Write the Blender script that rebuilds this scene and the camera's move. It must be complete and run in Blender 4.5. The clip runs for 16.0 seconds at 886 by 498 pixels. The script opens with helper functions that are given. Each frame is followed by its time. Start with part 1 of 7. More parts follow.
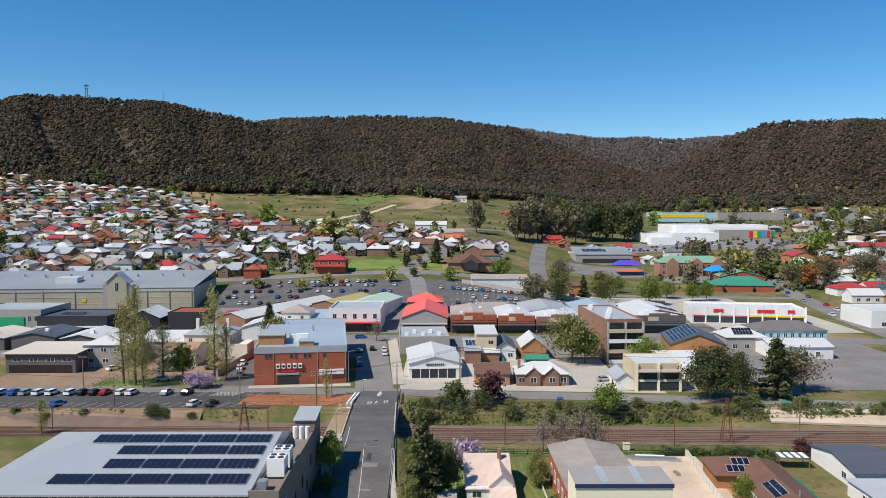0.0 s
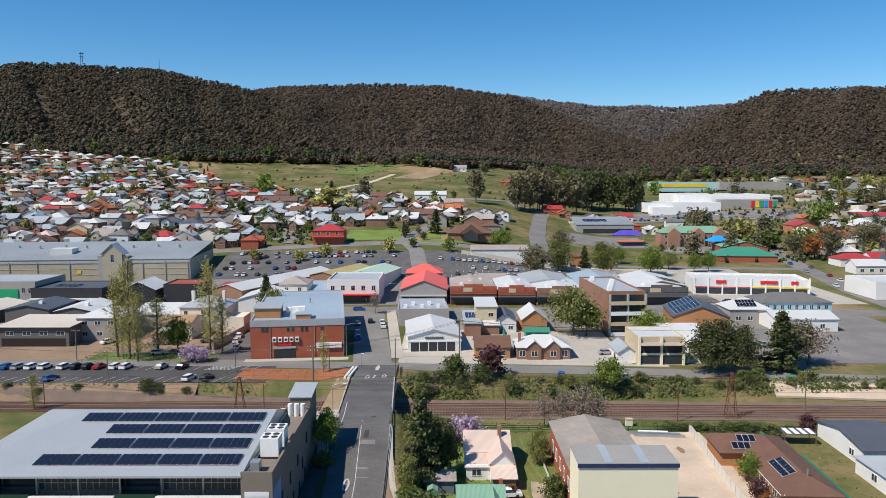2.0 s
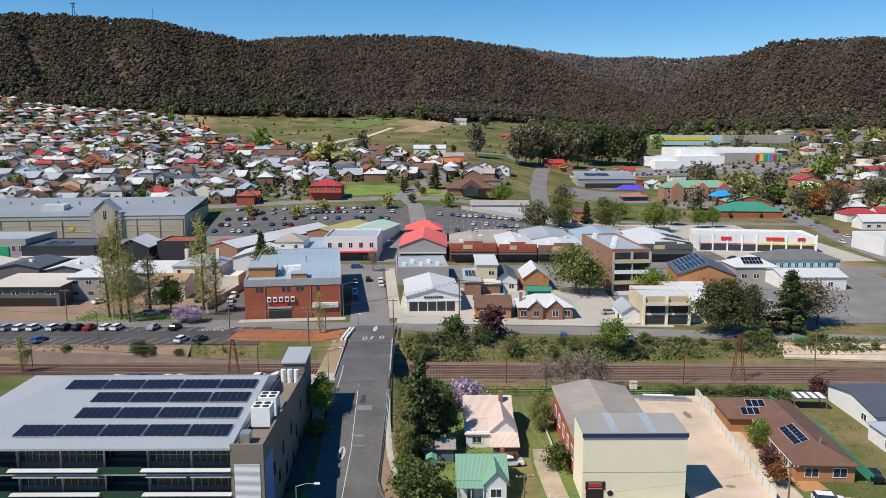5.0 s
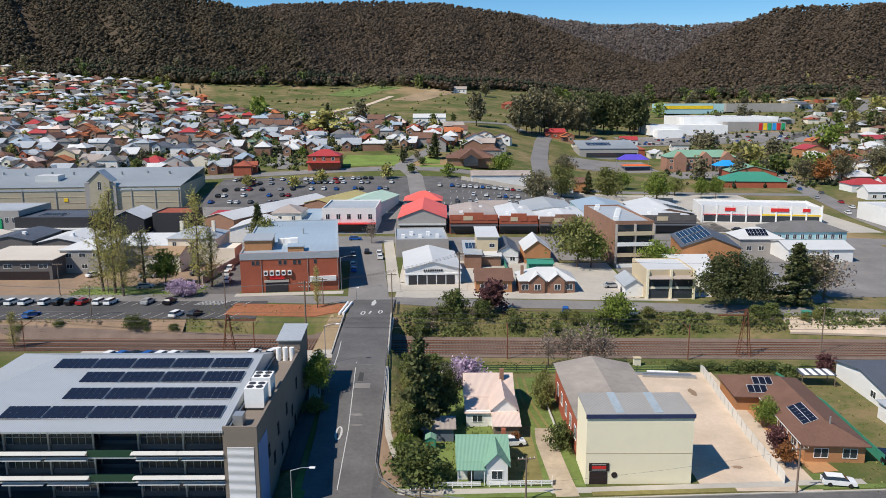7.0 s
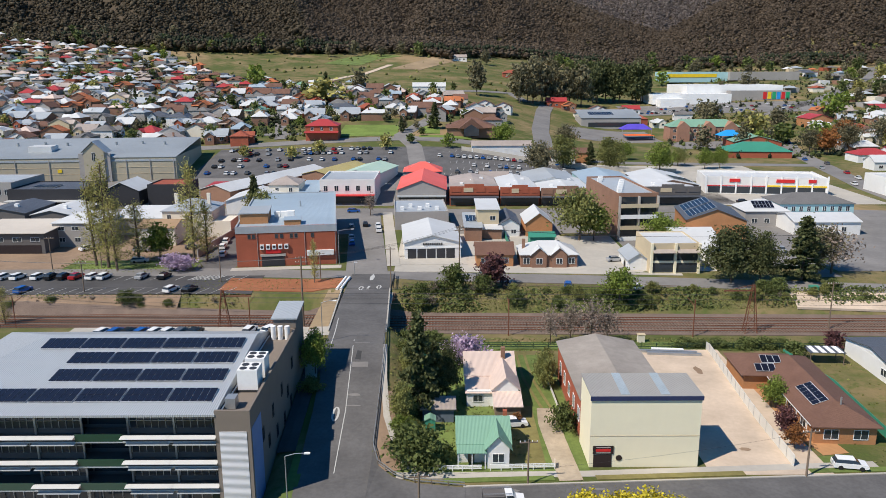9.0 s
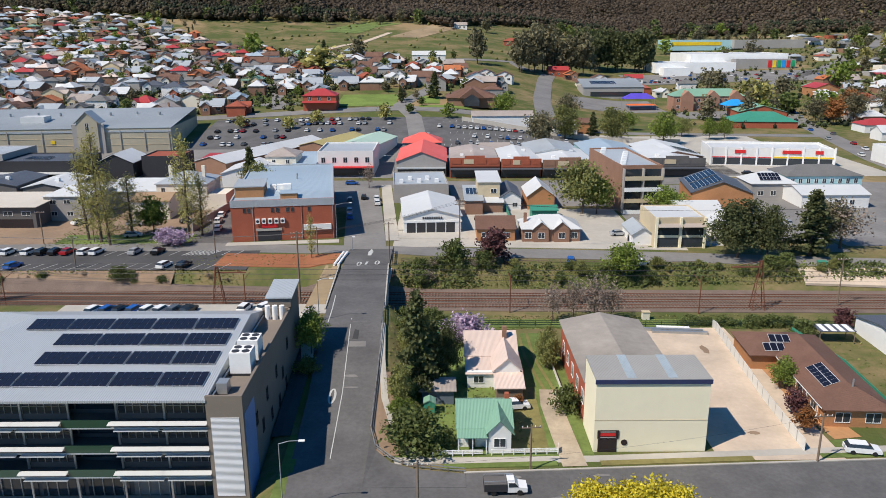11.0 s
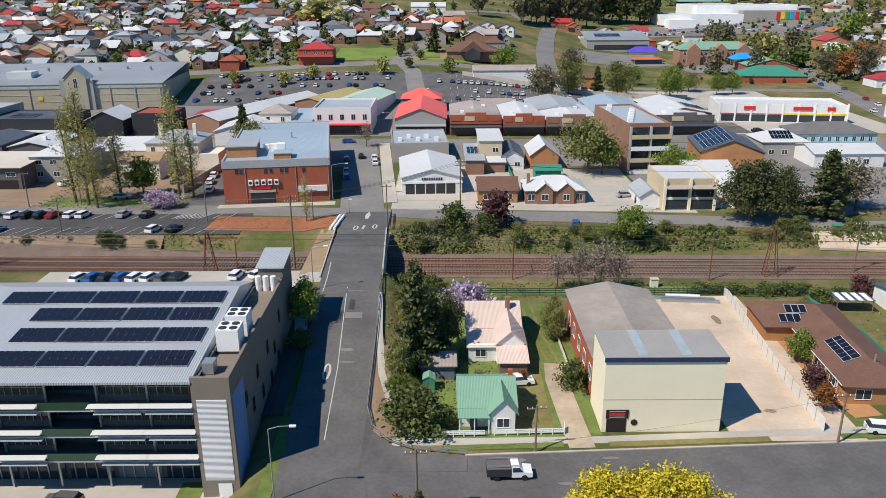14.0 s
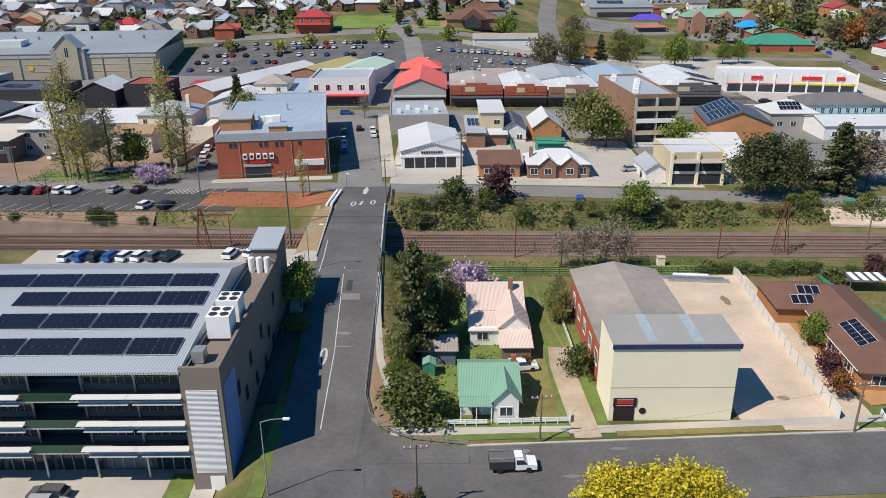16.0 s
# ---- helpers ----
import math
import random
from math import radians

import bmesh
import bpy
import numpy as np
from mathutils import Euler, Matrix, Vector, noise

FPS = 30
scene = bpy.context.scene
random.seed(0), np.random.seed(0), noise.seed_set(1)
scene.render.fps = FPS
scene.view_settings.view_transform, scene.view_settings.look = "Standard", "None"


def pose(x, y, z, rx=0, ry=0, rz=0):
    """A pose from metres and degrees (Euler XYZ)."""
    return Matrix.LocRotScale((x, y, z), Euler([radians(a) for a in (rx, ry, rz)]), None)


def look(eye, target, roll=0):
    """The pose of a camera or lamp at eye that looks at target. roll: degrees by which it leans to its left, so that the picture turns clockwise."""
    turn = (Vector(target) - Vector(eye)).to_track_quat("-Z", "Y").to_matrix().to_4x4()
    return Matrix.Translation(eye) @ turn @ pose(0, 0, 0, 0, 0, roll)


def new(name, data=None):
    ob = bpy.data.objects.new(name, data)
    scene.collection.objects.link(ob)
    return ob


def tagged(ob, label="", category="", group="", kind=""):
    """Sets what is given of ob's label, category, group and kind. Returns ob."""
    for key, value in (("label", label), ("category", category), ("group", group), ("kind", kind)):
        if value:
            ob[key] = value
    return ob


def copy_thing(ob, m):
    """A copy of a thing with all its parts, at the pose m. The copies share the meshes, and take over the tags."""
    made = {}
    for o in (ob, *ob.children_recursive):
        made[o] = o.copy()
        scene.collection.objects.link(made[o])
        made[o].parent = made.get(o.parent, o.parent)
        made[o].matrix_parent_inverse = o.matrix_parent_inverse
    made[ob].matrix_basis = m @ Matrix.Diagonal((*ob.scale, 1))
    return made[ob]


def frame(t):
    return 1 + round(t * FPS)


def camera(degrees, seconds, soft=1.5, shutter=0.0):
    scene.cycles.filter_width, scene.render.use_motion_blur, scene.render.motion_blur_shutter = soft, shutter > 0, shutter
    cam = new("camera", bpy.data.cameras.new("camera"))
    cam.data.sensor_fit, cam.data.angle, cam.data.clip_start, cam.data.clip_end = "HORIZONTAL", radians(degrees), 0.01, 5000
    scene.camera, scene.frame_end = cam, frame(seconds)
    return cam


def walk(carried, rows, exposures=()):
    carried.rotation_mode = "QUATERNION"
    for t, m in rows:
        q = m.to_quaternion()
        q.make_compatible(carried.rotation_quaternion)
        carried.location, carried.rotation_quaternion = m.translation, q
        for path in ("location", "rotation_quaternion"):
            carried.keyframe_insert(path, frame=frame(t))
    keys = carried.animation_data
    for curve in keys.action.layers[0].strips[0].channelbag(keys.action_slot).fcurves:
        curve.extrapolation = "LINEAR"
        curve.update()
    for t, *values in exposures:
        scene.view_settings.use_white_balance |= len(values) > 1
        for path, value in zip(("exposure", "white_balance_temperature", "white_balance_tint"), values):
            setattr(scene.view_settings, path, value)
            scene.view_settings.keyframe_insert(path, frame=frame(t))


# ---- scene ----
cam = camera(60.3, 16.0, soft=0.65)
# seconds, eye x y z, yaw, pitch, roll
PATH = [
    (0.0, 0.00, 0.00, 52.80, 0.000, -3.104, -0.062),
    (1.0, 0.09, 2.39, 52.93, -0.009, -4.245, -0.085),
    (2.0, 0.16, 4.69, 53.05, -0.017, -5.396, -0.107),
    (3.0, 0.22, 6.94, 53.16, -0.022, -6.551, -0.129),
    (4.0, 0.27, 9.14, 53.25, -0.024, -7.708, -0.151),
    (5.0, 0.31, 11.30, 53.34, -0.024, -8.863, -0.173),
    (6.0, 0.35, 13.45, 53.41, -0.021, -10.014, -0.194),
    (7.0, 0.39, 15.60, 53.48, -0.016, -11.161, -0.215),
    (8.0, 0.43, 17.74, 53.53, -0.008, -12.302, -0.236),
    (9.0, 0.47, 19.91, 53.56, 0.002, -13.436, -0.256),
    (10.0, 0.51, 22.09, 53.59, 0.013, -14.566, -0.275),
    (11.0, 0.54, 24.30, 53.60, 0.023, -15.691, -0.294),
    (12.0, 0.55, 26.55, 53.60, 0.033, -16.815, -0.313),
    (13.0, 0.56, 28.82, 53.58, 0.041, -17.939, -0.331),
    (14.0, 0.54, 31.13, 53.55, 0.045, -19.066, -0.348),
    (15.0, 0.50, 33.48, 53.51, 0.044, -20.202, -0.364),
    (16.0, 0.43, 35.85, 53.46, 0.036, -21.351, -0.379),
]


def aim(x, y, z, yaw, pitch, roll):
    a, p = radians(yaw), radians(pitch)
    way = Vector((-math.sin(a) * math.cos(p), math.cos(a) * math.cos(p), math.sin(p)))
    return look((x, y, z), Vector((x, y, z)) + 100 * way, roll)


walk(cam, [(t, aim(*row)) for t, *row in PATH], exposures=[(0.0, 0.03, 6620, 11), (16.0, 0.03, 6620, 11)])

# ---- daylight ----
SUN_WAY = Vector((0.525, 0.343, -0.778)).normalized()
world = bpy.data.worlds.new("world")
scene.world = world
world.use_nodes = True
sky = world.node_tree.nodes.new("ShaderNodeTexSky")
sky.sky_type = "NISHITA"
sky.sun_disc = False
sky.sun_elevation = math.asin(-SUN_WAY.z)
sky.sun_rotation = math.atan2(-SUN_WAY.x, -SUN_WAY.y)
sky.altitude, sky.air_density, sky.dust_density, sky.ozone_density = 900, 1.0, 0.0, 6.0
deep = world.node_tree.nodes.new("ShaderNodeHueSaturation")
deep.inputs["Hue"].default_value, deep.inputs["Saturation"].default_value = 0.497, 1.27
world.node_tree.links.new(sky.outputs[0], deep.inputs["Color"])
world.node_tree.links.new(deep.outputs[0], world.node_tree.nodes["Background"].inputs[0])
world.node_tree.nodes["Background"].inputs[1].default_value = 0.12
sun = new("sun", bpy.data.lights.new("sun", "SUN"))
sun.data.energy, sun.data.angle, sun.data.color = 5.2, radians(0.5), (1.0, 0.93, 0.82)
sun.matrix_world = look((0, 0, 200), Vector((0, 0, 200)) + SUN_WAY)


# ---- materials ----
def node(tree, kind, **values):
    n = tree.nodes.new(kind)
    for key, value in values.items():
        n.inputs[key].default_value = value
    return n


def mat(name, colour, rough=0.8, metal=0.0, vary=0.25, grain=2.0, stain=0.15, bump=0.0, per_object=0.0, ribs=0.0, rib_axis=0, island=0.0, spec=0.3):
    """A weathered surface: fine grain, broad stains, and where asked ribs of sheet metal or courses."""
    m = bpy.data.materials.new(name)
    m.use_nodes = True
    t = m.node_tree
    shader = t.nodes["Principled BSDF"]
    shader.inputs["Roughness"].default_value, shader.inputs["Metallic"].default_value = rough, metal
    shader.inputs["Specular IOR Level"].default_value = spec
    where = t.nodes.new("ShaderNodeTexCoord")
    fine = node(t, "ShaderNodeTexNoise", Scale=grain, Detail=4.0, Roughness=0.65)
    broad = node(t, "ShaderNodeTexNoise", Scale=grain * 0.09, Detail=3.0, Roughness=0.6)
    for n in (fine, broad):
        t.links.new(where.outputs["Object"], n.inputs["Vector"])
    value = node(t, "ShaderNodeMath")
    value.operation = "MULTIPLY_ADD"
    t.links.new(fine.outputs[0], value.inputs[0])
    value.inputs[1].default_value, value.inputs[2].default_value = 2 * vary, 1 - vary
    wide = node(t, "ShaderNodeMath")
    wide.operation = "MULTIPLY_ADD"
    t.links.new(broad.outputs[0], wide.inputs[0])
    wide.inputs[1].default_value, wide.inputs[2].default_value = 4 * stain, 1 - 2 * stain
    both = node(t, "ShaderNodeMath")
    both.operation = "MULTIPLY"
    t.links.new(value.outputs[0], both.inputs[0])
    t.links.new(wide.outputs[0], both.inputs[1])
    last = both
    for amount, kind, out in ((per_object, "ShaderNodeObjectInfo", "Random"), (island, "ShaderNodeNewGeometry", "Random Per Island")):
        if amount:
            source = t.nodes.new(kind)
            scaled = node(t, "ShaderNodeMath")
            scaled.operation = "MULTIPLY_ADD"
            t.links.new(source.outputs[out], scaled.inputs[0])
            scaled.inputs[1].default_value, scaled.inputs[2].default_value = 2 * amount, 1 - amount
            product = node(t, "ShaderNodeMath")
            product.operation = "MULTIPLY"
            t.links.new(last.outputs[0], product.inputs[0])
            t.links.new(scaled.outputs[0], product.inputs[1])
            last = product
    tint = t.nodes.new("ShaderNodeMix")
    tint.data_type, tint.blend_type = "RGBA", "MULTIPLY"
    tint.inputs[0].default_value = 1.0
    tint.inputs[6].default_value = (*colour, 1)
    t.links.new(last.outputs[0], tint.inputs[7])
    t.links.new(tint.outputs[2], shader.inputs["Base Color"])
    height = fine
    if ribs:
        wave = node(t, "ShaderNodeTexWave", Scale=ribs)
        wave.bands_direction = ("X", "Y", "Z")[rib_axis]
        t.links.new(where.outputs["Object"], wave.inputs["Vector"])
        height = wave
    if bump:
        relief = node(t, "ShaderNodeBump", Strength=bump, Distance=0.05)
        t.links.new(height.outputs[0], relief.inputs["Height"])
        t.links.new(relief.outputs[0], shader.inputs["Normal"])
    return m


def glass(name, colour=(0.03, 0.04, 0.05)):
    m = bpy.data.materials.new(name)
    m.use_nodes = True
    s = m.node_tree.nodes["Principled BSDF"]
    s.inputs["Base Color"].default_value = (*colour, 1)
    s.inputs["Roughness"].default_value = 0.08
    s.inputs["Specular IOR Level"].default_value = 0.6
    return m


def leaf(name, colour, vary=0.35, grain=0.8, stain=0.12):
    m = mat(name, tuple((1.0 if grain < 0.5 else 1.35) * c for c in colour), rough=0.75, vary=0.3, grain=grain, stain=stain, per_object=0.15, island=vary, spec=0.2)
    shader = m.node_tree.nodes["Principled BSDF"]
    t = m.node_tree
    thin = t.nodes.new("ShaderNodeBsdfTranslucent")
    both = t.nodes.new("ShaderNodeMixShader")
    both.inputs[0].default_value = 0.27
    source = shader.inputs["Base Color"].links[0].from_socket
    t.links.new(source, thin.inputs["Color"])
    t.links.new(shader.outputs[0], both.inputs[1])
    t.links.new(thin.outputs[0], both.inputs[2])
    t.links.new(both.outputs[0], t.nodes["Material Output"].inputs["Surface"])
    return m


M = {}
M["asphalt"] = mat("asphalt", (0.112, 0.108, 0.106), 0.9, grain=1.6, vary=0.32, stain=0.26, bump=0.15)
M["asphalt_old"] = mat("asphalt_old", (0.20, 0.19, 0.18), 0.9, grain=1.0, vary=0.18, stain=0.2, bump=0.15)
M["concrete"] = mat("concrete", (0.42, 0.39, 0.34), 0.85, grain=0.8, vary=0.15, stain=0.15, bump=0.1)
M["paint_white"] = mat("paint_white", (0.8, 0.8, 0.78), 0.6, grain=1.5, vary=0.08, stain=0.06)
M["road_paint"] = mat("road_paint", (0.46, 0.46, 0.44), 0.7, grain=3, vary=0.3, stain=0.1)
M["cream"] = mat("cream_render", (0.82, 0.75, 0.55), 0.8, grain=0.6, vary=0.05, stain=0.05, bump=0.05)
M["brick_red"] = mat("red_brick", (0.36, 0.10, 0.055), 0.85, grain=3, vary=0.2, stain=0.12, bump=0.3)
M["brick_brown"] = mat("brown_brick", (0.27, 0.15, 0.10), 0.85, grain=3, vary=0.25, stain=0.12, bump=0.3)
M["brick_orange"] = mat("orange_brick", (0.42, 0.2, 0.09), 0.85, grain=3, vary=0.2, stain=0.12, bump=0.3)
M["render_tan"] = mat("tan_render", (0.55, 0.45, 0.30), 0.85, grain=0.7, vary=0.1, stain=0.1)
M["render_grey"] = mat("grey_render", (0.34, 0.32, 0.30), 0.85, grain=0.7, vary=0.12, stain=0.12)
M["render_dark"] = mat("dark_render", (0.13, 0.12, 0.115), 0.85, grain=0.7, vary=0.15, stain=0.12)
M["board_white"] = mat("white_boards", (0.74, 0.73, 0.70), 0.7, grain=0.8, vary=0.06, stain=0.06, ribs=3.0, rib_axis=2, bump=0.3)
M["board_blue"] = mat("pale_blue_render", (0.36, 0.56, 0.58), 0.7, grain=0.8, vary=0.08, stain=0.08)
M["roof_grey"] = mat("grey_metal_roof", (0.42, 0.45, 0.47), 0.45, 0.15, grain=0.6, vary=0.08, stain=0.12, ribs=1.6, bump=0.5)
M["roof_pale"] = mat("pale_metal_roof", (0.60, 0.605, 0.595), 0.45, 0.05, grain=0.6, vary=0.07, stain=0.09, ribs=1.6, bump=0.4)
M["roof_dark"] = mat("dark_metal_roof", (0.10, 0.11, 0.13), 0.5, 0.1, grain=0.6, vary=0.12, stain=0.12, ribs=1.6, bump=0.5)
M["roof_rust"] = mat("old_metal_roof", (0.40, 0.34, 0.30), 0.6, 0.1, grain=0.5, vary=0.2, stain=0.25, ribs=1.6, bump=0.5)
M["roof_red"] = mat("red_metal_roof", (0.40, 0.05, 0.05), 0.5, 0.0, grain=0.6, vary=0.1, stain=0.12, ribs=1.6, bump=0.4)
M["roof_salmon"] = mat("salmon_metal_roof", (0.75, 0.14, 0.11), 0.5, 0.0, grain=0.6, vary=0.08, stain=0.1, ribs=1.6, bump=0.4)
M["roof_green"] = mat("green_metal_roof", (0.20, 0.36, 0.26), 0.5, 0.0, grain=0.6, vary=0.1, stain=0.1, ribs=1.6, bump=0.4)
M["roof_jade"] = mat("jade_metal_roof", (0.05, 0.25, 0.17), 0.5, 0.0, grain=0.6, vary=0.1, stain=0.1, ribs=1.6, bump=0.4)
M["roof_blue"] = mat("blue_grey_metal_roof", (0.36, 0.44, 0.50), 0.4, 0.1, grain=0.5, vary=0.06, stain=0.1, ribs=1.3, bump=0.4)
M["roof_yellow"] = mat("mustard_metal_roof", (0.44, 0.36, 0.14), 0.5, 0.0, grain=0.6, vary=0.1, stain=0.1, ribs=1.6, bump=0.4)
M["tile_orange"] = mat("orange_tiles", (0.46, 0.15, 0.06), 0.8, grain=2.5, vary=0.25, stain=0.15, ribs=2.5, bump=0.5)
M["tile_brown"] = mat("brown_tiles", (0.165, 0.088, 0.062), 0.8, grain=2.5, vary=0.25, stain=0.15, ribs=2.5, bump=0.5)
M["tile_red"] = mat("red_tiles", (0.32, 0.085, 0.05), 0.8, grain=2.5, vary=0.25, stain=0.15, ribs=2.5, bump=0.5)
M["tile_grey"] = mat("grey_tiles", (0.16, 0.155, 0.15), 0.8, grain=2.5, vary=0.25, stain=0.15, ribs=2.5, bump=0.5)
M["glass"] = glass("window_glass")
M["panel"] = glass("solar_cells", (0.012, 0.013, 0.022))
M["panel"].node_tree.nodes["Principled BSDF"].inputs["Roughness"].default_value = 0.22
M["panel"].node_tree.nodes["Principled BSDF"].inputs["Specular IOR Level"].default_value = 0.35
M["steel"] = mat("galvanised_steel", (0.42, 0.43, 0.43), 0.4, 0.6, grain=2, vary=0.1)
M["dark_steel"] = mat("dark_steel", (0.05, 0.05, 0.055), 0.5, 0.3, grain=2, vary=0.15)
M["rust"] = mat("rusty_steel", (0.19, 0.075, 0.045), 0.8, 0.2, grain=2, vary=0.25)
M["timber"] = mat("grey_timber", (0.20, 0.15, 0.11), 0.9, grain=2, vary=0.25, stain=0.15)
M["bark"] = mat("bark", (0.13, 0.095, 0.07), 0.95, grain=3, vary=0.3, bump=0.4)
M["rubber"] = mat("rubber", (0.02, 0.02, 0.02), 0.9)
M["ballast"] = mat("ballast", (0.175, 0.13, 0.105), 0.95, grain=4, vary=0.4, stain=0.15, bump=0.6)
M["gravel"] = mat("pale_gravel", (0.53, 0.425, 0.325), 0.95, grain=1.5, vary=0.15, stain=0.18, bump=0.2)
M["dirt_red"] = mat("red_earth", (0.30, 0.115, 0.055), 0.95, grain=1.0, vary=0.25, stain=0.2, bump=0.4)
M["dirt"] = mat("brown_earth", (0.26, 0.18, 0.12), 0.95, grain=1.0, vary=0.25, stain=0.2, bump=0.4)
M["grass"] = mat("lawn", (0.128, 0.172, 0.045), 0.95, grain=1.1, vary=0.45, stain=0.38, bump=0.5)
M["lawn_dry"] = mat("dry_lawn", (0.19, 0.165, 0.06), 0.95, grain=1.0, vary=0.4, stain=0.35, bump=0.5)
M["lawn_fresh"] = mat("fresh_lawn", (0.15, 0.21, 0.045), 0.95, grain=1.0, vary=0.35, stain=0.3, bump=0.4)
M["dirt_tan"] = mat("tan_earth", (0.30, 0.22, 0.13), 0.95, grain=0.5, vary=0.25, stain=0.3)
M["drive_dirt"] = mat("pale_dirt", (0.40, 0.325, 0.235), 0.95, grain=1.2, vary=0.3, stain=0.3, bump=0.3)
M["brick_pink"] = mat("pinkish_brick", (0.34, 0.185, 0.125), 0.85, grain=3, vary=0.2, stain=0.12, bump=0.3)
M["fence_dark"] = mat("dark_green_mesh", (0.025, 0.055, 0.035), 0.6, grain=2, vary=0.15)
M["black_sign"] = mat("dark_sign", (0.03, 0.02, 0.02), 0.6)
M["sign_red"] = mat("red_sign", (0.6, 0.03, 0.03), 0.5)
M["sign_green"] = mat("green_sign", (0.02, 0.33, 0.14), 0.5)
M["sign_yellow"] = mat("yellow_sign", (0.8, 0.55, 0.03), 0.5)
M["purple"] = mat("purple_canopy", (0.10, 0.07, 0.48), 0.6)
M["cyan"] = mat("blue_canopy", (0.02, 0.30, 0.72), 0.6)

M["frame"] = mat("aluminium_frame", (0.62, 0.63, 0.64), 0.4, 0.3, vary=0.05)
M["mall_wall"] = mat("mall_render", (0.42, 0.37, 0.27), 0.85, grain=0.5, vary=0.1, stain=0.12)
M["tar"] = mat("fresh_tar", (0.05, 0.05, 0.05), 0.85, grain=2, vary=0.2)
M["asphalt_dark"] = mat("dark_asphalt", (0.07, 0.068, 0.068), 0.9, grain=1.0, vary=0.2, stain=0.2)
M["mall_roof"] = mat("mall_roof_sheet", (0.29, 0.315, 0.33), 0.5, 0.1, grain=0.3, vary=0.1, stain=0.16, ribs=0.8, bump=0.6)
M["roof_drab"] = mat("drab_grey_roof", (0.34, 0.325, 0.30), 0.6, 0.05, grain=0.5, vary=0.1, stain=0.14, ribs=1.6, bump=0.5)
M["sleeper"] = mat("stained_sleepers", (0.20, 0.16, 0.13), 0.9, grain=2, vary=0.2)
M["fence_pale"] = mat("pale_sheet_fence", (0.62, 0.6, 0.55), 0.6, grain=0.6, vary=0.08, stain=0.1, ribs=2.0, bump=0.4)
M["office_roof"] = mat("office_roof_sheet", (0.43, 0.455, 0.475), 0.4, 0.2, grain=0.5, vary=0.05, stain=0.07, ribs=1.1, bump=0.8)
M["panel_concrete"] = mat("brown_concrete_panel", (0.21, 0.175, 0.145), 0.85, grain=0.6, vary=0.1, stain=0.12)
M["louvre"] = mat("white_louvre", (0.62, 0.63, 0.66), 0.5, grain=1, vary=0.05, stain=0.05, ribs=2.0, rib_axis=2, bump=1.0)
M["louvre_grey"] = mat("grey_roller_door", (0.2, 0.2, 0.2), 0.5, grain=1, vary=0.05, ribs=2.0, rib_axis=2, bump=0.8)
M["blue_panel"] = mat("blue_cladding", (0.16, 0.25, 0.45), 0.5, grain=1, vary=0.06)
M["glass_green"] = glass("green_glass", (0.02, 0.06, 0.04))
M["navy"] = mat("navy_metal", (0.03, 0.04, 0.10), 0.5)
M["sky_sheet"] = mat("blue_skylight", (0.33, 0.385, 0.42), 0.4, ribs=1.6, bump=0.4)
M["roof_old"] = mat("old_grey_roof", (0.27, 0.24, 0.21), 0.85, grain=0.8, vary=0.25, stain=0.28, ribs=1.0, bump=0.12)
M["roof_pink"] = mat("faded_pink_roof", (0.62, 0.49, 0.42), 0.55, 0.05, grain=0.6, vary=0.1, stain=0.14, ribs=1.6, bump=0.4)
M["roof_tan"] = mat("tan_roof", (0.58, 0.52, 0.44), 0.6, grain=0.5, vary=0.08, stain=0.1, ribs=1.0, bump=0.4)
M["roof_brown"] = mat("brown_metal_roof", (0.36, 0.24, 0.14), 0.7, grain=0.6, vary=0.2, stain=0.15, ribs=1.6, bump=0.4)
M["roof_mint"] = mat("mint_metal_roof", (0.42, 0.56, 0.45), 0.5, grain=0.6, vary=0.07, stain=0.08, ribs=1.6, bump=0.4)
M["shed_blue"] = mat("grey_blue_boards", (0.13, 0.16, 0.2), 0.8, grain=1, vary=0.15, stain=0.1)
M["cream_white"] = mat("off_white_render", (0.72, 0.67, 0.56), 0.8, grain=0.7, vary=0.06, stain=0.08)
M["render_black"] = mat("black_paint", (0.035, 0.035, 0.04), 0.7, grain=0.7, vary=0.15, stain=0.1)
M["sign_orange"] = mat("orange_canopy", (0.75, 0.14, 0.03), 0.6)
M["dirt_orange"] = mat("orange_gravel", (0.42, 0.22, 0.10), 0.95, grain=1.5, vary=0.2, stain=0.15)


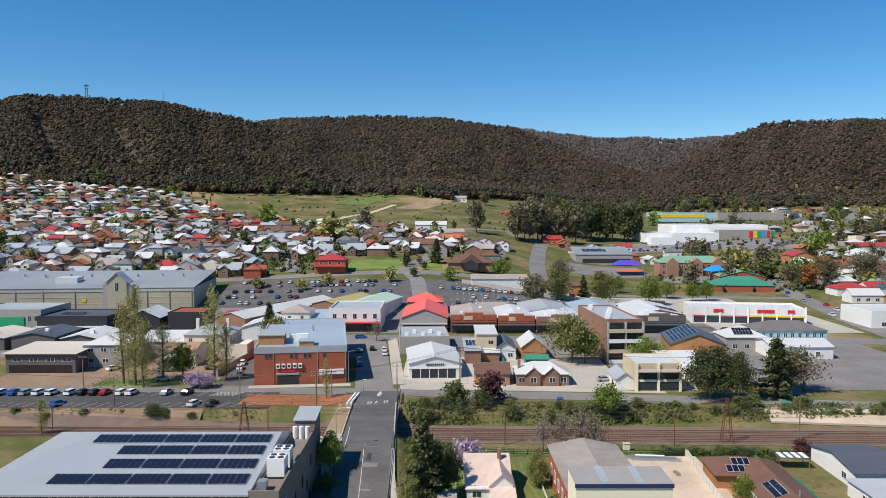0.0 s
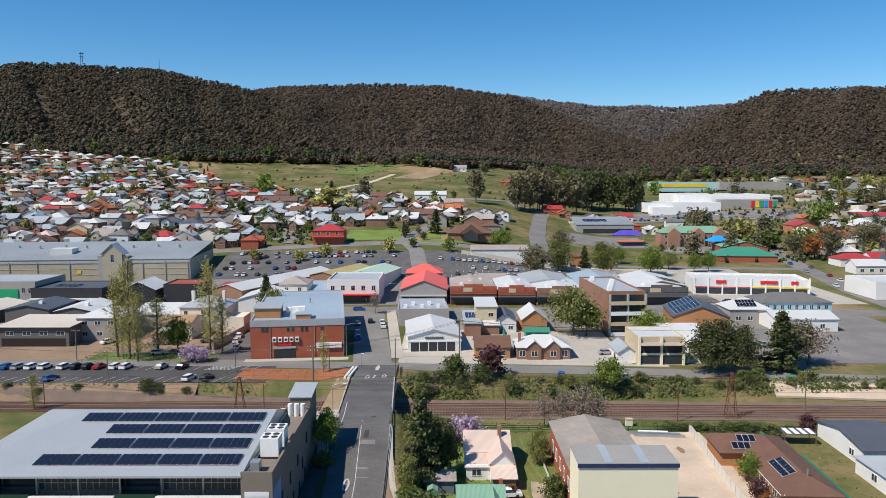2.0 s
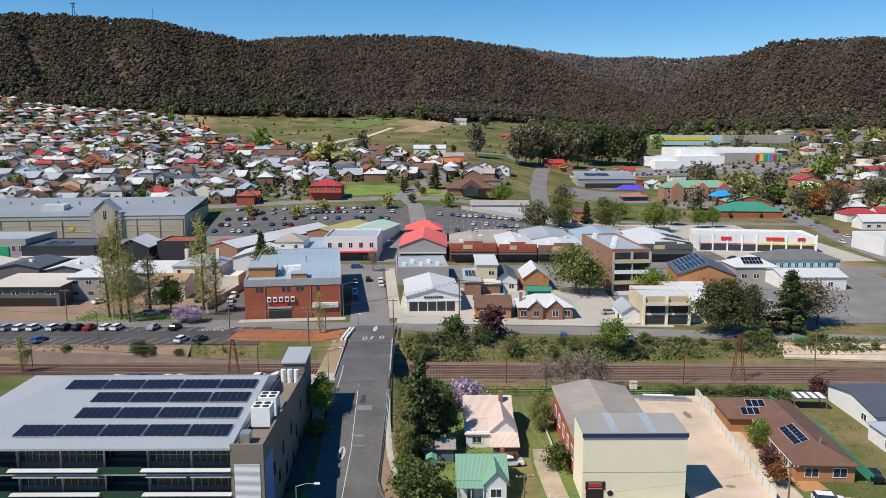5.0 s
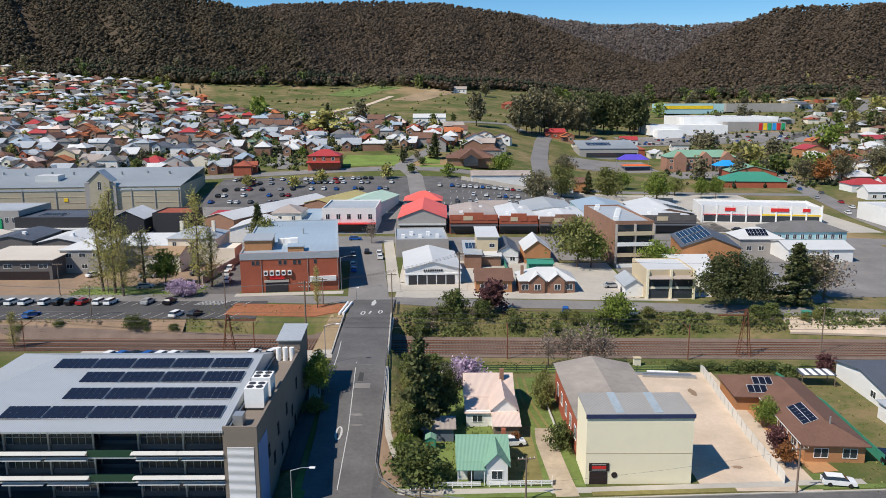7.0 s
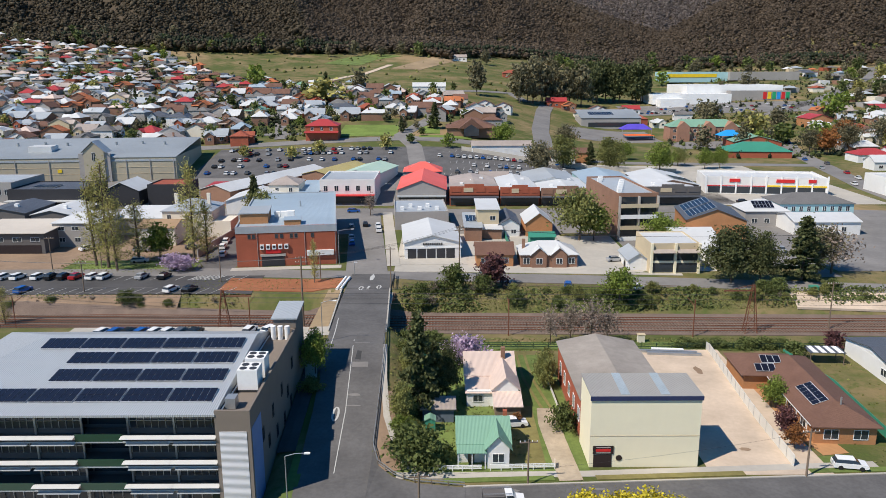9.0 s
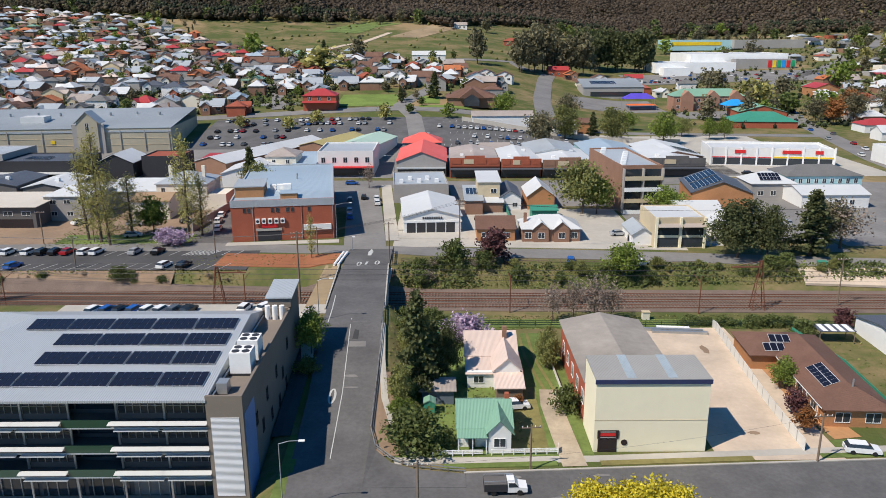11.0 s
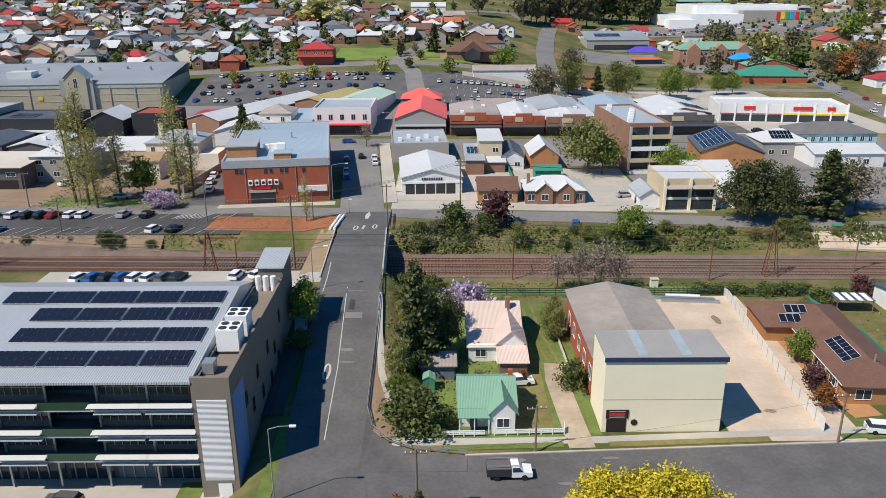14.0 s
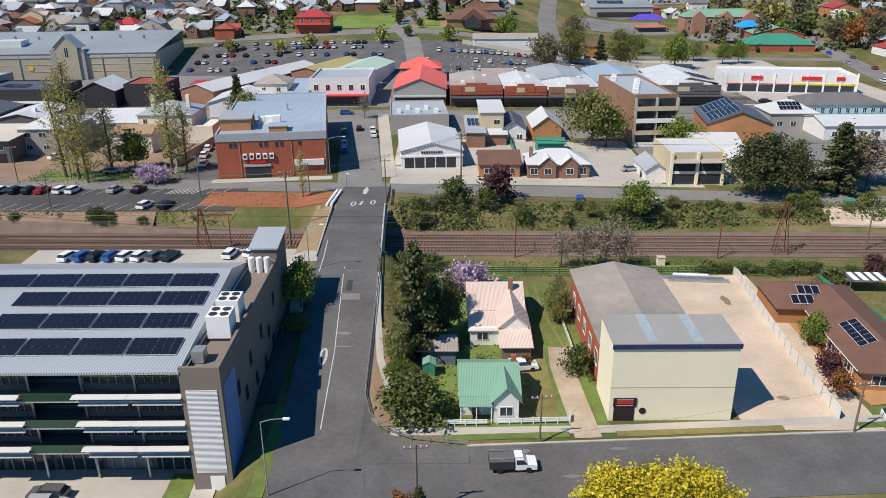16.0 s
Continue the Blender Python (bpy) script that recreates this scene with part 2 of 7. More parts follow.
# ---- building blocks ----
class Geo:
    """Vertices and faces of one part."""

    def __init__(self):
        self.v, self.f = [], []

    def add(self, verts, faces):
        n = len(self.v)
        self.v += [tuple(p) for p in verts]
        self.f += [tuple(n + i for i in f) for f in faces]
        return self

    def box(self, x0, x1, y0, y1, z0, z1):
        v = [(x, y, z) for z in (z0, z1) for y in (y0, y1) for x in (x0, x1)]
        return self.add(v, [(0, 2, 3, 1), (4, 5, 7, 6), (0, 1, 5, 4), (2, 6, 7, 3), (0, 4, 6, 2), (1, 3, 7, 5)])

    def beam(self, a, b, r, sides=6, taper=1.0):
        a, b = Vector(a), Vector(b)
        q = (b - a).to_track_quat("Z", "Y")
        v = []
        for p, s in ((a, r), (b, r * taper)):
            v += [p + q @ Vector((s * math.cos(6.2832 * i / sides), s * math.sin(6.2832 * i / sides), 0)) for i in range(sides)]
        f = [(i, (i + 1) % sides, sides + (i + 1) % sides, sides + i) for i in range(sides)]
        return self.add(v, f + [tuple(range(sides))[::-1], tuple(range(sides, 2 * sides))])

    def slab(self, pts, thick):
        """A flat plate with the given upper outline (counter-clockwise from above)."""
        n = len(pts)
        v = [Vector(p) for p in pts] + [Vector(p) - Vector((0, 0, thick)) for p in pts]
        f = [tuple(range(n)), tuple(range(n, 2 * n))[::-1]]
        return self.add(v, f + [(i, n + i, n + (i + 1) % n, (i + 1) % n) for i in range(n)])

    def prism(self, profile, y0, y1):
        """The x-z outline, counter-clockwise seen from -y, drawn out along y."""
        n = len(profile)
        v = [(x, y0, z) for x, z in profile] + [(x, y1, z) for x, z in profile]
        f = [tuple(range(n)), tuple(range(n, 2 * n))[::-1]]
        return self.add(v, f + [(i, n + i, n + (i + 1) % n, (i + 1) % n) for i in range(n)])

    def mesh(self, name, material, smooth_faces=False):
        me = bpy.data.meshes.new(name)
        me.from_pydata(self.v, [], self.f)
        me.materials.append(material)
        if smooth_faces:
            me.polygons.foreach_set("use_smooth", [True] * len(me.polygons))
        return me


def part(name, geo, material, parent, label=""):
    me = geo.mesh(name, material)
    ob = new(name, me)
    ob.parent = parent
    return tagged(ob, label)


def thing(name, x, y, z, turn, label, category, group="", kind=""):
    ob = new(name)
    ob.empty_display_size = 0.2
    ob.matrix_basis = pose(x, y, z, 0, 0, turn)
    return tagged(ob, label, category, group, kind)


def solid(name, geo, material, label="", category="", group="", kind="", at=None):
    ob = new(name, geo.mesh(name, material))
    if at is not None:
        ob.matrix_basis = at
    return tagged(ob, label, category, group, kind)


def gz(x, y):
    return float(ground_z(x, y))


def smooth(a, b, v):
    s = np.clip((v - a) / (b - a), 0, 1)
    return s * s * (3 - 2 * s)


def road_z(y):
    return np.interp(y, [80, 100, 112, 126, 150, 166, 182, 202, 215], [0, 0, 0, 2.0, 4.9, 4.9, 4.3, 3.4, 3.4])


def road_x(y):
    return np.interp(y, [90, 112, 150, 180, 205, 330], [-13.0, -14.2, -16.6, -17.6, -18.2, -24.0])


RIDGES = (
    # foot, crest distance, then the crest's height over bearing
    (930, 1560, [-0.693, -0.611, -0.567, -0.53, -0.467, -0.359, -0.285, -0.252, -0.196, -0.107, -0.01], [220, 245, 266, 274, 270, 257, 232, 222, 191, 131, 80]),
    (1150, 2150, [-0.396, -0.285, -0.233, -0.174, -0.077, 0.012, 0.09, 0.131, 0.19, 0.257, 0.324], [255, 275, 284, 293, 299, 288, 266, 234, 185, 141, 103]),
    (1900, 3000, [-0.099, 0.012, 0.09, 0.16, 0.205, 0.272, 0.301, 0.375, 0.457, 0.68], [304, 326, 352, 323, 310, 314, 303, 318, 324, 323]),
    (1060, 1900, [0.249, 0.294, 0.346, 0.375, 0.39, 0.42, 0.479, 0.582, 0.695], [96, 138, 188, 216, 231, 252, 257, 259, 246]),
)


def hills(b, y, floor):
    """Four overlapping ridges with spurs and gullies running down their faces."""
    z = floor
    for k, (foot, far, at, high) in enumerate(RIDGES):
        top = np.interp(b, at, high)
        t = np.clip((y - foot) / (far - foot), 0, 1)
        wander = b + 0.012 * np.sin(y / 170 + 2 * k)
        spur = np.sin(wander * 31 + 1.3 * k) + 0.6 * np.sin(wander * 67 + 0.7 + k) + 0.35 * np.sin(wander * 123 + y / 300)
        face = (floor - 6) + (top - floor + 6) * (0.62 * t + 0.38 * np.sin(1.5708 * t)) + 15 * (spur - 1.5) * t * (1 - t) * 4 * np.clip((top - 60) / 150, 0, 1)
        back = top - 0.35 * np.maximum(y - far, 0)
        z = np.maximum(z, np.where(y < far, face, back))
    return z


def ground_z(x, y):
    """Height of the valley floor and of the hills round it."""
    x, y = np.asarray(x, float), np.asarray(y, float)
    near = np.interp(y + 0.03 * x * smooth(150, 165, y) * smooth(188, 184, y), [-400, 125, 158, 163, 184, 188.5, 200, 330], [0, 0, 0.4, -0.9, -0.9, 2.6, 3.0, 4.0])
    b = x / np.maximum(y, 150)
    west = np.interp(y, [330, 430, 500, 600, 700, 800, 900, 1000, 1150, 4200], [4, 14, 22, 33, 44, 57, 75, 92, 104, 130])
    mid = np.interp(y, [330, 360, 430, 520, 650, 800, 950, 1100, 1300, 4200], [4, 7, 17, 26, 35, 50, 67, 82, 92, 120])
    east = np.interp(y, [330, 430, 526, 700, 900, 1100, 1300, 1800, 4200], [4, 5, 7, 20, 36, 52, 68, 84, 130])
    far_east = np.interp(y, [330, 430, 526, 700, 900, 1100, 1300, 1500, 4200], [4, 5, 9, 24, 42, 58, 78, 92, 130])
    u = smooth(-0.42, -0.08, b)
    v = smooth(-0.02, 0.24, b)
    w = smooth(0.22, 0.43, b)
    beyond = west * (1 - u) + u * (mid * (1 - v) + v * (east * (1 - w) + w * far_east))
    beyond = np.where(y > 850, hills(b, y, beyond), beyond)
    z = np.where(y < 330, near, beyond)
    # the yard before the office building lies lower
    z = z - 3.4 * smooth(-20.5, -25, x) * smooth(128, 112, y)
    z = z + smooth(-20, -25, x) * smooth(126, 134, y) * smooth(173, 170, y) * (1.2 - z)
    # the embankment of the bridge road
    d = np.abs(x - road_x(y))
    bank = smooth(13, 6.5, d) * smooth(104, 112, y) * smooth(212, 200, y)
    bank = bank * (1 - smooth(159.5, 161, y) * smooth(186, 184.5, y))
    return z + bank * (np.maximum(road_z(y) - 0.15, z) - z)
# ---- ground, hills, roads ----
def steps(*spans):
    out = [spans[0][0]]
    for a, b, d in spans:
        n = max(1, round((b - a) / d))
        out += [a + (b - a) * (i + 1) / n for i in range(n)]
    return np.array(out)


gx = steps((-3000, -1800, 150), (-1800, -400, 32), (-400, -130, 9), (-130, 150, 2.5), (150, 420, 9), (420, 1800, 32), (1800, 3000, 150))
gy = steps((-600, 60, 60), (60, 100, 5), (100, 215, 1.6), (215, 345, 5), (345, 1000, 9), (1000, 2300, 22), (2300, 3100, 45), (3100, 4200, 150))
GX, GY = np.meshgrid(gx, gy)
GZ = ground_z(GX, GY)
nx, ny = len(gx), len(gy)
quad = np.arange((ny - 1) * (nx - 1))
quad = quad + quad // (nx - 1)
me = bpy.data.meshes.new("ground")
me.from_pydata(np.stack([GX, GY, GZ], -1).reshape(-1, 3).tolist(), [], np.stack([quad, quad + 1, quad + nx + 1, quad + nx], -1).tolist())
me.polygons.foreach_set("use_smooth", [True] * len(me.polygons))


def ground_material():
    """Grass with dry and bare patches; the floor of the bush on the hills."""
    m = bpy.data.materials.new("grassland")
    m.use_nodes = True
    t = m.node_tree
    s = t.nodes["Principled BSDF"]
    s.inputs["Roughness"].default_value = 0.95
    s.inputs["Specular IOR Level"].default_value = 0.1
    where = t.nodes.new("ShaderNodeNewGeometry")
    last = None
    for scale, lo, hi, a, b in ((0.035, 0.42, 0.62, (0.088, 0.105, 0.034), (0.215, 0.165, 0.083)), (0.35, 0.5, 0.75, None, (0.075, 0.11, 0.025)), (0.011, 0.54, 0.64, None, (0.29, 0.21, 0.115))):
        n = node(t, "ShaderNodeTexNoise", Scale=scale, Detail=5.0, Roughness=0.7)
        t.links.new(where.outputs["Position"], n.inputs["Vector"])
        r = node(t, "ShaderNodeMapRange")
        r.inputs[1].default_value, r.inputs[2].default_value = lo, hi
        t.links.new(n.outputs[0], r.inputs[0])
        mix = t.nodes.new("ShaderNodeMix")
        mix.data_type = "RGBA"
        t.links.new(r.outputs[0], mix.inputs[0])
        if last is None:
            mix.inputs[6].default_value = (*a, 1)
        else:
            t.links.new(last.outputs[2], mix.inputs[6])
        mix.inputs[7].default_value = (*b, 1)
        last = mix
    split = t.nodes.new("ShaderNodeSeparateXYZ")
    t.links.new(where.outputs["Position"], split.inputs[0])
    rise = node(t, "ShaderNodeMapRange")
    rise.inputs[1].default_value, rise.inputs[2].default_value = 88, 104
    t.links.new(split.outputs["Z"], rise.inputs[0])
    floor = t.nodes.new("ShaderNodeMix")
    floor.data_type = "RGBA"
    floor.inputs[7].default_value = (0.085, 0.065, 0.044, 1)
    t.links.new(rise.outputs[0], floor.inputs[0])
    t.links.new(last.outputs[2], floor.inputs[6])
    t.links.new(floor.outputs[2], s.inputs["Base Color"])
    n = node(t, "ShaderNodeTexNoise", Scale=1.5, Detail=4.0)
    t.links.new(where.outputs["Position"], n.inputs["Vector"])
    relief = node(t, "ShaderNodeBump", Strength=0.6, Distance=0.3)
    t.links.new(n.outputs[0], relief.inputs["Height"])
    t.links.new(relief.outputs[0], s.inputs["Normal"])
    return m


me.materials.append(ground_material())
tagged(new("ground", me), "grassy valley floor rising to wooded hills", "ground", kind="structure")


def strip(name, centre, width, material, label, category, lift=0.06, step=4.0, kind="structure", height=None, thick=0.5):
    """A band of paving along a line of points, laid on the ground."""
    pts = [Vector((*p, 0)) for p in centre]
    line = []
    for a, b in zip(pts, pts[1:]):
        n = max(1, int((b - a).length / step))
        line += [a.lerp(b, i / n) for i in range(n)]
    line.append(pts[-1])
    g = Geo()
    rows = []
    across = max(2, int(width / 3) + 1)
    for i, p in enumerate(line):
        d = (line[min(i + 1, len(line) - 1)] - line[max(i - 1, 0)]).normalized()
        side = Vector((d.y, -d.x, 0)) * width / 2
        row = []
        for k in range(across + 1):
            q = p + side * (2 * k / across - 1)
            h = height(q.x, q.y) if height else max(gz(q.x, q.y), gz(q.x + 0.8, q.y), gz(q.x - 0.8, q.y), gz(q.x, q.y + 0.8), gz(q.x, q.y - 0.8))
            row.append((q.x, q.y, h + lift))
        row = [(row[0][0], row[0][1], row[0][2] - thick)] + row + [(row[-1][0], row[-1][1], row[-1][2] - thick)]
        rows.append(row)
    w = across + 3
    verts = [v for row in rows for v in row]
    faces = [(i * w + k, i * w + k + 1, (i + 1) * w + k + 1, (i + 1) * w + k) for i in range(len(rows) - 1) for k in range(w - 1)]
    g.add(verts, faces)
    return solid(name, g, material, label, category, kind=kind)


def patch(name, x0, x1, y0, y1, material, label, category, lift=0.05, height=None, skew=0.0):
    """A paved or planted area laid on the ground."""
    return strip(name, [((x0 + x1) / 2, y0), ((x0 + x1) / 2 + skew, y1)], x1 - x0, material, label, category, lift, height=height)


# the bridge road and the street that it meets
strip("road", [(-11.6, 70), (-13.2, 100), (-14.2, 112), (-14.4, 128), (-15.6, 150), (-16.6, 180), (-17.0, 203)], 10.4, M["asphalt"], "grey asphalt road climbing over the railway bridge", "road", 0.1, 2.0, height=lambda x, y: float(road_z(y)), thick=0.6)
strip("road", [(-18.4, 103.25), (60, 107.1), (260, 116.5)], 10.6, M["asphalt"], "grey asphalt street beside the cream block", "road", 0.08)
strip("road", [(-150, 206), (-60, 207), (-20, 203.5), (30, 199.5), (64, 195.5), (120, 189)], 7.2, M["asphalt_old"], "worn asphalt street along the railway", "road", 0.07)
strip("road", [(-18.6, 204), (-22.3, 240), (-27.0, 285)], 10.5, M["asphalt_old"], "short asphalt street between shops", "road", 0.09)
strip("road", [(-300, 292), (-24, 286), (20, 283), (90, 290), (170, 275), (300, 255)], 12, M["asphalt_old"], "asphalt main street between shop rows", "road", 0.07)
# car parks and yards
patch("car_park", -135, -44, 188.9, 203.5, M["asphalt_dark"], "asphalt car park with white bays", "car park", 0.09)
patch("car_park", -112, 64, 353, 409, M["asphalt"], "wide asphalt car park behind the shops", "car park", 0.09)
patch("car_park", 34, 51, 205, 246, M["concrete"], "pale concrete yard", "yard", 0.08)
patch("pavement", -76, -21, 155, 170, M["concrete"], "pale concrete parking yard by the railway", "yard", 0.06)
patch("pavement", -75, -25.5, 92, 110.35, M["concrete"], "pale concrete forecourt", "forecourt", 0.07)
patch("yard", 36.5, 53, 112.5, 158, M["gravel"], "pale gravel yard", "yard", 0.06)
strip("pavement", [(-6, 112.6), (20, 113.0), (60, 115.2)], 1.5, M["concrete"], "concrete footpath", "footpath", 0.07)
strip("path", [(17.4, 111.2), (17.0, 119), (16.6, 128), (17.0, 133)], 3.2, M["drive_dirt"], "rutted gravel driveway", "driveway", 0.08, 2.0)
for dx in (-0.75, 0.75):
    strip("path", [(17.0 + dx, 133), (16.2 + dx, 138), (15.2 + dx, 145), (15.0 + dx, 157)], 0.5, M["lawn_dry"], "worn wheel rut of the driveway", "driveway", 0.07, 2.0)
patch("grass", -6.0, 20.4, 112.2, 160, M["grass"], "rough green garden grass round the cottages", "lawn", 0.02)
strip("grass", [(19.6, 114), (19.6, 128), (19.4, 142)], 1.2, M["grass"], "grass edge along the brick hall", "lawn", 0.06, 2.0)

# railway
def rail_line(x):
    return 177.5 - 0.03 * x


strip("ballast", [(-260, rail_line(-260)), (260, rail_line(260))], 12.5, M["ballast"], "brown stone railway ballast", "ballast", 0.16, 6.0)
for off in (-3.6, -0.2, 3.4):
    track = thing("railway_track", 0, 0, 0, 0, "rusty steel rails on concrete sleepers", "railway track", "railway tracks")
    for s in (-0.72, 0.72):
        g = Geo()
        ya, yb = rail_line(-240) + off + s, rail_line(240) + off + s
        v = [(x, y + w, z) for z in (-0.58, -0.42) for w in (-0.05, 0.05) for x, y in ((-240, ya), (240, yb))]
        g.add(v, [(0, 2, 3, 1), (4, 5, 7, 6), (0, 1, 5, 4), (2, 6, 7, 3), (0, 4, 6, 2), (1, 3, 7, 5)])
        part("rail", g, M["rust"], track, "rusty steel rail")
    g = Geo()
    for i in range(560):
        x = -196 + 0.7 * i
        y = rail_line(x) + off
        g.box(x - 0.12, x + 0.12, y - 1.25, y + 1.25, -0.8, -0.55)
    tagged(part("sleeper_bed", g, M["sleeper"], track, "concrete sleepers"), kind="stuff")

# the bridge carrying the road
bridge = thing("road_bridge", 0, 0, 0, 0, "concrete road bridge over the railway", "bridge", kind="structure")
g = Geo()
for s in (-1, 1):
    g.add([(-15.9 - 0.045 * (yy - 158) + s * 5.5 + q, yy, zz) for zz in (0, 1) for yy in (157, 188) for q in (-0.14, 0.14)], [(0, 2, 3, 1), (4, 5, 7, 6), (0, 1, 5, 4), (2, 6, 7, 3), (0, 4, 6, 2), (1, 3, 7, 5)])
    n = len(g.v)
    g.v[n - 8:] = [(x, yy, (float(road_z(yy)) + 0.3) if zz else -1.0) for x, yy, zz in g.v[n - 8:]]
part("parapet", g, M["concrete"], bridge)
g = Geo().box(-21.9, -10.9, 159, 187, 2.9, 3.75)
part("deck", g, M["concrete"], bridge)
g = Geo().slab([(-25.6, 157.5, 4.35), (-21.75, 157.5, 4.7), (-23.1, 189, 3.95), (-26.0, 189, 3.6)], 0.7)
part("footway", g, M["dirt_tan"], bridge, "tan gravel footway beside the road")
part("abutment", Geo().box(-25.5, -21.95, 157.4, 160.4, -2, 3.6), M["brick_brown"], bridge)
part("abutment", Geo().box(-26.0, -21.95, 185.6, 188.9, -2, 2.8), M["brick_brown"], bridge)
g = Geo().box(-21.9, -10.2, 158.2, 160.4, -2, 3.7).box(-21.9, -10.4, 185.6, 188, -2, 3.7)
part("abutment", g, M["brick_brown"], bridge)


# ---- trees ----
def ico():
    p = (1 + 5**0.5) / 2
    v = np.array([(-1, p, 0), (1, p, 0), (-1, -p, 0), (1, -p, 0), (0, -1, p), (0, 1, p), (0, -1, -p), (0, 1, -p), (p, 0, -1), (p, 0, 1), (-p, 0, -1), (-p, 0, 1)]) / 1.902
    f = np.array([(0, 11, 5), (0, 5, 1), (0, 1, 7), (0, 7, 10), (0, 10, 11), (1, 5, 9), (5, 11, 4), (11, 10, 2), (10, 7, 6), (7, 1, 8), (3, 9, 4), (3, 4, 2), (3, 2, 6), (3, 6, 8), (3, 8, 9), (4, 9, 5), (2, 4, 11), (6, 2, 10), (8, 6, 7), (9, 8, 1)])
    return v, f


def clumps(rng, centres, radii, flat=0.8, rough=0.35):
    """Many small uneven clumps of leaves as arrays of vertices and faces."""
    v, f = ico()
    n = len(centres)
    jit = 1 + rough * rng.uniform(-1, 1, (n, 12, 1))
    squash = np.ones((n, 1, 3))
    squash[:, 0, 2] = flat * rng.uniform(0.8, 1.25, n)
    a = rng.uniform(0, 6.28, n)
    c, s = np.cos(a)[:, None], np.sin(a)[:, None]
    base = np.stack([c * v[:, 0] - s * v[:, 1], s * v[:, 0] + c * v[:, 1], np.repeat(v[None, :, 2], n, 0)], -1)
    verts = centres[:, None] + base * jit * squash * radii[:, None, None]
    faces = f[None] + 12 * np.arange(n)[:, None, None]
    return verts.reshape(-1, 3), faces.reshape(-1, 3)


def array_mesh(name, verts, faces, material):
    k = faces.shape[1]
    me = bpy.data.meshes.new(name)
    me.vertices.add(len(verts))
    me.vertices.foreach_set("co", np.asarray(verts, np.float32).ravel())
    me.loops.add(faces.size)
    me.loops.foreach_set("vertex_index", np.asarray(faces, np.int32).ravel())
    me.polygons.add(len(faces))
    me.polygons.foreach_set("loop_start", np.arange(0, faces.size, k, dtype=np.int32))
    me.materials.append(material)
    me.update(calc_edges=True)
    return me


def leaves(rng, centres, size):
    """Small leaf sprays: one bent quad each, turned every way."""
    n = len(centres)
    a = rng.normal(size=(n, 3))
    a /= np.linalg.norm(a, axis=1)[:, None]
    b = np.cross(a, rng.normal(size=(n, 3)))
    b /= np.linalg.norm(b, axis=1)[:, None]
    s = size * rng.uniform(0.6, 1.4, (n, 1))
    verts = np.stack([centres - a * s, centres + b * s * 0.7, centres + a * s, centres - b * s * 0.7 + np.cross(a, b) * s * 0.3], 1)
    return verts.reshape(-1, 3), np.arange(4 * n).reshape(-1, 4)


LEAF = {
    "gum": leaf("gum_leaves", (0.13, 0.118, 0.068)),
    "belt": leaf("belt_needles", (0.03, 0.038, 0.02), 0.4),
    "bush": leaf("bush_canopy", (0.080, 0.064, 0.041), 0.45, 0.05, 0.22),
    # aerial haze is mixed into these two canopy colours, paler and greyer with distance
    "bush_hazed": leaf("brown_hazed_bush_canopy", (0.110, 0.083, 0.058), 0.4, 0.05, 0.2),
    "bush_far_hazed": leaf("grey_hazed_bush_canopy", (0.135, 0.112, 0.100), 0.35, 0.05, 0.2),
    "pine": leaf("pine_needles", (0.075, 0.085, 0.035)),
    "fresh": leaf("fresh_leaves", (0.135, 0.175, 0.035)),
    "olive": leaf("olive_leaves", (0.16, 0.165, 0.055)),
    "gold": leaf("golden_conifer", (0.50, 0.42, 0.04)),
    "shrub": leaf("shrub_leaves", (0.092, 0.112, 0.036)),
    "plum": leaf("plum_leaves", (0.10, 0.045, 0.045)),
    "lilac": leaf("lilac_blossom", (0.34, 0.26, 0.34)),
    "bare": leaf("bare_twigs", (0.20, 0.16, 0.13)),
    "willow": leaf("young_poplar_leaves", (0.27, 0.25, 0.085)),
    "rust": leaf("russet_leaves", (0.20, 0.085, 0.03)),
}


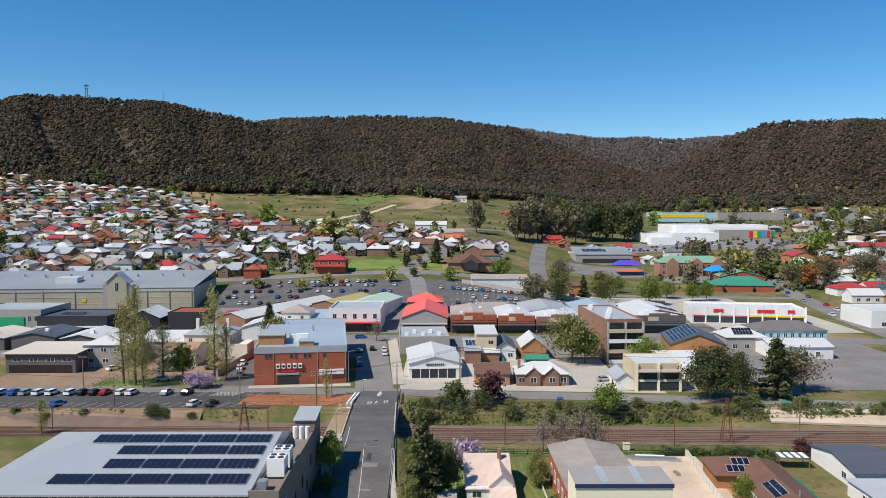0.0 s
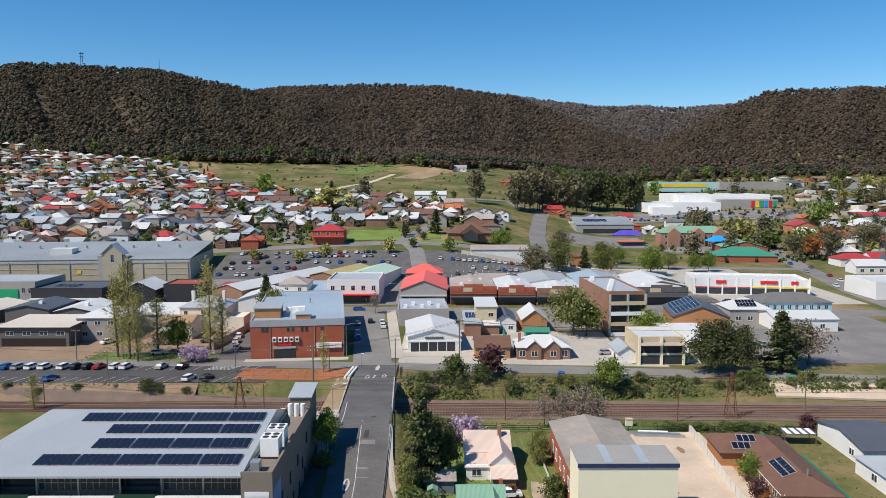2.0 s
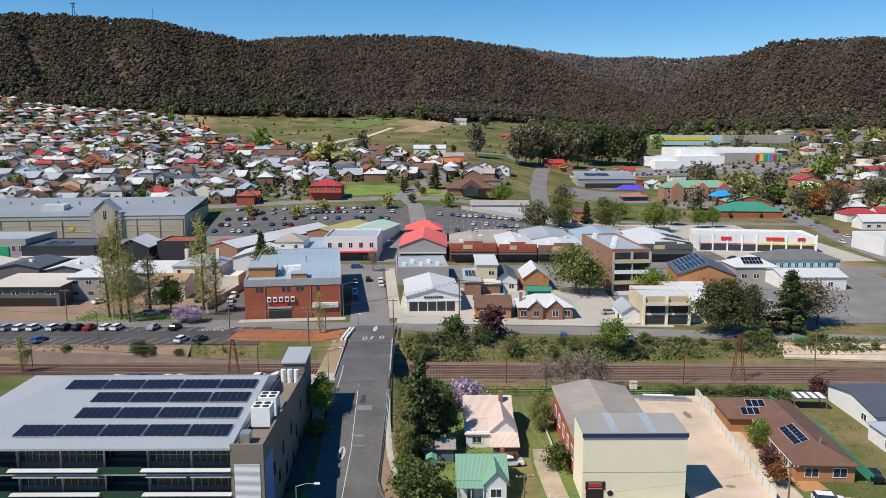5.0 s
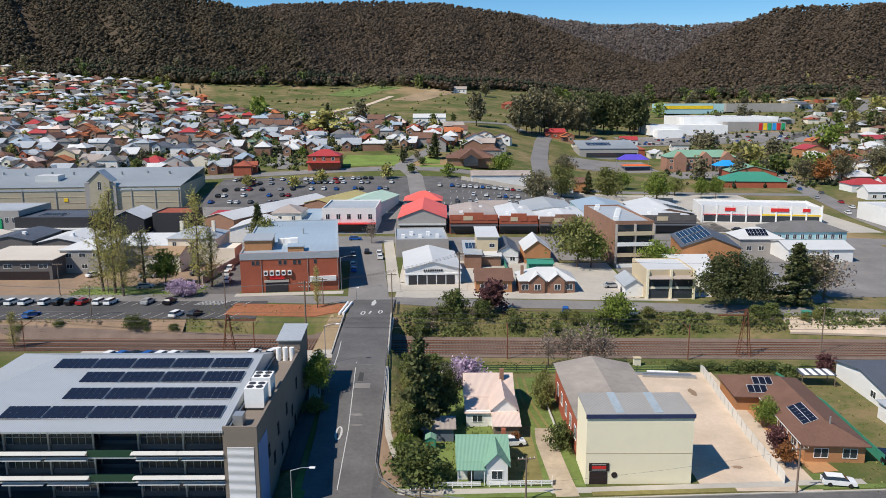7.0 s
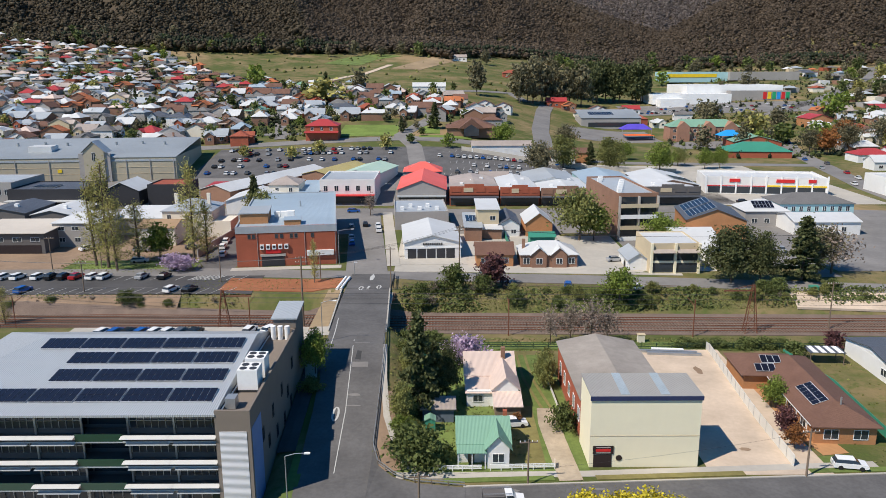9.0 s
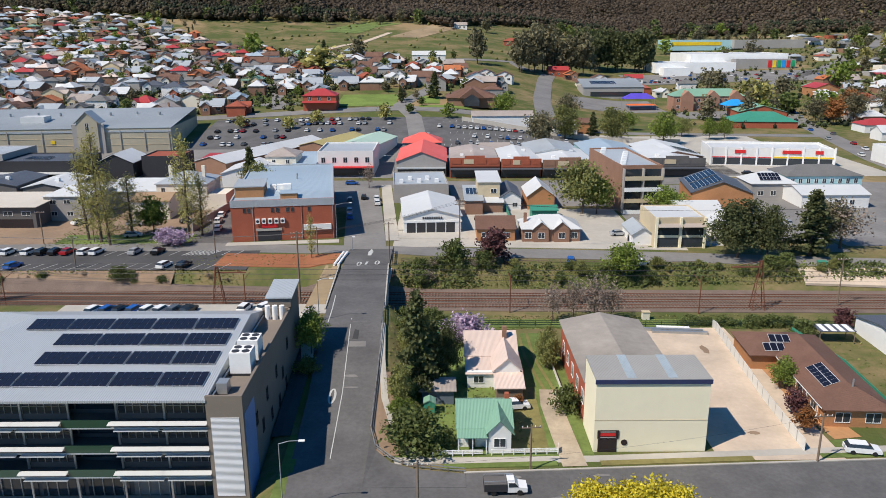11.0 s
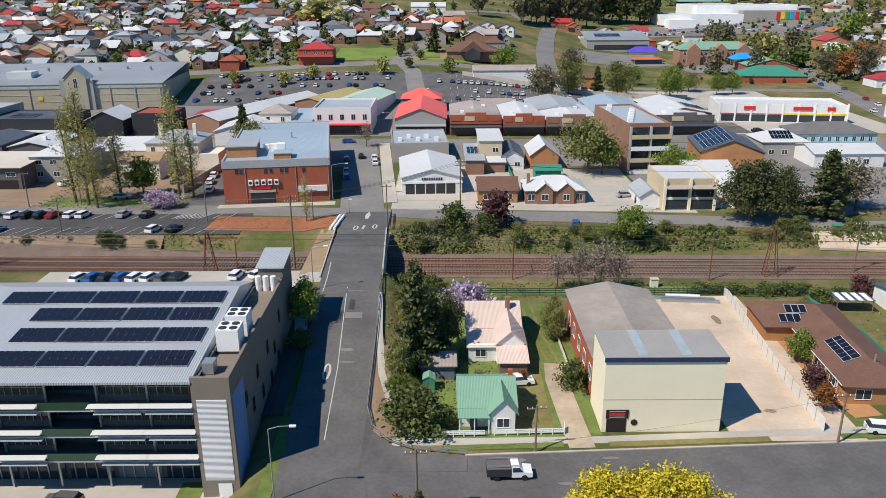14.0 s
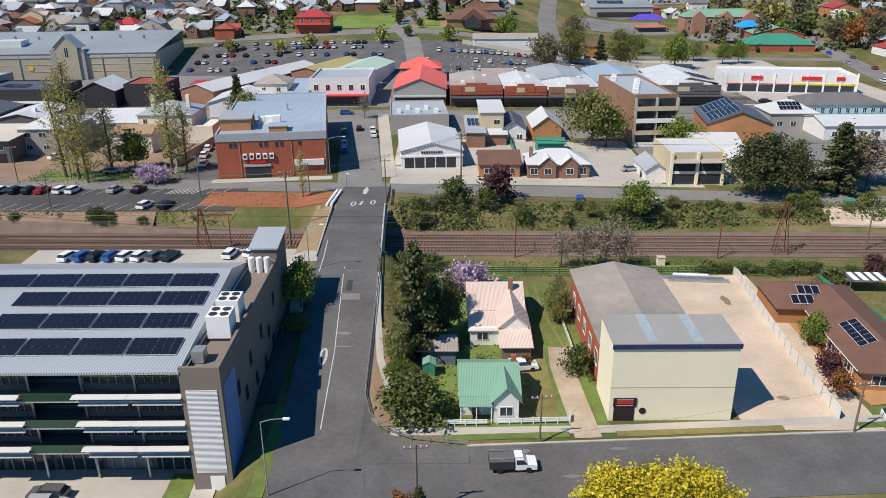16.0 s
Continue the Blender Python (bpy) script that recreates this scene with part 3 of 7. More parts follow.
def tree(name, label, kind, height, spread, shape, count, leaf_size, seed, trunk=0.25, bottom=0.2):
    """A tapered trunk, limbs, and a crown of leaf sprays gathered round the limb ends. shape: round, cone, column or flat."""
    rng = np.random.default_rng(seed)
    root = thing(name, 0, -900, 0, 0, label, "tree")
    g = Geo()
    top = height * (0.95 if shape in ("cone", "column") else 0.7)
    lean = rng.normal(0, 0.02 * height, 2)
    knots = [Vector((lean[0] * s, lean[1] * s, top * s - 0.3)) for s in (0, 0.35, 0.7, 1.0)]
    for i in range(3):
        g.beam(knots[i], knots[i + 1], trunk * (1 - 0.3 * i), 7, 0.68)
    ends = []
    limbs = 34 if shape in ("cone", "column") else 26
    for i in range(limbs):
        s = bottom + (1 - bottom) * (i + rng.random()) / limbs
        a = i * 2.4 + rng.normal(0, 0.3)
        if shape == "cone":
            reach = spread * (1.04 - s) ** 0.85 * rng.uniform(0.7, 1.1)
            rise = 0.06 * height * rng.uniform(-0.4, 0.6)
            start = Vector((0, 0, height * s * 0.95))
        elif shape == "column":
            reach = spread * math.sin(math.pi * min(0.98, 0.12 + 0.86 * s)) ** 0.6 * rng.uniform(0.5, 1.0)
            rise = 0.1 * height * rng.uniform(0.5, 1.0)
            start = Vector((0, 0, height * s * 0.88))
        else:
            dome = math.sin(math.pi * min(0.97, 0.25 + 0.7 * (s - bottom) / (1 - bottom))) ** 0.7
            reach = spread * dome * rng.uniform(0.45, 1.08)
            start = Vector((0, 0, top * (0.3 + 0.68 * s)))
            rise = height * (s - 0.3 * (0.3 + 0.68 * s)) * 0.45 * rng.uniform(0.6, 1.15) if shape == "round" else height * 0.12 * rng.uniform(0.2, 1)
        end = start + Vector((reach * math.cos(a), reach * math.sin(a), rise))
        end.z = min(end.z, height)
        g.beam(start, end, trunk * 0.32 * (1.1 - 0.6 * s), 5, 0.3)
        ends.append((start, end))
    part("trunk", g, M["bark"], root)
    centres = []
    per = max(1, count // limbs)
    for start, end in ends:
        length = (end - start).length
        base = np.array(start.lerp(end, 0.72))
        if shape == "cone":
            u = rng.random((per, 1)) ** 0.7
            p = np.array(start) + u * np.array(end - start) + rng.normal(0, 1, (per, 3)) * (0.07 * height * (0.3 + 0.4 * u) * (0.5, 0.5, 0.45))
        else:
            lump = (0.24 if shape == "column" else 0.30) * max(spread * 0.75, 0.5)
            p = base + rng.normal(0, 1, (per, 3)) * lump * np.array((0.75, 0.75, 0.6 if shape != "column" else 1.1)) + rng.uniform(-0.5, 0.5, (per, 1)) * np.array(end - start)
        centres.append(p)
    centres = np.concatenate(centres)
    centres[:, 2] = np.clip(centres[:, 2], bottom * height * 0.4, height * 1.04)
    v, f = leaves(rng, centres, leaf_size)
    crown = new("crown", array_mesh("crown", v, f, LEAF[kind]))
    crown.parent = root
    return root


TREES = {
    "gum": tree("gum_tree", "grey-green eucalypt with an open crown", "gum", 13, 5.5, "round", 3600, 0.32, 1, 0.3, 0.25),
    "round": tree("street_tree", "round tree in fresh green spring leaf", "fresh", 8, 3.6, "round", 3600, 0.22, 2, 0.2),
    "olive": tree("broad_tree", "broad olive-green tree with a dense crown", "olive", 9, 4.4, "round", 3800, 0.25, 3, 0.25),
    "pine": tree("pine_tree", "dark green spreading pine", "pine", 14, 6.0, "round", 9000, 0.28, 4, 0.35, 0.12),
    "fir": tree("conifer", "dark green conifer with a pointed top", "pine", 13, 3.2, "cone", 6500, 0.25, 5, 0.25, 0.03),
    "poplar": tree("poplar_tree", "tall thin poplar just coming into leaf", "willow", 17, 2.4, "column", 3200, 0.125, 6, 0.25, 0.12),
    "bare": tree("bare_tree", "leafless greyish tree with fine twigs", "bare", 8, 3.4, "round", 800, 0.2, 7, 0.2),
    "plum": tree("plum_tree", "small tree with dark purple leaves", "plum", 6, 2.6, "round", 1800, 0.26, 8, 0.15, 0.1),
    "lilac": tree("blossom_tree", "small tree in lilac blossom", "lilac", 5, 3.2, "round", 2000, 0.26, 9, 0.15, 0.1),
    "gold": tree("golden_conifer", "bushy golden-yellow conifer beside the street", "gold", 7, 3.6, "round", 15000, 0.17, 10, 0.2, 0.02),
    "shrub": tree("shrub", "dense rounded dark green shrub", "shrub", 3.6, 2.4, "round", 2200, 0.19, 11, 0.1, 0.02),
    "rust": tree("russet_tree", "tree with russet young leaves", "rust", 9, 3.6, "round", 2000, 0.32, 12, 0.2),
    "gold_pine": tree("yellow_green_conifer", "rounded conifer with yellow-green foliage", "olive", 9, 4.0, "round", 6000, 0.22, 13, 0.25, 0.03),
}
NATURAL = {"gum": 13, "round": 8, "olive": 9, "pine": 14, "fir": 13, "poplar": 17, "bare": 8, "plum": 6, "lilac": 5, "gold": 7, "shrub": 3.6, "rust": 9, "gold_pine": 9}
rng = np.random.default_rng(20)
used = set()


def plant(kind, x, y, height, wide=1.0, z=None):
    """A tree of that kind, so high, standing on the ground."""
    t = TREES[kind]
    natural = NATURAL[kind]
    s = height / natural
    base = gz(x, y) if z is None else z
    m = Matrix.LocRotScale((x, y, base), Euler((0, 0, rng.uniform(0, 6.28))), (s * wide, s * wide, s))
    if kind not in used:
        used.add(kind)
        t.matrix_basis = m
        return t
    t2 = copy_thing(t, Matrix())
    t2.matrix_basis = m
    return t2


# the wooded hills
FOOT = ([-0.6, -0.46, -0.38, -0.33, -0.26, -0.2, -0.1, -0.05, 0.01, 0.08, 0.15, 0.25, 0.45, 0.6], [975, 930, 905, 890, 905, 925, 965, 965, 905, 1010, 1060, 1020, 1040, 1030])


def forest():
    """Eucalypt crowns on every slope that faces the valley: lobes of leaf with ragged sprays round them."""
    r = np.random.default_rng(5)
    n = 74000
    b = r.uniform(-0.66, 0.66, n)
    y = 890 + 2130 * r.random(n) ** 1.25
    # the slopes behind a nearer ridge carry no trees
    bs, ys = np.linspace(-0.66, 0.66, 265), np.arange(880, 3040, 12.0)
    bb, yy = np.meshgrid(bs, ys, indexing="ij")
    rise = (ground_z(bb * yy, yy) - 43) / yy
    shade = np.maximum.accumulate(rise, axis=1)
    i = np.clip(((b + 0.66) / 1.32 * 264).astype(int), 0, 264)
    j = np.clip(((y - 880) / 12).astype(int), 0, len(ys) - 1)
    keep = (y > np.interp(b, *FOOT) + r.normal(0, 10, n)) & (rise[i, j] > shade[i, j] - 0.004)
    x, y = (b * y)[keep], y[keep]
    z = ground_z(x, y)
    big = 1 + np.clip((y - 1300) / 2200, 0, 0.7)
    h = r.uniform(7, 14, len(x)) * big
    wide = r.uniform(2.3, 4.6, len(x)) * big
    cs, rs, ls = [], [], []
    for k in range(2):
        a = r.uniform(0, 6.28, len(x))
        d = r.uniform(0.2, 0.8, len(x)) * wide
        c = np.stack([x + d * np.cos(a), y + d * np.sin(a), z + h * (0.55 + 0.22 * k)], -1)
        cs.append(c)
        rs.append(wide * r.uniform(0.55, 0.9, len(x)) * (1 - 0.15 * k))
    for k in range(5):
        away = r.normal(size=(len(x), 3))
        away /= np.linalg.norm(away, axis=1)[:, None]
        away[:, 2] = np.abs(away[:, 2]) * 0.8
        ls.append(np.stack([x, y, z + h * 0.68], -1) + away * wide[:, None] * r.uniform(0.7, 1.1, (len(x), 1)))
    # trees on the middle and farthest ridges get the canopy colours paled for haze
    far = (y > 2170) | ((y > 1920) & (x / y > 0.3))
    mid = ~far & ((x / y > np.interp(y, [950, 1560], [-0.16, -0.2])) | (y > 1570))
    for kind, those, text in (("bush", ~far & ~mid, "dense dark eucalypt forest on the near hill"), ("bush_hazed", mid, "brown eucalypt forest with dry crowns, colour paled for haze, on the middle ridge"), ("bush_far_hazed", far, "forest on the farthest ridge, colour greyed for distance haze")):
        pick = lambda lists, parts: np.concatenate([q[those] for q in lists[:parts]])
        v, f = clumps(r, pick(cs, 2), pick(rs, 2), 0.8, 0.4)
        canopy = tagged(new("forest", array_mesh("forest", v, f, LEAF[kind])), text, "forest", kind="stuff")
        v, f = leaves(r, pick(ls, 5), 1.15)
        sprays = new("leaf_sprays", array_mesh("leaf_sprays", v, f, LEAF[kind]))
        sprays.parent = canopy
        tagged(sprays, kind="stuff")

    # the darker pines along the foot of the hill
    n = 1500
    b = r.uniform(-0.62, 0.62, n)
    y = np.interp(b, *FOOT) + 4 + np.abs(r.normal(0, 22, n))
    keep = np.sin(b * 17) + np.sin(b * 41 + 1) + r.normal(0, 0.4, n) > -0.1
    x, y = (b * y)[keep], y[keep]
    z = ground_z(x, y)
    cs = np.concatenate([np.stack([x + r.normal(0, 0.6, len(x)), y, z + 3.0 + 4.2 * k], -1) for k in range(3)])
    rs = np.concatenate([r.uniform(2.6, 4.0, len(x)) * (1 - 0.25 * k) for k in range(3)])
    v, f = clumps(r, cs, rs, 1.15, 0.4)
    tagged(new("pine_belt", array_mesh("pine_belt", v, f, LEAF["belt"])), "belt of dark green pines along the foot of the hill", "forest", kind="stuff")


forest()
# ---- buildings ----
def gable_roof(g, w, d, h, rise, over=0.4, along="y", thick=0.16):
    """Two sloping plates; the ridge runs along y or x. Local: x -w/2..w/2, y 0..d, eaves at h."""
    if along == "y":
        half, a, b = w / 2 + over, -over, d + over
        drop = rise * over / (w / 2)
        for s in (-1, 1):
            pts = [(0, a, h + rise), (s * half, a, h - drop), (s * half, b, h - drop), (0, b, h + rise)]
            g.slab([(x, y, z + thick) for x, y, z in (pts if s < 0 else pts[::-1])], thick)
    else:
        half, a, b, m = d / 2 + over, -w / 2 - over, w / 2 + over, d / 2
        drop = rise * over / (d / 2)
        for s in (-1, 1):
            pts = [(a, m, h + rise), (a, m + s * half, h - drop), (b, m + s * half, h - drop), (b, m, h + rise)]
            g.slab([(x, y, z + thick) for x, y, z in (pts if s < 0 else pts[::-1])], thick)


def hip_roof(g, w, d, h, rise, over=0.45, thick=0.16):
    x, a, b = w / 2 + over, -over, d + over
    run = min(x, (b - a) / 2) * 0.98
    if w > d:
        r0, r1 = (-x + run, (a + b) / 2, h + rise), (x - run, (a + b) / 2, h + rise)
    else:
        r0, r1 = (0, a + run, h + rise), (0, b - run, h + rise)
    c = [(-x, a, h), (x, a, h), (x, b, h), (-x, b, h)]
    v = c + [r0, r1] + [(p[0], p[1], h - thick) for p in c]
    if w > d:
        f = [(0, 1, 5, 4), (1, 2, 5), (2, 3, 4, 5), (3, 0, 4)]
    else:
        f = [(0, 1, 4), (1, 2, 5, 4), (2, 3, 5), (3, 0, 4, 5)]
    f += [(0, 6, 7, 1), (1, 7, 8, 2), (2, 8, 9, 3), (3, 9, 6, 0), (6, 9, 8, 7)]
    g.add(v, f)


def window(parent, x, z, w, h, y=0.0, side="front", frame_m=None, name="window", bars=1):
    """A frame and panes set on a wall: front at y, or left or right walls at x, where x is then the run along y."""
    fr, pane = Geo(), Geo()
    t = 0.07 if w < 3 else 0.1

    def put(g, a0, a1, z0, z1, proud0, proud1):
        if side == "front":
            g.box(x + a0, x + a1, y - proud1, y - proud0, z0, z1)
        elif side == "right":
            g.box(y + proud0, y + proud1, x + a0, x + a1, z0, z1)
        else:
            g.box(y - proud1, y - proud0, x + a0, x + a1, z0, z1)

    put(fr, -w / 2 - t, w / 2 + t, z - t, z, 0.0, 0.09)
    put(fr, -w / 2 - t, w / 2 + t, z + h, z + h + t, 0.0, 0.07)
    for i in range(bars + 2):
        a = -w / 2 - t / 2 + (w + t) * i / (bars + 1)
        put(fr, a - t / 2, a + t / 2, z, z + h, 0.0, 0.06)
    put(pane, -w / 2, w / 2, z, z + h, 0.0, 0.025)
    ob = part(name, fr, frame_m or M["paint_white"], parent)
    part("pane", pane, M["glass"], ob, "dark glass")
    return ob


def building(name, label, x, y, w, d, h, wall, roof_m, roof="flat", rise=1.5, z=None, turn=0.0, category="building", group="", over=0.4, parapet=0.6, base=1.2):
    """A walled body with its roof; local x runs along the front, y to the back."""
    z = gz(x, y + d / 2) if z is None else z
    ob = thing(name, x, y, z, turn, label, category, group)
    body = Geo()
    if roof == "gable":
        body.prism([(-w / 2, -base), (w / 2, -base), (w / 2, h), (0, h + rise), (-w / 2, h)], 0, d)
    else:
        body.box(-w / 2, w / 2, 0, d, -base, h)
    if roof == "gable_x":
        body.add([(s * (w / 2 - 0.02), yy, zz) for s in (-1, 1) for yy, zz in ((0, h), (d / 2, h + rise), (d, h))], [(0, 1, 2), (3, 5, 4)])
    part("wall", body, M[wall], ob)
    g = Geo()
    if roof == "gable":
        gable_roof(g, w, d, h, rise, over)
    elif roof == "gable_x":
        gable_roof(g, w, d, h, rise, over, "x")
    elif roof == "hip":
        hip_roof(g, w, d, h, rise, over)
    elif roof == "skillion":
        g.slab([(-w / 2 - over, -over, h + 0.15), (w / 2 + over, -over, h + 0.15), (w / 2 + over, d + over, h + rise), (-w / 2 - over, d + over, h + rise)], 0.15)
    else:
        g.box(-w / 2 + 0.25, w / 2 - 0.25, 0.25, d - 0.25, h, h + 0.12)
        p = Geo()
        t = 0.3
        p.box(-w / 2, w / 2, 0, t, h, h + parapet).box(-w / 2, w / 2, d - t, d, h, h + parapet * 0.7)
        p.box(-w / 2, -w / 2 + t, t, d - t, h, h + parapet * 0.8).box(w / 2 - t, w / 2, t, d - t, h, h + parapet * 0.8)
        part("parapet", p, M[wall], ob)
    part("roof", g, M[roof_m], ob)
    return ob


def front_windows(ob, xs, z, w, h, y=0.0, frame_m=None, bars=1):
    for x in xs:
        window(ob, x, z, w, h, y, "front", frame_m, bars=bars)


def solar(ob, x0, y0, z0, nx_, ny_, w=1.0, d=1.65, slope=(0, 0), along="x"):
    """Solar modules lying on a roof plane: z rises by slope per metre in x and y."""
    for i in range(nx_):
        for j in range(ny_):
            xa, ya = x0 + i * w * 1.1, y0 + j * d * 1.07
            zz = lambda px, py: z0 + slope[0] * (px - x0) + slope[1] * (py - y0)
            g = Geo()
            pts = [(xa, ya), (xa + w, ya), (xa + w, ya + d), (xa, ya + d)]
            g.slab([(px, py, zz(px, py) + 0.12) for px, py in pts], 0.04)
            part("solar_panel", g, M["panel"], ob, "dark blue solar panel")
    x1, y1 = x0 + nx_ * w * 1.1, y0 + ny_ * d * 1.07
    g = Geo().slab([(px, py, z0 + slope[0] * (px - x0) + slope[1] * (py - y0) + 0.09) for px, py in ((x0 - 0.05, y0 - 0.05), (x1, y0 - 0.05), (x1, y1), (x0 - 0.05, y1))], 0.04)
    part("panel_frame", g, M["frame"], ob, "pale aluminium panel frame")


def vent(ob, x, y, z, s=1.0):
    g = Geo().box(x - s / 2, x + s / 2, y - s / 2, y + s / 2, z, z + s * 0.9)
    part("air_unit", g, M["paint_white"], ob, "white rooftop air unit")


# the red brick store
b = building("brick_store", "red brick two-storey store with a flat blue-grey roof", -40.1, 213.2, 25.8, 55, 10.2, "brick_red", "roof_blue", z=3.1, turn=8, category="store", parapet=0.5)
front_windows(b, [-9.5, -8.4, -2.6, -1.3, 1.2, 2.4, 6.6], 7.5, 0.7, 1.0, 0.0, M["render_dark"], 0)
g = Geo().box(-12.95, 12.95, -0.12, 0.0, 8.9, 10.7)
part("fascia", g, M["roof_grey"], b, "grey metal fascia")
g = Geo().box(-6.6, -0.8, -0.1, 0, 0, 2.6)
part("roller_door", g, M["dark_steel"], b, "dark roller door")
g = Geo().box(-6.9, -0.5, -0.25, 0, 2.7, 3.3)
part("door_beam", g, M["concrete"], b)
g = Geo().box(-5.4, -1.6, -0.3, -0.05, 3.5, 4.5)
part("sign", g, M["sign_red"], b, "red shop sign")
for i in range(5):
    xx = -6.9 + 1.55 * i
    g = Geo().box(xx, xx + 1.0, -0.5, -0.02, 4.6, 5.9)
    unit = part("air_unit", g, M["paint_white"], b, "white wall air unit")
    g = Geo().beam((xx + 0.5, -0.52, 5.25), (xx + 0.5, -0.5, 5.25), 0.38, 12)
    part("fan", g, M["dark_steel"], unit)
g = Geo().box(5, 12, -0.5, 0, 2.6, 4.0)
part("awning", g, M["board_white"], b, "pale shop awning")
for xx in (-7.5, 4.6, 12.5):
    part("downpipe", Geo().beam((xx, -0.12, 0), (xx, -0.12, 9), 0.07), M["steel"], b)
g = Geo().box(-12.2, -5.0, 5.5, 16, 10.3, 13.0)
part("roof_room", g, M["brick_orange"], b, "orange brick roof room")
g = Geo().box(-12.5, -4.7, 5.2, 16.3, 13.0, 13.25)
part("room_roof", g, M["roof_grey"], b)
g = Geo().box(-0.6, 3.6, 2.5, 7, 10.3, 11.6)
part("roof_room", g, M["brick_orange"], b)
part("room_roof", Geo().box(-0.8, 3.8, 2.3, 7.2, 11.6, 11.75), M["roof_blue"], b)
for i in range(3):
    vent(b, -3.2 + 1.9 * i, 15 - i, 10.32, 1.5 + 0.3 * i)
part("flue", Geo().beam((2.5, 30, 10.3), (2.5, 30, 12), 0.25), M["steel"], b)

for x0, x1, y0, y1, zt in ((12.55, 12.94, 0.3, 55.04, 10.66), (-12.94, -12.55, 0.3, 55.04, 10.66), (-12.55, 12.55, 54.65, 55.04, 10.62)):
    part("capping", Geo().box(x0, x1, y0, y1, 10.24, zt), M["roof_grey"], b, "grey metal parapet capping")

# the white warehouse and what stands behind it
b = building("warehouse", "white metal warehouse with a pale low-pitched roof", -2.3, 219.9, 15.2, 24, 4.6, "board_white", "roof_pale", "gable", 2.0, z=3.0, turn=4, category="warehouse")
for i, xx in enumerate((-5.6, -3.0, -0.4, 2.2, 4.8)):
    g = Geo().box(xx - 1.15, xx + 1.15, -0.06, 0, 0.2, 2.9)
    part("door_panel", g, M["dark_steel"], b, "dark glazed door panel")
part("fascia", Geo().box(-7.8, 7.8, -0.14, 0, 3.0, 3.5), M["paint_white"], b)
for i in range(9):
    part("letter_bar", Geo().box(-2.6 + 0.6 * i, -2.2 + 0.6 * i, -0.18, -0.1, 3.9, 4.5), M["dark_steel"], b, "dark sign lettering")
b = building("flat_shop", "low grey flat-roofed shop", -6.2, 256.5, 17.0, 24, 5.2, "render_grey", "roof_grey", z=3.4, turn=4, category="shop")
for i in range(5):
    vent(b, -6 + 2.8 * i, 6 + (i % 2) * 5, 5.3, 1.2)
b = building("side_shed", "dark shed roof carrying solar panels", 9.5, 240, 5, 22, 4.2, "brick_brown", "roof_grey", "skillion", 0.4, z=3.2, category="shed")
solar(b, -2, 8, 4.5, 4, 5, slope=(0, 0.017))
b = building("tan_house", "narrow tan two-storey rendered building", 14.2, 247, 6.5, 17, 8.2, "render_tan", "roof_pale", "skillion", 0.5, z=3.3, category="building")
front_windows(b, [1.4], 5, 1.6, 1.2)
front_windows(b, [-1.5, 1.5], 1.0, 1.2, 1.2)
b = building("lean_to", "small lean-to with a pale roof", 15.0, 242.5, 6, 4.4, 3.0, "brick_brown", "roof_pale", "skillion", 0.8, z=3.3, category="shed")
b = building("dark_roof_house", "white cottage with a dark metal roof", 20.6, 246, 6.2, 17, 3.8, "board_white", "roof_dark", "gable", 1.9, z=3.3, category="house")
front_windows(b, [1.3], 1, 1.4, 1.2)
b = building("gabled_house", "brick cottage with a steep pale roof", 29.6, 246, 8.0, 15, 4.2, "brick_orange", "roof_pale", "gable", 3.0, z=3.3, category="house")
b = building("green_shed", "green metal garden shed behind cottages", 29, 233, 7.0, 6, 2.9, "roof_jade", "roof_jade", "gable_x", 0.8, z=3.2, category="shed")
b = building("brick_cottage", "orange brick cottage with a brown tiled roof", 13.9, 211.5, 9.6, 9.5, 3.3, "brick_orange", "tile_brown", "gable_x", 2.2, z=3.0, category="house")
front_windows(b, [-2.6, 0, 2.6], 1.0, 1.9, 1.3)
b = building("white_roof_cottage", "brick cottage with white hipped roof and twin gables", 27.8, 210.5, 14.6, 10, 3.5, "brick_brown", "roof_pale", "hip", 2.6, z=3.0, category="house")
for xx in (-2.6, 2.6):
    g = Geo().prism([(xx - 2, 3.5), (xx + 2, 3.5), (xx, 5.2)], -0.6, 3)
    gab = part("gable", g, M["brick_brown"], b)
    g = Geo()
    for s in (-1, 1):
        pts = [(xx, -0.9, 5.45), (xx + s * 2.4, -0.9, 3.4), (xx + s * 2.4, 4, 3.4), (xx, 4, 5.45)]
        g.slab(pts if s < 0 else pts[::-1], 0.14)
    part("gable_roof", g, M["roof_pale"], b)
    part("porch", Geo().box(xx - 1.9, xx + 1.9, -0.55, 0, 0, 3.5), M["brick_brown"], b)
    window(b, xx, 1.1, 1.5, 1.4, -0.55)
front_windows(b, [-5.8, 5.8], 1.0, 1.6, 1.5)
part("chimney", Geo().box(-6.6, -5.8, 4, 4.8, 3.5, 6.6), M["brick_brown"], b)

# the flats and the yellow two-storey building
b = building("apartment_block", "brown brick four-storey flats with white balconies", 58.0, 241.5, 12.0, 37, 13.2, "brick_brown", "roof_grey", z=3.3, category="flats", parapet=0.8, turn=4)
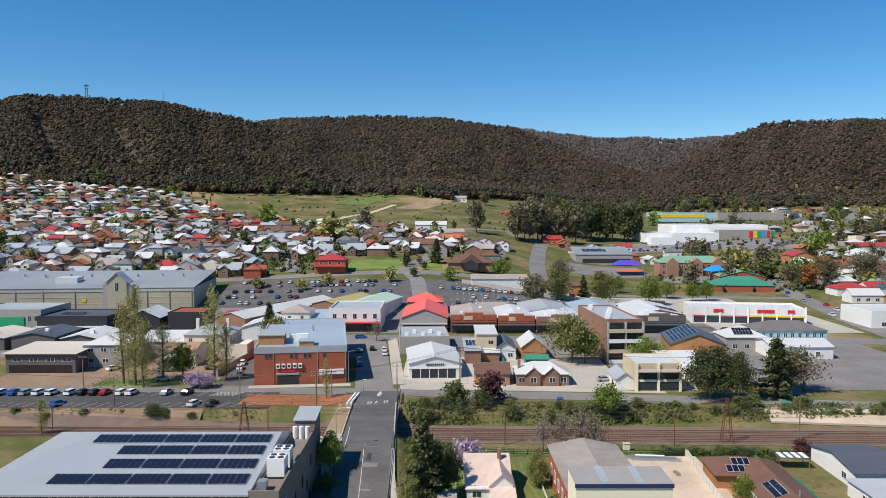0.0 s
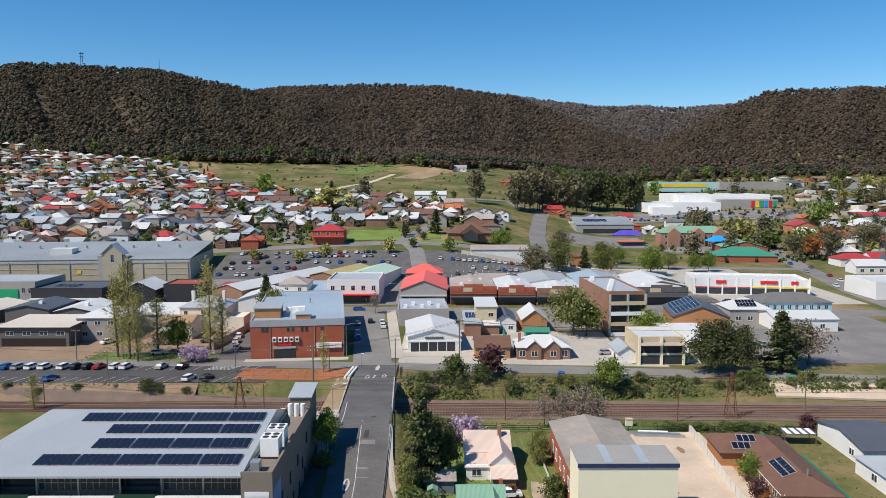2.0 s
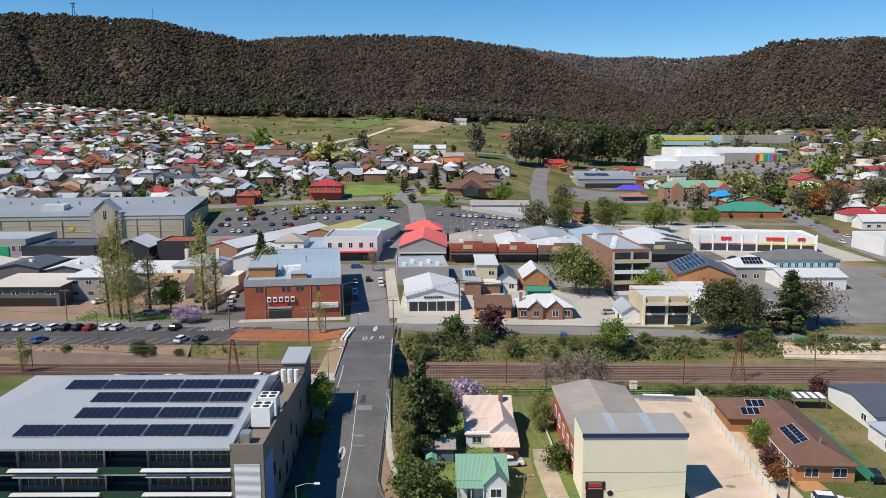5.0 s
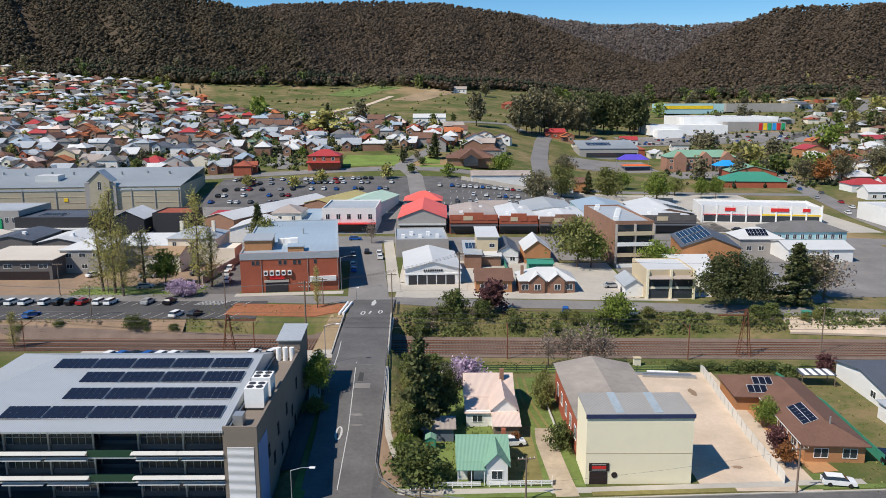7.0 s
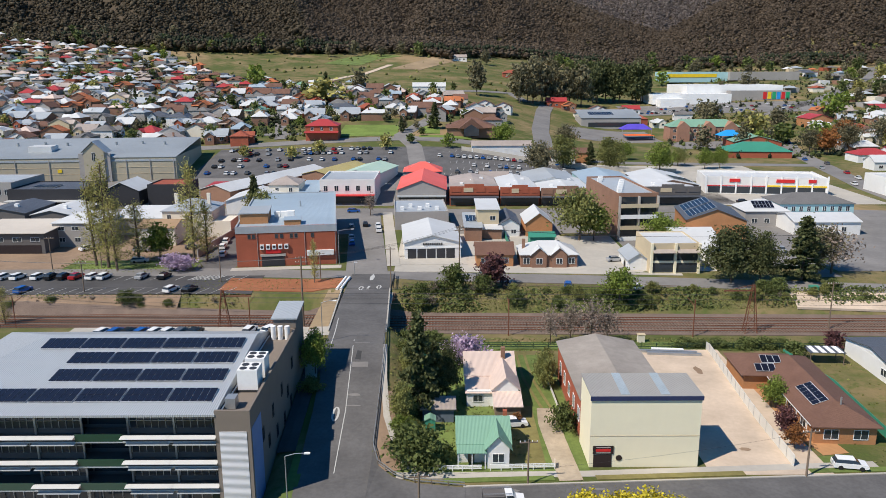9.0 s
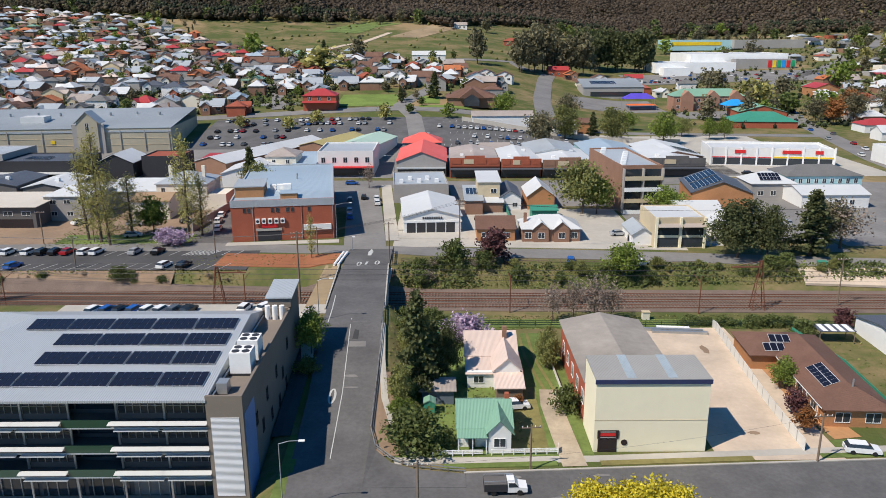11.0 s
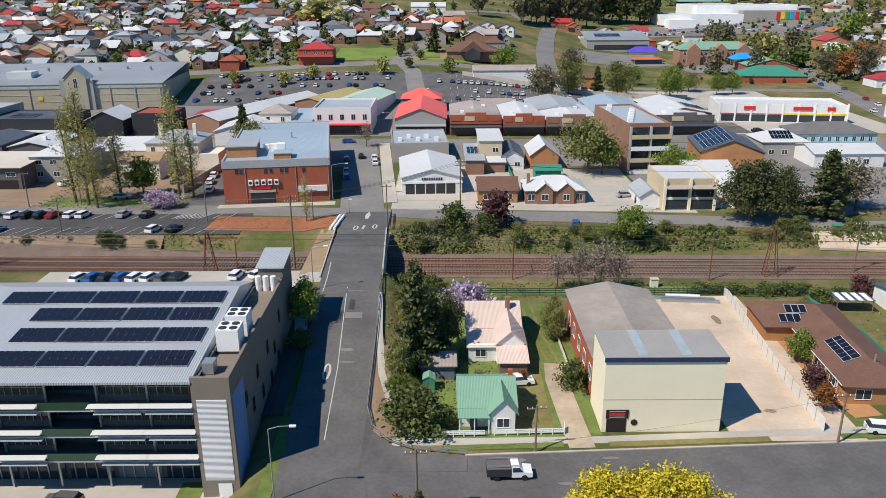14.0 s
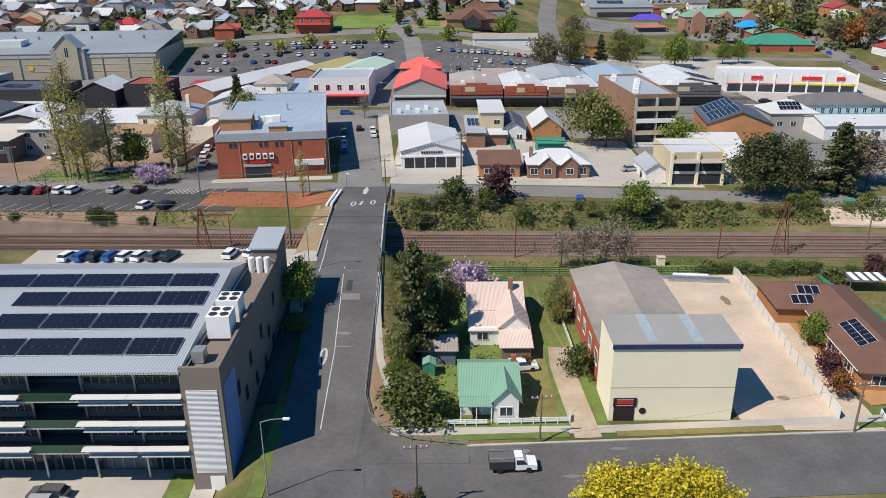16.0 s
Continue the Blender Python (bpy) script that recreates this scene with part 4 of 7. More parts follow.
for k in range(4):
    zz = 0.2 + 3.25 * k
    part("recess", Geo().box(-5.4, 5.4, -0.05, 0, zz + 0.4, zz + 2.9), M["glass"], b, "dark glazed balcony doors")
    part("balcony", Geo().box(-5.6, 5.6, -1.8, 0, zz - 0.1, zz + 0.1).box(-5.6, 5.6, -1.8, -1.7, zz + 0.1, zz + 1.1), M["render_tan" if k % 2 else "paint_white"], b)
    for xx in (-5.7, 0, 5.7):
        part("pier", Geo().box(xx - 0.15, xx + 0.15, -1.75, 0, zz + 0.1, zz + 3.2), M["render_grey"], b)
for i in range(7):
    vent(b, -4 + 1.5 * (i % 5), 6 + 4.4 * i, 13.35, 1.3)
b = building("yellow_building", "cream and yellow two-storey building with deep bays", 58.3, 204.2, 12.4, 15, 7.2, "render_tan", "roof_pale", z=3.0, category="building", parapet=0.5)
for xx in (-3.0, 3.0):
    part("bay", Geo().box(xx - 2.6, xx + 2.6, -0.04, 0, 0.3, 5.6), M["glass"], b, "dark glazed bay")
    part("spandrel", Geo().box(xx - 2.6, xx + 2.6, -0.14, 0, 2.7, 3.3), M["cream"], b)
    part("awning", Geo().slab([(xx - 2.7, -1.5, 5.6), (xx + 2.7, -1.5, 5.6), (xx + 2.7, 0, 6.2), (xx - 2.7, 0, 6.2)], 0.1), M["roof_rust"], b, "striped awning")
for xx in (-5.9, 0, 5.9):
    part("pilaster", Geo().box(xx - 0.3, xx + 0.3, -0.5, 0, -0.5, 7.7), M["cream"], b)
b = building("side_cottage", "small shed with a grey gabled roof", 50.0, 207, 5.0, 11, 2.8, "board_white", "roof_grey", "gable", 1.6, z=3.0, category="shed")

# solar-roofed hall and neighbours
b = building("solar_hall", "brick hall with dark solar panels over its roof", 81, 240, 17, 22, 6.0, "brick_orange", "roof_dark", "gable", 3.2, z=3.3, turn=-8, category="hall")
for s in range(2):
    solar(b, -7.6, 1.5 + 10 * s, 6.55, 7, 5, slope=(0.39, 0))
b = building("white_shed", "white-roofed workshop beside the lane", 70, 222, 12, 18, 3.6, "board_white", "roof_pale", "gable_x", 2.4, z=3.1, category="workshop")
b = building("white_shed", "white-roofed workshop beside the lane", 74, 214, 9, 8, 3.4, "board_white", "roof_pale", "gable", 1.6, z=3.0, category="workshop")
b = building("hip_house", "grey rendered house with a pale hipped roof", 104, 259, 14, 12, 5.0, "render_grey", "roof_pale", "hip", 3.0, z=3.4, category="house")
front_windows(b, [-4, 0, 4], 1.2, 1.6, 1.4)
solar(b, -4, 1.0, 5.8, 6, 2, slope=(0, 0.5))
b = building("teal_building", "pale blue two-storey hotel with a dark roof", 121, 262, 24, 14, 6.8, "board_blue", "tile_grey", "hip", 2.6, z=3.4, category="hotel")
front_windows(b, [-10, -7.5, -5, -2.5, 0, 2.5, 5, 7.5, 10], 4.4, 1.1, 1.5)
front_windows(b, [-10, -6, -2, 2, 6, 10], 1.0, 1.4, 1.6)
b = building("teal_wing", "pale grey single-storey wing", 117, 246, 20, 14, 4.0, "board_white", "roof_pale", "gable_x", 1.6, z=3.4, category="building")
front_windows(b, [-7, -3, 1, 5], 1.0, 1.4, 1.4)

# shops along the main street
b = building("white_shop", "white two-storey shop with a parapet and red awning", -35, 300.5, 20.4, 26, 8.6, "board_white", "roof_grey", z=3.7, category="shop", parapet=0.9)
front_windows(b, [-8, -4, 0, 4, 8], 5.2, 1.4, 1.9)
part("awning", Geo().box(-10.2, 10.2, -2.8, 0, 3.6, 3.9), M["sign_red"], b, "red street awning")
part("shopfront", Geo().box(-9.8, 9.8, -0.06, 0, 0.3, 3.2), M["glass"], b)
b = building("red_roof_shop", "pale shop under a bright salmon metal roof", -7.3, 299.5, 18, 34, 5.6, "render_grey", "roof_salmon", "gable", 3.4, z=3.8, category="shop")
part("awning", Geo().box(-9, 9, -2.8, 0, 3.2, 3.5), M["roof_grey"], b)
part("shopfront", Geo().box(-8.6, 8.6, -0.06, 0, 0.3, 3.0), M["glass"], b)
b = building("red_roof_shop", "shop with a salmon hipped metal roof", -8, 340, 16, 14, 5.0, "render_grey", "roof_salmon", "hip", 3.4, category="shop")
for x0, x1, hh, wall, roofm, text in ((3, 21, 6.6, "brick_red", "roof_rust", "orange brick shop with a stepped parapet"), (21.5, 36, 6.2, "brick_red", "roof_pale", "red brick shop with a long parapet"), (36.5, 56, 5.8, "brick_brown", "roof_pale", "brown brick shop with a parapet"), (56.5, 74, 6.0, "render_grey", "roof_pale", "grey rendered shop with a parapet"), (74.5, 95, 6.2, "render_dark", "roof_pale", "dark fronted shop with a pale roof")):
    b = building("shop", text, (x0 + x1) / 2, 296.8, x1 - x0, 34, hh - 0.6, wall, roofm, "gable", 1.5, z=3.7, category="shop", group="main street shops", over=0.05)
    w2 = (x1 - x0) / 2
    part("parapet", Geo().box(-w2, w2, -0.3, 0.05, hh - 2.4, hh + 0.7).box(-w2 * 0.4, w2 * 0.4, -0.36, 0.05, hh - 0.4, hh + 1.5), M[wall], b)
    for q in range(4):
        part("parapet_panel", Geo().box(-w2 + 0.6 + q * w2 / 2, -w2 + q * w2 / 2 + w2 / 2 - 0.4, -0.42, -0.3, hh - 1.4, hh + 0.2), M["render_tan" if q % 3 == 1 else wall], b)
    for q in range(3):
        vent(b, -w2 * 0.5 + q * w2 * 0.45, 8 + 7 * q, hh - 0.2, 1.3)
    part("awning", Geo().box(-(x1 - x0) / 2, (x1 - x0) / 2, -2.8, 0, 3.3, 3.6), M["roof_dark"], b)
    part("shopfront", Geo().box(-(x1 - x0) / 2 + 0.3, (x1 - x0) / 2 - 0.3, -0.06, 0, 0.3, 3.0), M["glass"], b)
b = building("supermarket", "white supermarket with red lettering bars", 128, 318, 46, 22, 5.6, "board_white", "roof_pale", z=4.0, category="supermarket", turn=-9, parapet=1.2)
part("fascia", Geo().box(0, 23.1, -0.15, 0, 3.0, 3.6), M["sign_yellow"], b, "yellow fascia band")
part("fascia", Geo().box(-23.1, 0, -0.15, 0, 3.0, 3.3), M["sign_red"], b, "thin red fascia band")
for q in range(9):
    part("pilaster", Geo().box(-23.1 + 5.7 * q, -22.5 + 5.7 * q, -0.22, 0, 0, 7.4), M["paint_white"], b)
for xx, q in ((-12, 2.0), (7, 3.4), (17, 1.4)):
    part("sign", Geo().box(xx - q, xx + q, -0.3, 0, 4.7, 6.0), M["sign_red"], b, "red sign")
part("shopfront", Geo().box(-22, 22, -0.06, 0, 0.3, 2.8), M["glass"], b)

# the clock-gabled mall
b = building("mall", "long tan shopping mall with a grey roof and central gable", -170, 346, 110, 50, 9.6, "mall_wall", "mall_roof", "skillion", 4.2, z=6.5, turn=5, category="mall", over=0.2)
part("back_wall", Geo().box(-55, 55, 49.4, 50, 9.6, 13.4), M["mall_wall"], b)
part("band", Geo().box(-55.1, 55.1, -0.2, 0, 8.0, 8.8), M["roof_grey"], b)
part("gable", Geo().prism([(17, -1), (25.5, -1), (25.5, 12.5), (21.2, 16.5), (17, 12.5)], -1.6, 3), M["mall_wall"], b)
g = Geo()
for s in (-1, 1):
    pts = [(21.2, -2, 17.0), (21.2 + s * 5.2, -2, 12.2), (21.2 + s * 5.2, 6, 12.2), (21.2, 6, 17.0)]
    g.slab(pts if s < 0 else pts[::-1], 0.3)
part("gable_roof", g, M["roof_grey"], b)
for xx in (16, 26.5):
    part("pier", Geo().box(xx - 1.3, xx + 1.3, -1.0, 0, -1, 11.5), M["render_grey"], b)
window(b, 21.2, 8.5, 1.4, 3.6, -1.6)
part("roof_plant", Geo().box(-12, -2, 14, 22, 10.4, 13.4), M["roof_pale"], b)
for zz in (2.6, 5.4):
    part("wall_joint", Geo().box(-55.0, 16.9, -0.1, 0, zz, zz + 0.22).box(25.7, 55.0, -0.1, 0, zz, zz + 0.22), M["render_tan"], b, "raised band on the wall")
for xx in (-48, -36, -24, -12, 2, 34, 44, 54):
    part("downpipe", Geo().box(xx - 0.15, xx + 0.15, -0.3, 0, -1, 8.8), M["render_grey"], b)
for k in range(9):
    part("roof_vent", Geo().beam((-45 + 11 * k, 30 + 3 * (k % 2), 11.5), (-45 + 11 * k, 30 + 3 * (k % 2), 13.6), 0.6, 8), M["steel"], b, "round roof ventilator")
part("wall_box", Geo().box(5.2, 7.0, -0.2, 0, 3.4, 4.8), M["sign_yellow"], b, "small yellow wall sign")
# ---- the office building ----
b = thing("office_building", -46.2, 106.4, -3.4, 0, "modern grey office block with glazed front and solar roof", "office building")
# local x -22.8..22.8, y 0..31, z 0..16
part("wall", Geo().box(-22.8, 18.4, 4.2, 30.6, -1.5, 15.2), M["render_dark"], b)
g = Geo()
g.add([(-23.1, -0.1, 15.5), (18.5, -0.1, 15.5), (18.5, 30.5, 15.5), (-23.1, 30.5, 15.5), (-13.0, 23.0, 17.75), (18.5, 23.0, 17.75), (-23.1, -0.1, 15.2), (18.5, -0.1, 15.2), (18.5, 30.5, 15.2), (-23.1, 30.5, 15.2)], [(0, 1, 5, 4), (2, 3, 4, 5), (3, 0, 4), (1, 2, 5), (0, 6, 7, 1), (1, 7, 8, 2), (2, 8, 9, 3), (3, 9, 6, 0), (6, 9, 8, 7)])
part("roof", g, M["office_roof"], b, "pale ribbed metal roof")
g = Geo().box(18.4, 22.8, 0, 30.6, -1.5, 14.8).box(18.4, 22.8, 0, 0.35, 14.8, 16.0).box(22.45, 22.8, 0.35, 30.6, 14.8, 16.0).box(18.4, 22.8, 30.2, 30.6, 14.8, 16.0)
part("corner_wall", g, M["panel_concrete"], b, "brown-grey concrete panel wall")
part("louvre", Geo().box(18.9, 22.3, -0.06, 0, 2.6, 13.2), M["louvre"], b, "white louvred panel")
part("blue_panel", Geo().box(22.8, 22.86, 0.5, 5.2, 1.5, 13.4), M["blue_panel"], b, "blue-grey cladding panel")
part("service_door", Geo().box(20.3, 21.9, -0.08, 0, 0, 2.1), M["paint_white"], b)
for k, (yy, zz) in enumerate(((6, 9), (9, 6.5), (12, 9.5), (14, 5.5), (18, 10), (22, 8), (26, 11), (19, 5), (24, 5.5))):
    window(b, yy, zz, 0.9, 1.8, 22.8, "right", M["dark_steel"])
part("stair_tower", Geo().box(19.2, 22.8, 30.6, 36.8, -1.5, 17.6), M["panel_concrete"], b)
part("tower_roof", Geo().slab([(18.9, 30.3, 17.7), (23.1, 30.3, 17.7), (23.1, 37.2, 18.5), (18.9, 37.2, 18.5)], 0.2), M["roof_grey"], b)
for i in range(3):
    part("tank", Geo().beam((19.6 + 1.1 * i, 28.6, 14.8), (19.6 + 1.1 * i, 28.6, 17.0), 0.42, 12), M["paint_white"], b, "white cylinder tank")
for yy in (8.2, 12.4):
    ac = part("air_unit", Geo().box(19.2, 21.9, yy, yy + 2.8, 15.1, 17.9), M["paint_white"], b, "white rooftop air unit")
    for i in (0, 1):
        for j in (0, 1):
            part("fan", Geo().beam((19.9 + 1.3 * i, yy + 0.75 + 1.3 * j, 17.9), (19.9 + 1.3 * i, yy + 0.75 + 1.3 * j, 17.96), 0.5, 14), M["dark_steel"], ac, "dark round fan")
    part("rail_base", Geo().box(19.0, 22.1, yy - 0.1, yy + 2.9, 14.8, 15.1), M["dark_steel"], ac)
part("small_unit", Geo().box(19.0, 20.3, 2.8, 4.4, 14.9, 16.3), M["steel"], b)
for i in range(3):
    part("pipe", Geo().beam((18.7 + 0.1 * i, 1.5, 15.2 + 0.05 * i), (18.7 + 0.1 * i, 29, 15.2 + 0.05 * i), 0.06, 5), M["steel"], b)
for y0, number in ((3.0, 5), (8.3, 4), (13.4, 4), (18.0, 5)):
    for a in range(number):
        xa = 17.4 - 5.9 * (number - a) + 0.2
        tilt = 0.12
        zr = 15.5 + 0.098 * y0 + 0.06
        for i in range(6):
            for j in range(2):
                px, py = xa + 0.94 * i, y0 + 1.6 * j
                zz = lambda q: zr + 0.14 + tilt * (q - y0)
                g = Geo().slab([(px, py, zz(py)), (px + 0.86, py, zz(py)), (px + 0.86, py + 1.52, zz(py + 1.52)), (px, py + 1.52, zz(py + 1.52))], 0.05)
                part("solar_panel", g, M["panel"], b, "dark solar panel")
        g = Geo().slab([(px, py, zr + 0.08 + tilt * (py - y0)) for px, py in ((xa - 0.06, y0 - 0.06), (xa + 5.62, y0 - 0.06), (xa + 5.62, y0 + 3.18), (xa - 0.06, y0 + 3.18))], 0.04)
        part("panel_frame", g, M["frame"], b, "pale aluminium panel frame")
        for i in (0.3, 2.7, 5.2):
            part("panel_stand", Geo().box(xa + i, xa + i + 0.06, y0 + 3.0, y0 + 3.06, 15.5, zr + 0.1 + tilt * 3.0), M["steel"], b)
for level, top in ((4.9, 8.2), (8.2, 11.6), (11.6, 15.0)):
    for bay in range(7):
        x0 = -22.8 + 5.88 * bay
        open_bay = bay in (1, 4) or (bay == 2 and level < 6)
        glassy = Geo().box(x0 + 0.15, x0 + 5.73, 4.1, 4.2, level + 0.7, top - 0.4)
        part("glazing", glassy, M["glass"], b, "dark glazing")
        if not open_bay:
            # dark colour stands in for the roof overhang's shade on the spandrels
            part("spandrel", Geo().box(x0 + 0.1, x0 + 5.78, 2.6, 2.75, level + 0.15, level + 0.9), M["render_dark"], b, "spandrel coloured dark for the shade under the roof")
            g = Geo()
            for i in range(7):
                xx = x0 + 0.2 + 0.92 * i
                g.box(xx - 0.03, xx + 0.03, 2.5, 2.6, level + 0.9, top - 0.2)
            g.box(x0 + 0.1, x0 + 5.78, 2.5, 2.6, level + 1.9, level + 1.96)
            part("mullion", g, M["steel"], b)
            part("pane", Geo().box(x0 + 0.1, x0 + 5.78, 2.64, 2.68, level + 0.9, top - 0.2), M["glass"], b, "dark window glass")
            part("sunshade", Geo().slab([(x0 - 0.1, -0.3, level + 0.75), (x0 + 5.9, -0.3, level + 0.75), (x0 + 5.9, 0.5, level + 0.9), (x0 - 0.1, 0.5, level + 0.9)], 0.06), M["roof_pale"], b, "white sunshade blade")
            part("sunshade", Geo().slab([(x0 + 0.5, -0.1, level - 0.15), (x0 + 5.9, -0.1, level - 0.15), (x0 + 5.9, 0.5, level - 0.05), (x0 + 0.5, 0.5, level - 0.05)], 0.06), M["roof_grey"], b, "grey sunshade blade")
        else:
            part("balustrade", Geo().box(x0, x0 + 5.88, 0.4, 0.45, level + 0.1, level + 1.1), M["glass_green"], b, "green glass balustrade")
    # slab coloured dark too, for the shade inside the balconies
    part("slab", Geo().box(-22.8, 18.4, 0.5, 4.2, level - 0.12, level + 0.12), M["render_dark"], b, "floor slab coloured dark for the balcony shade")
    part("slab_edge", Geo().box(-22.8, 18.4, 0.42, 0.5, level - 0.1, level + 0.1), M["roof_grey"], b, "grey slab edge")
for bay in range(8):
    xx = -22.8 + 5.88 * bay
    part("column", Geo().box(xx - 0.12, xx + 0.12, 2.3, 2.5, -1, 15.2), M["steel"], b)
    if bay < 7:
        part("shopfront", Geo().box(xx + 0.3, xx + 5.6, 4.05, 4.15, 0.1, 4.4), M["louvre_grey"] if bay == 5 else M["glass"], b, "grey roller door" if bay == 5 else "dark ground floor glazing")
        for i in range(4):
            part("post", Geo().box(xx + 0.9 + 1.3 * i, xx + 1.0 + 1.3 * i, 3.9, 4.05, 0, 4.6), M["steel"], b)

# ---- things round the street corner ----
b = building("cream_block", "cream rendered block with a low grey roof", 27.8, 114.8, 14.9, 7.4, 10.4, "cream", "roof_drab", "skillion", 0.25, z=0.0, over=0.12, category="commercial building")
part("fascia", Geo().box(-7.6, 7.6, -0.2, -0.02, 9.9, 10.5), M["navy"], b, "navy blue fascia")
part("door", Geo().box(-6.9, -4.4, -0.07, 0, 0, 1.9), M["black_sign"], b, "dark entrance")
sign = part("sign", Geo().box(-7.0, -4.2, -0.12, 0, 2.0, 3.2), M["black_sign"], b, "dark sign with a red panel")
part("sign_panel", Geo().box(-6.6, -4.6, -0.16, -0.11, 2.4, 2.8), M["sign_red"], sign)
for zz in (2.15, 2.95):
    part("letter_bar", Geo().box(-6.6, -4.6, -0.16, -0.11, zz, zz + 0.12), M["render_grey"], sign)
part("round_sign", Geo().beam((-3.4, -0.08, 1.4), (-3.4, 0.02, 1.4), 0.42, 20), M["black_sign"], b, "round dark wall sign")
part("joint", Geo().box(-7.47, 7.47, -0.03, 0, 4.6, 4.7), M["render_tan"], b)
for xx in (-2.8, 2.6):
    part("skylight", Geo().slab([(xx - 0.6, 0.3, 10.6), (xx + 0.6, 0.3, 10.6), (xx + 0.6, 7.2, 10.83), (xx - 0.6, 7.2, 10.83)], 0.03), M["sky_sheet"], b, "pale blue skylight strip")
b = building("brick_hall", "long red brick hall with an old grey roof", 27.0, 122.4, 12.8, 23.5, 6.6, "brick_red", "roof_old", "gable", 1.3, z=0.0, category="hall")
for i in range(5):
    window(b, 2.5 + 4.4 * i, 2.2, 1.6, 2.0, -6.4, "left", M["paint_white"])

b = building("green_roof_cottage", "white weatherboard cottage with a green metal roof", 6.0, 116.2, 7.0, 8.2, 3.0, "board_white", "roof_green", "gable_x", 1.9, z=0.0, category="house")
g = Geo().prism([(0.4, -0.5), (3.4, -0.5), (3.4, 3.0), (1.9, 4.6), (0.4, 3.0)], -1.7, 2)
part("gable_wing", g, M["board_white"], b)
g = Geo()
for s in (-1, 1):
    pts = [(1.9, -2.0, 4.95), (1.9 + s * 1.9, -2.0, 2.95), (1.9 + s * 1.9, 4.0, 2.95), (1.9, 4.0, 4.95)]
    g.slab(pts if s < 0 else pts[::-1], 0.14)
part("gable_roof", g, M["roof_green"], b)
window(b, 1.9, 1.0, 1.5, 1.2, -1.7)
g = Geo().slab([(-3.8, -2.0, 2.5), (0.3, -2.0, 2.5), (0.3, 0, 3.0), (-3.8, 0, 3.0)], 0.1)
part("verandah_roof", g, M["roof_green"], b)
for xx in (-3.6, -1.7, 0.1):
    part("post", Geo().box(xx - 0.06, xx + 0.06, -1.9, -1.78, 0, 2.5), M["paint_white"], b)
part("door", Geo().box(-2.2, -1.3, -0.06, 0, 0, 2.0), M["timber"], b)
part("chimney", Geo().box(3.0, 3.6, 5.0, 5.6, 3, 5.4), M["brick_red"], b)
b = building("pink_roof_house", "white cottage with pale pinkish metal roofs", 8.2, 138.5, 8.0, 9.5, 3.6, "board_white", "roof_pink", "gable_x", 2.2, z=0.1, category="house")
g = Geo().prism([(0.2, 0), (4.2, 0), (4.2, 3.4), (2.2, 5.2), (0.2, 3.4)], -5.5, 2)
part("gable_wing", g, M["board_white"], b)
g = Geo()
for s in (-1, 1):
    pts = [(2.2, -5.8, 5.5), (2.2 + s * 2.4, -5.8, 3.3), (2.2 + s * 2.4, 4.6, 3.3), (2.2, 4.6, 5.5)]
    g.slab(pts if s < 0 else pts[::-1], 0.14)
part("gable_roof", g, M["roof_pink"], b)
part("skillion_roof", Geo().slab([(0.0, -9.6, 2.3), (4.6, -9.6, 2.3), (4.6, -5.4, 3.1), (0.0, -5.4, 3.1)], 0.12), M["roof_pink"], b)
part("skillion_wall", Geo().box(0.3, 4.3, -9.2, -5.5, -0.3, 2.3), M["timber"], b)
part("side_room", Geo().box(-4.0, 0.2, -4.6, 0, -0.3, 2.7), M["board_white"], b)
part("skillion_roof", Geo().slab([(-4.3, -4.9, 2.5), (0.2, -4.9, 2.5), (0.2, 0, 3.5), (-4.3, 0, 3.5)], 0.12), M["roof_pink"], b)
window(b, -2.2, 0.9, 1.5, 1.1, -4.6)
part("chimney", Geo().box(2.0, 2.7, 3, 3.7, 4, 7.2), M["brick_brown"], b)
b = building("garden_shed", "grey timber shed with a skillion roof", -0.4, 128.4, 4.8, 3.4, 2.3, "shed_blue", "roof_rust", "skillion", 0.5, z=0, category="shed")
b = building("small_shed", "tiny green and white garden shed", -1.6, 125.2, 1.6, 1.6, 1.9, "roof_jade", "roof_green", "gable", 0.4, z=0, category="shed", over=0.1)

b = building("brown_roof_house", "brick bungalow with a long brown tiled roof", 58.6, 121.0, 8.8, 27, 2.9, "brick_orange", "tile_brown", "hip", 2.1, z=0.0, turn=-3.5, category="house", over=0.6)
wing = Geo()
hip_roof(wing, 10.5, 9.5, 2.9, 2.1, 0.5)
for i, p in enumerate(wing.v):
    wing.v[i] = (p[0] - 3.4, p[1] + 18.6, p[2] + 0.01)
part("wing_roof", wing, M["tile_brown"], b)
part("wing_wall", Geo().box(-8.6, 0.8, 18.7, 27.9, -0.5, 2.9), M["brick_orange"], b)
front_windows(b, [-2.0, 2.2], 0.8, 2.0, 1.4)
for i in range(3):
    window(b, 4 + 5 * i, 0.9, 1.8, 1.2, -4.4, "left")
solar(b, -2.9, 4.8, 3.82, 2, 6, 1.0, 1.05, slope=(0.42, 0))
solar(b, -6.4, 19.0, 3.34, 3, 1, 1.0, 1.6, slope=(0, 0.41))
solar(b, -5.0, 20.9, 4.12, 3, 1, 1.0, 1.6, slope=(0, 0.41))
part("gutter", Geo().box(-5.05, -4.95, 0, 18, 2.72, 2.86), M["paint_white"], b, "white gutter")
for yy in (1.5, 5.5, 9.5, 13.5):
    part("verandah_post", Geo().box(-4.95, -4.85, yy, yy + 0.1, -0.3, 2.8), M["paint_white"], b, "white verandah post")
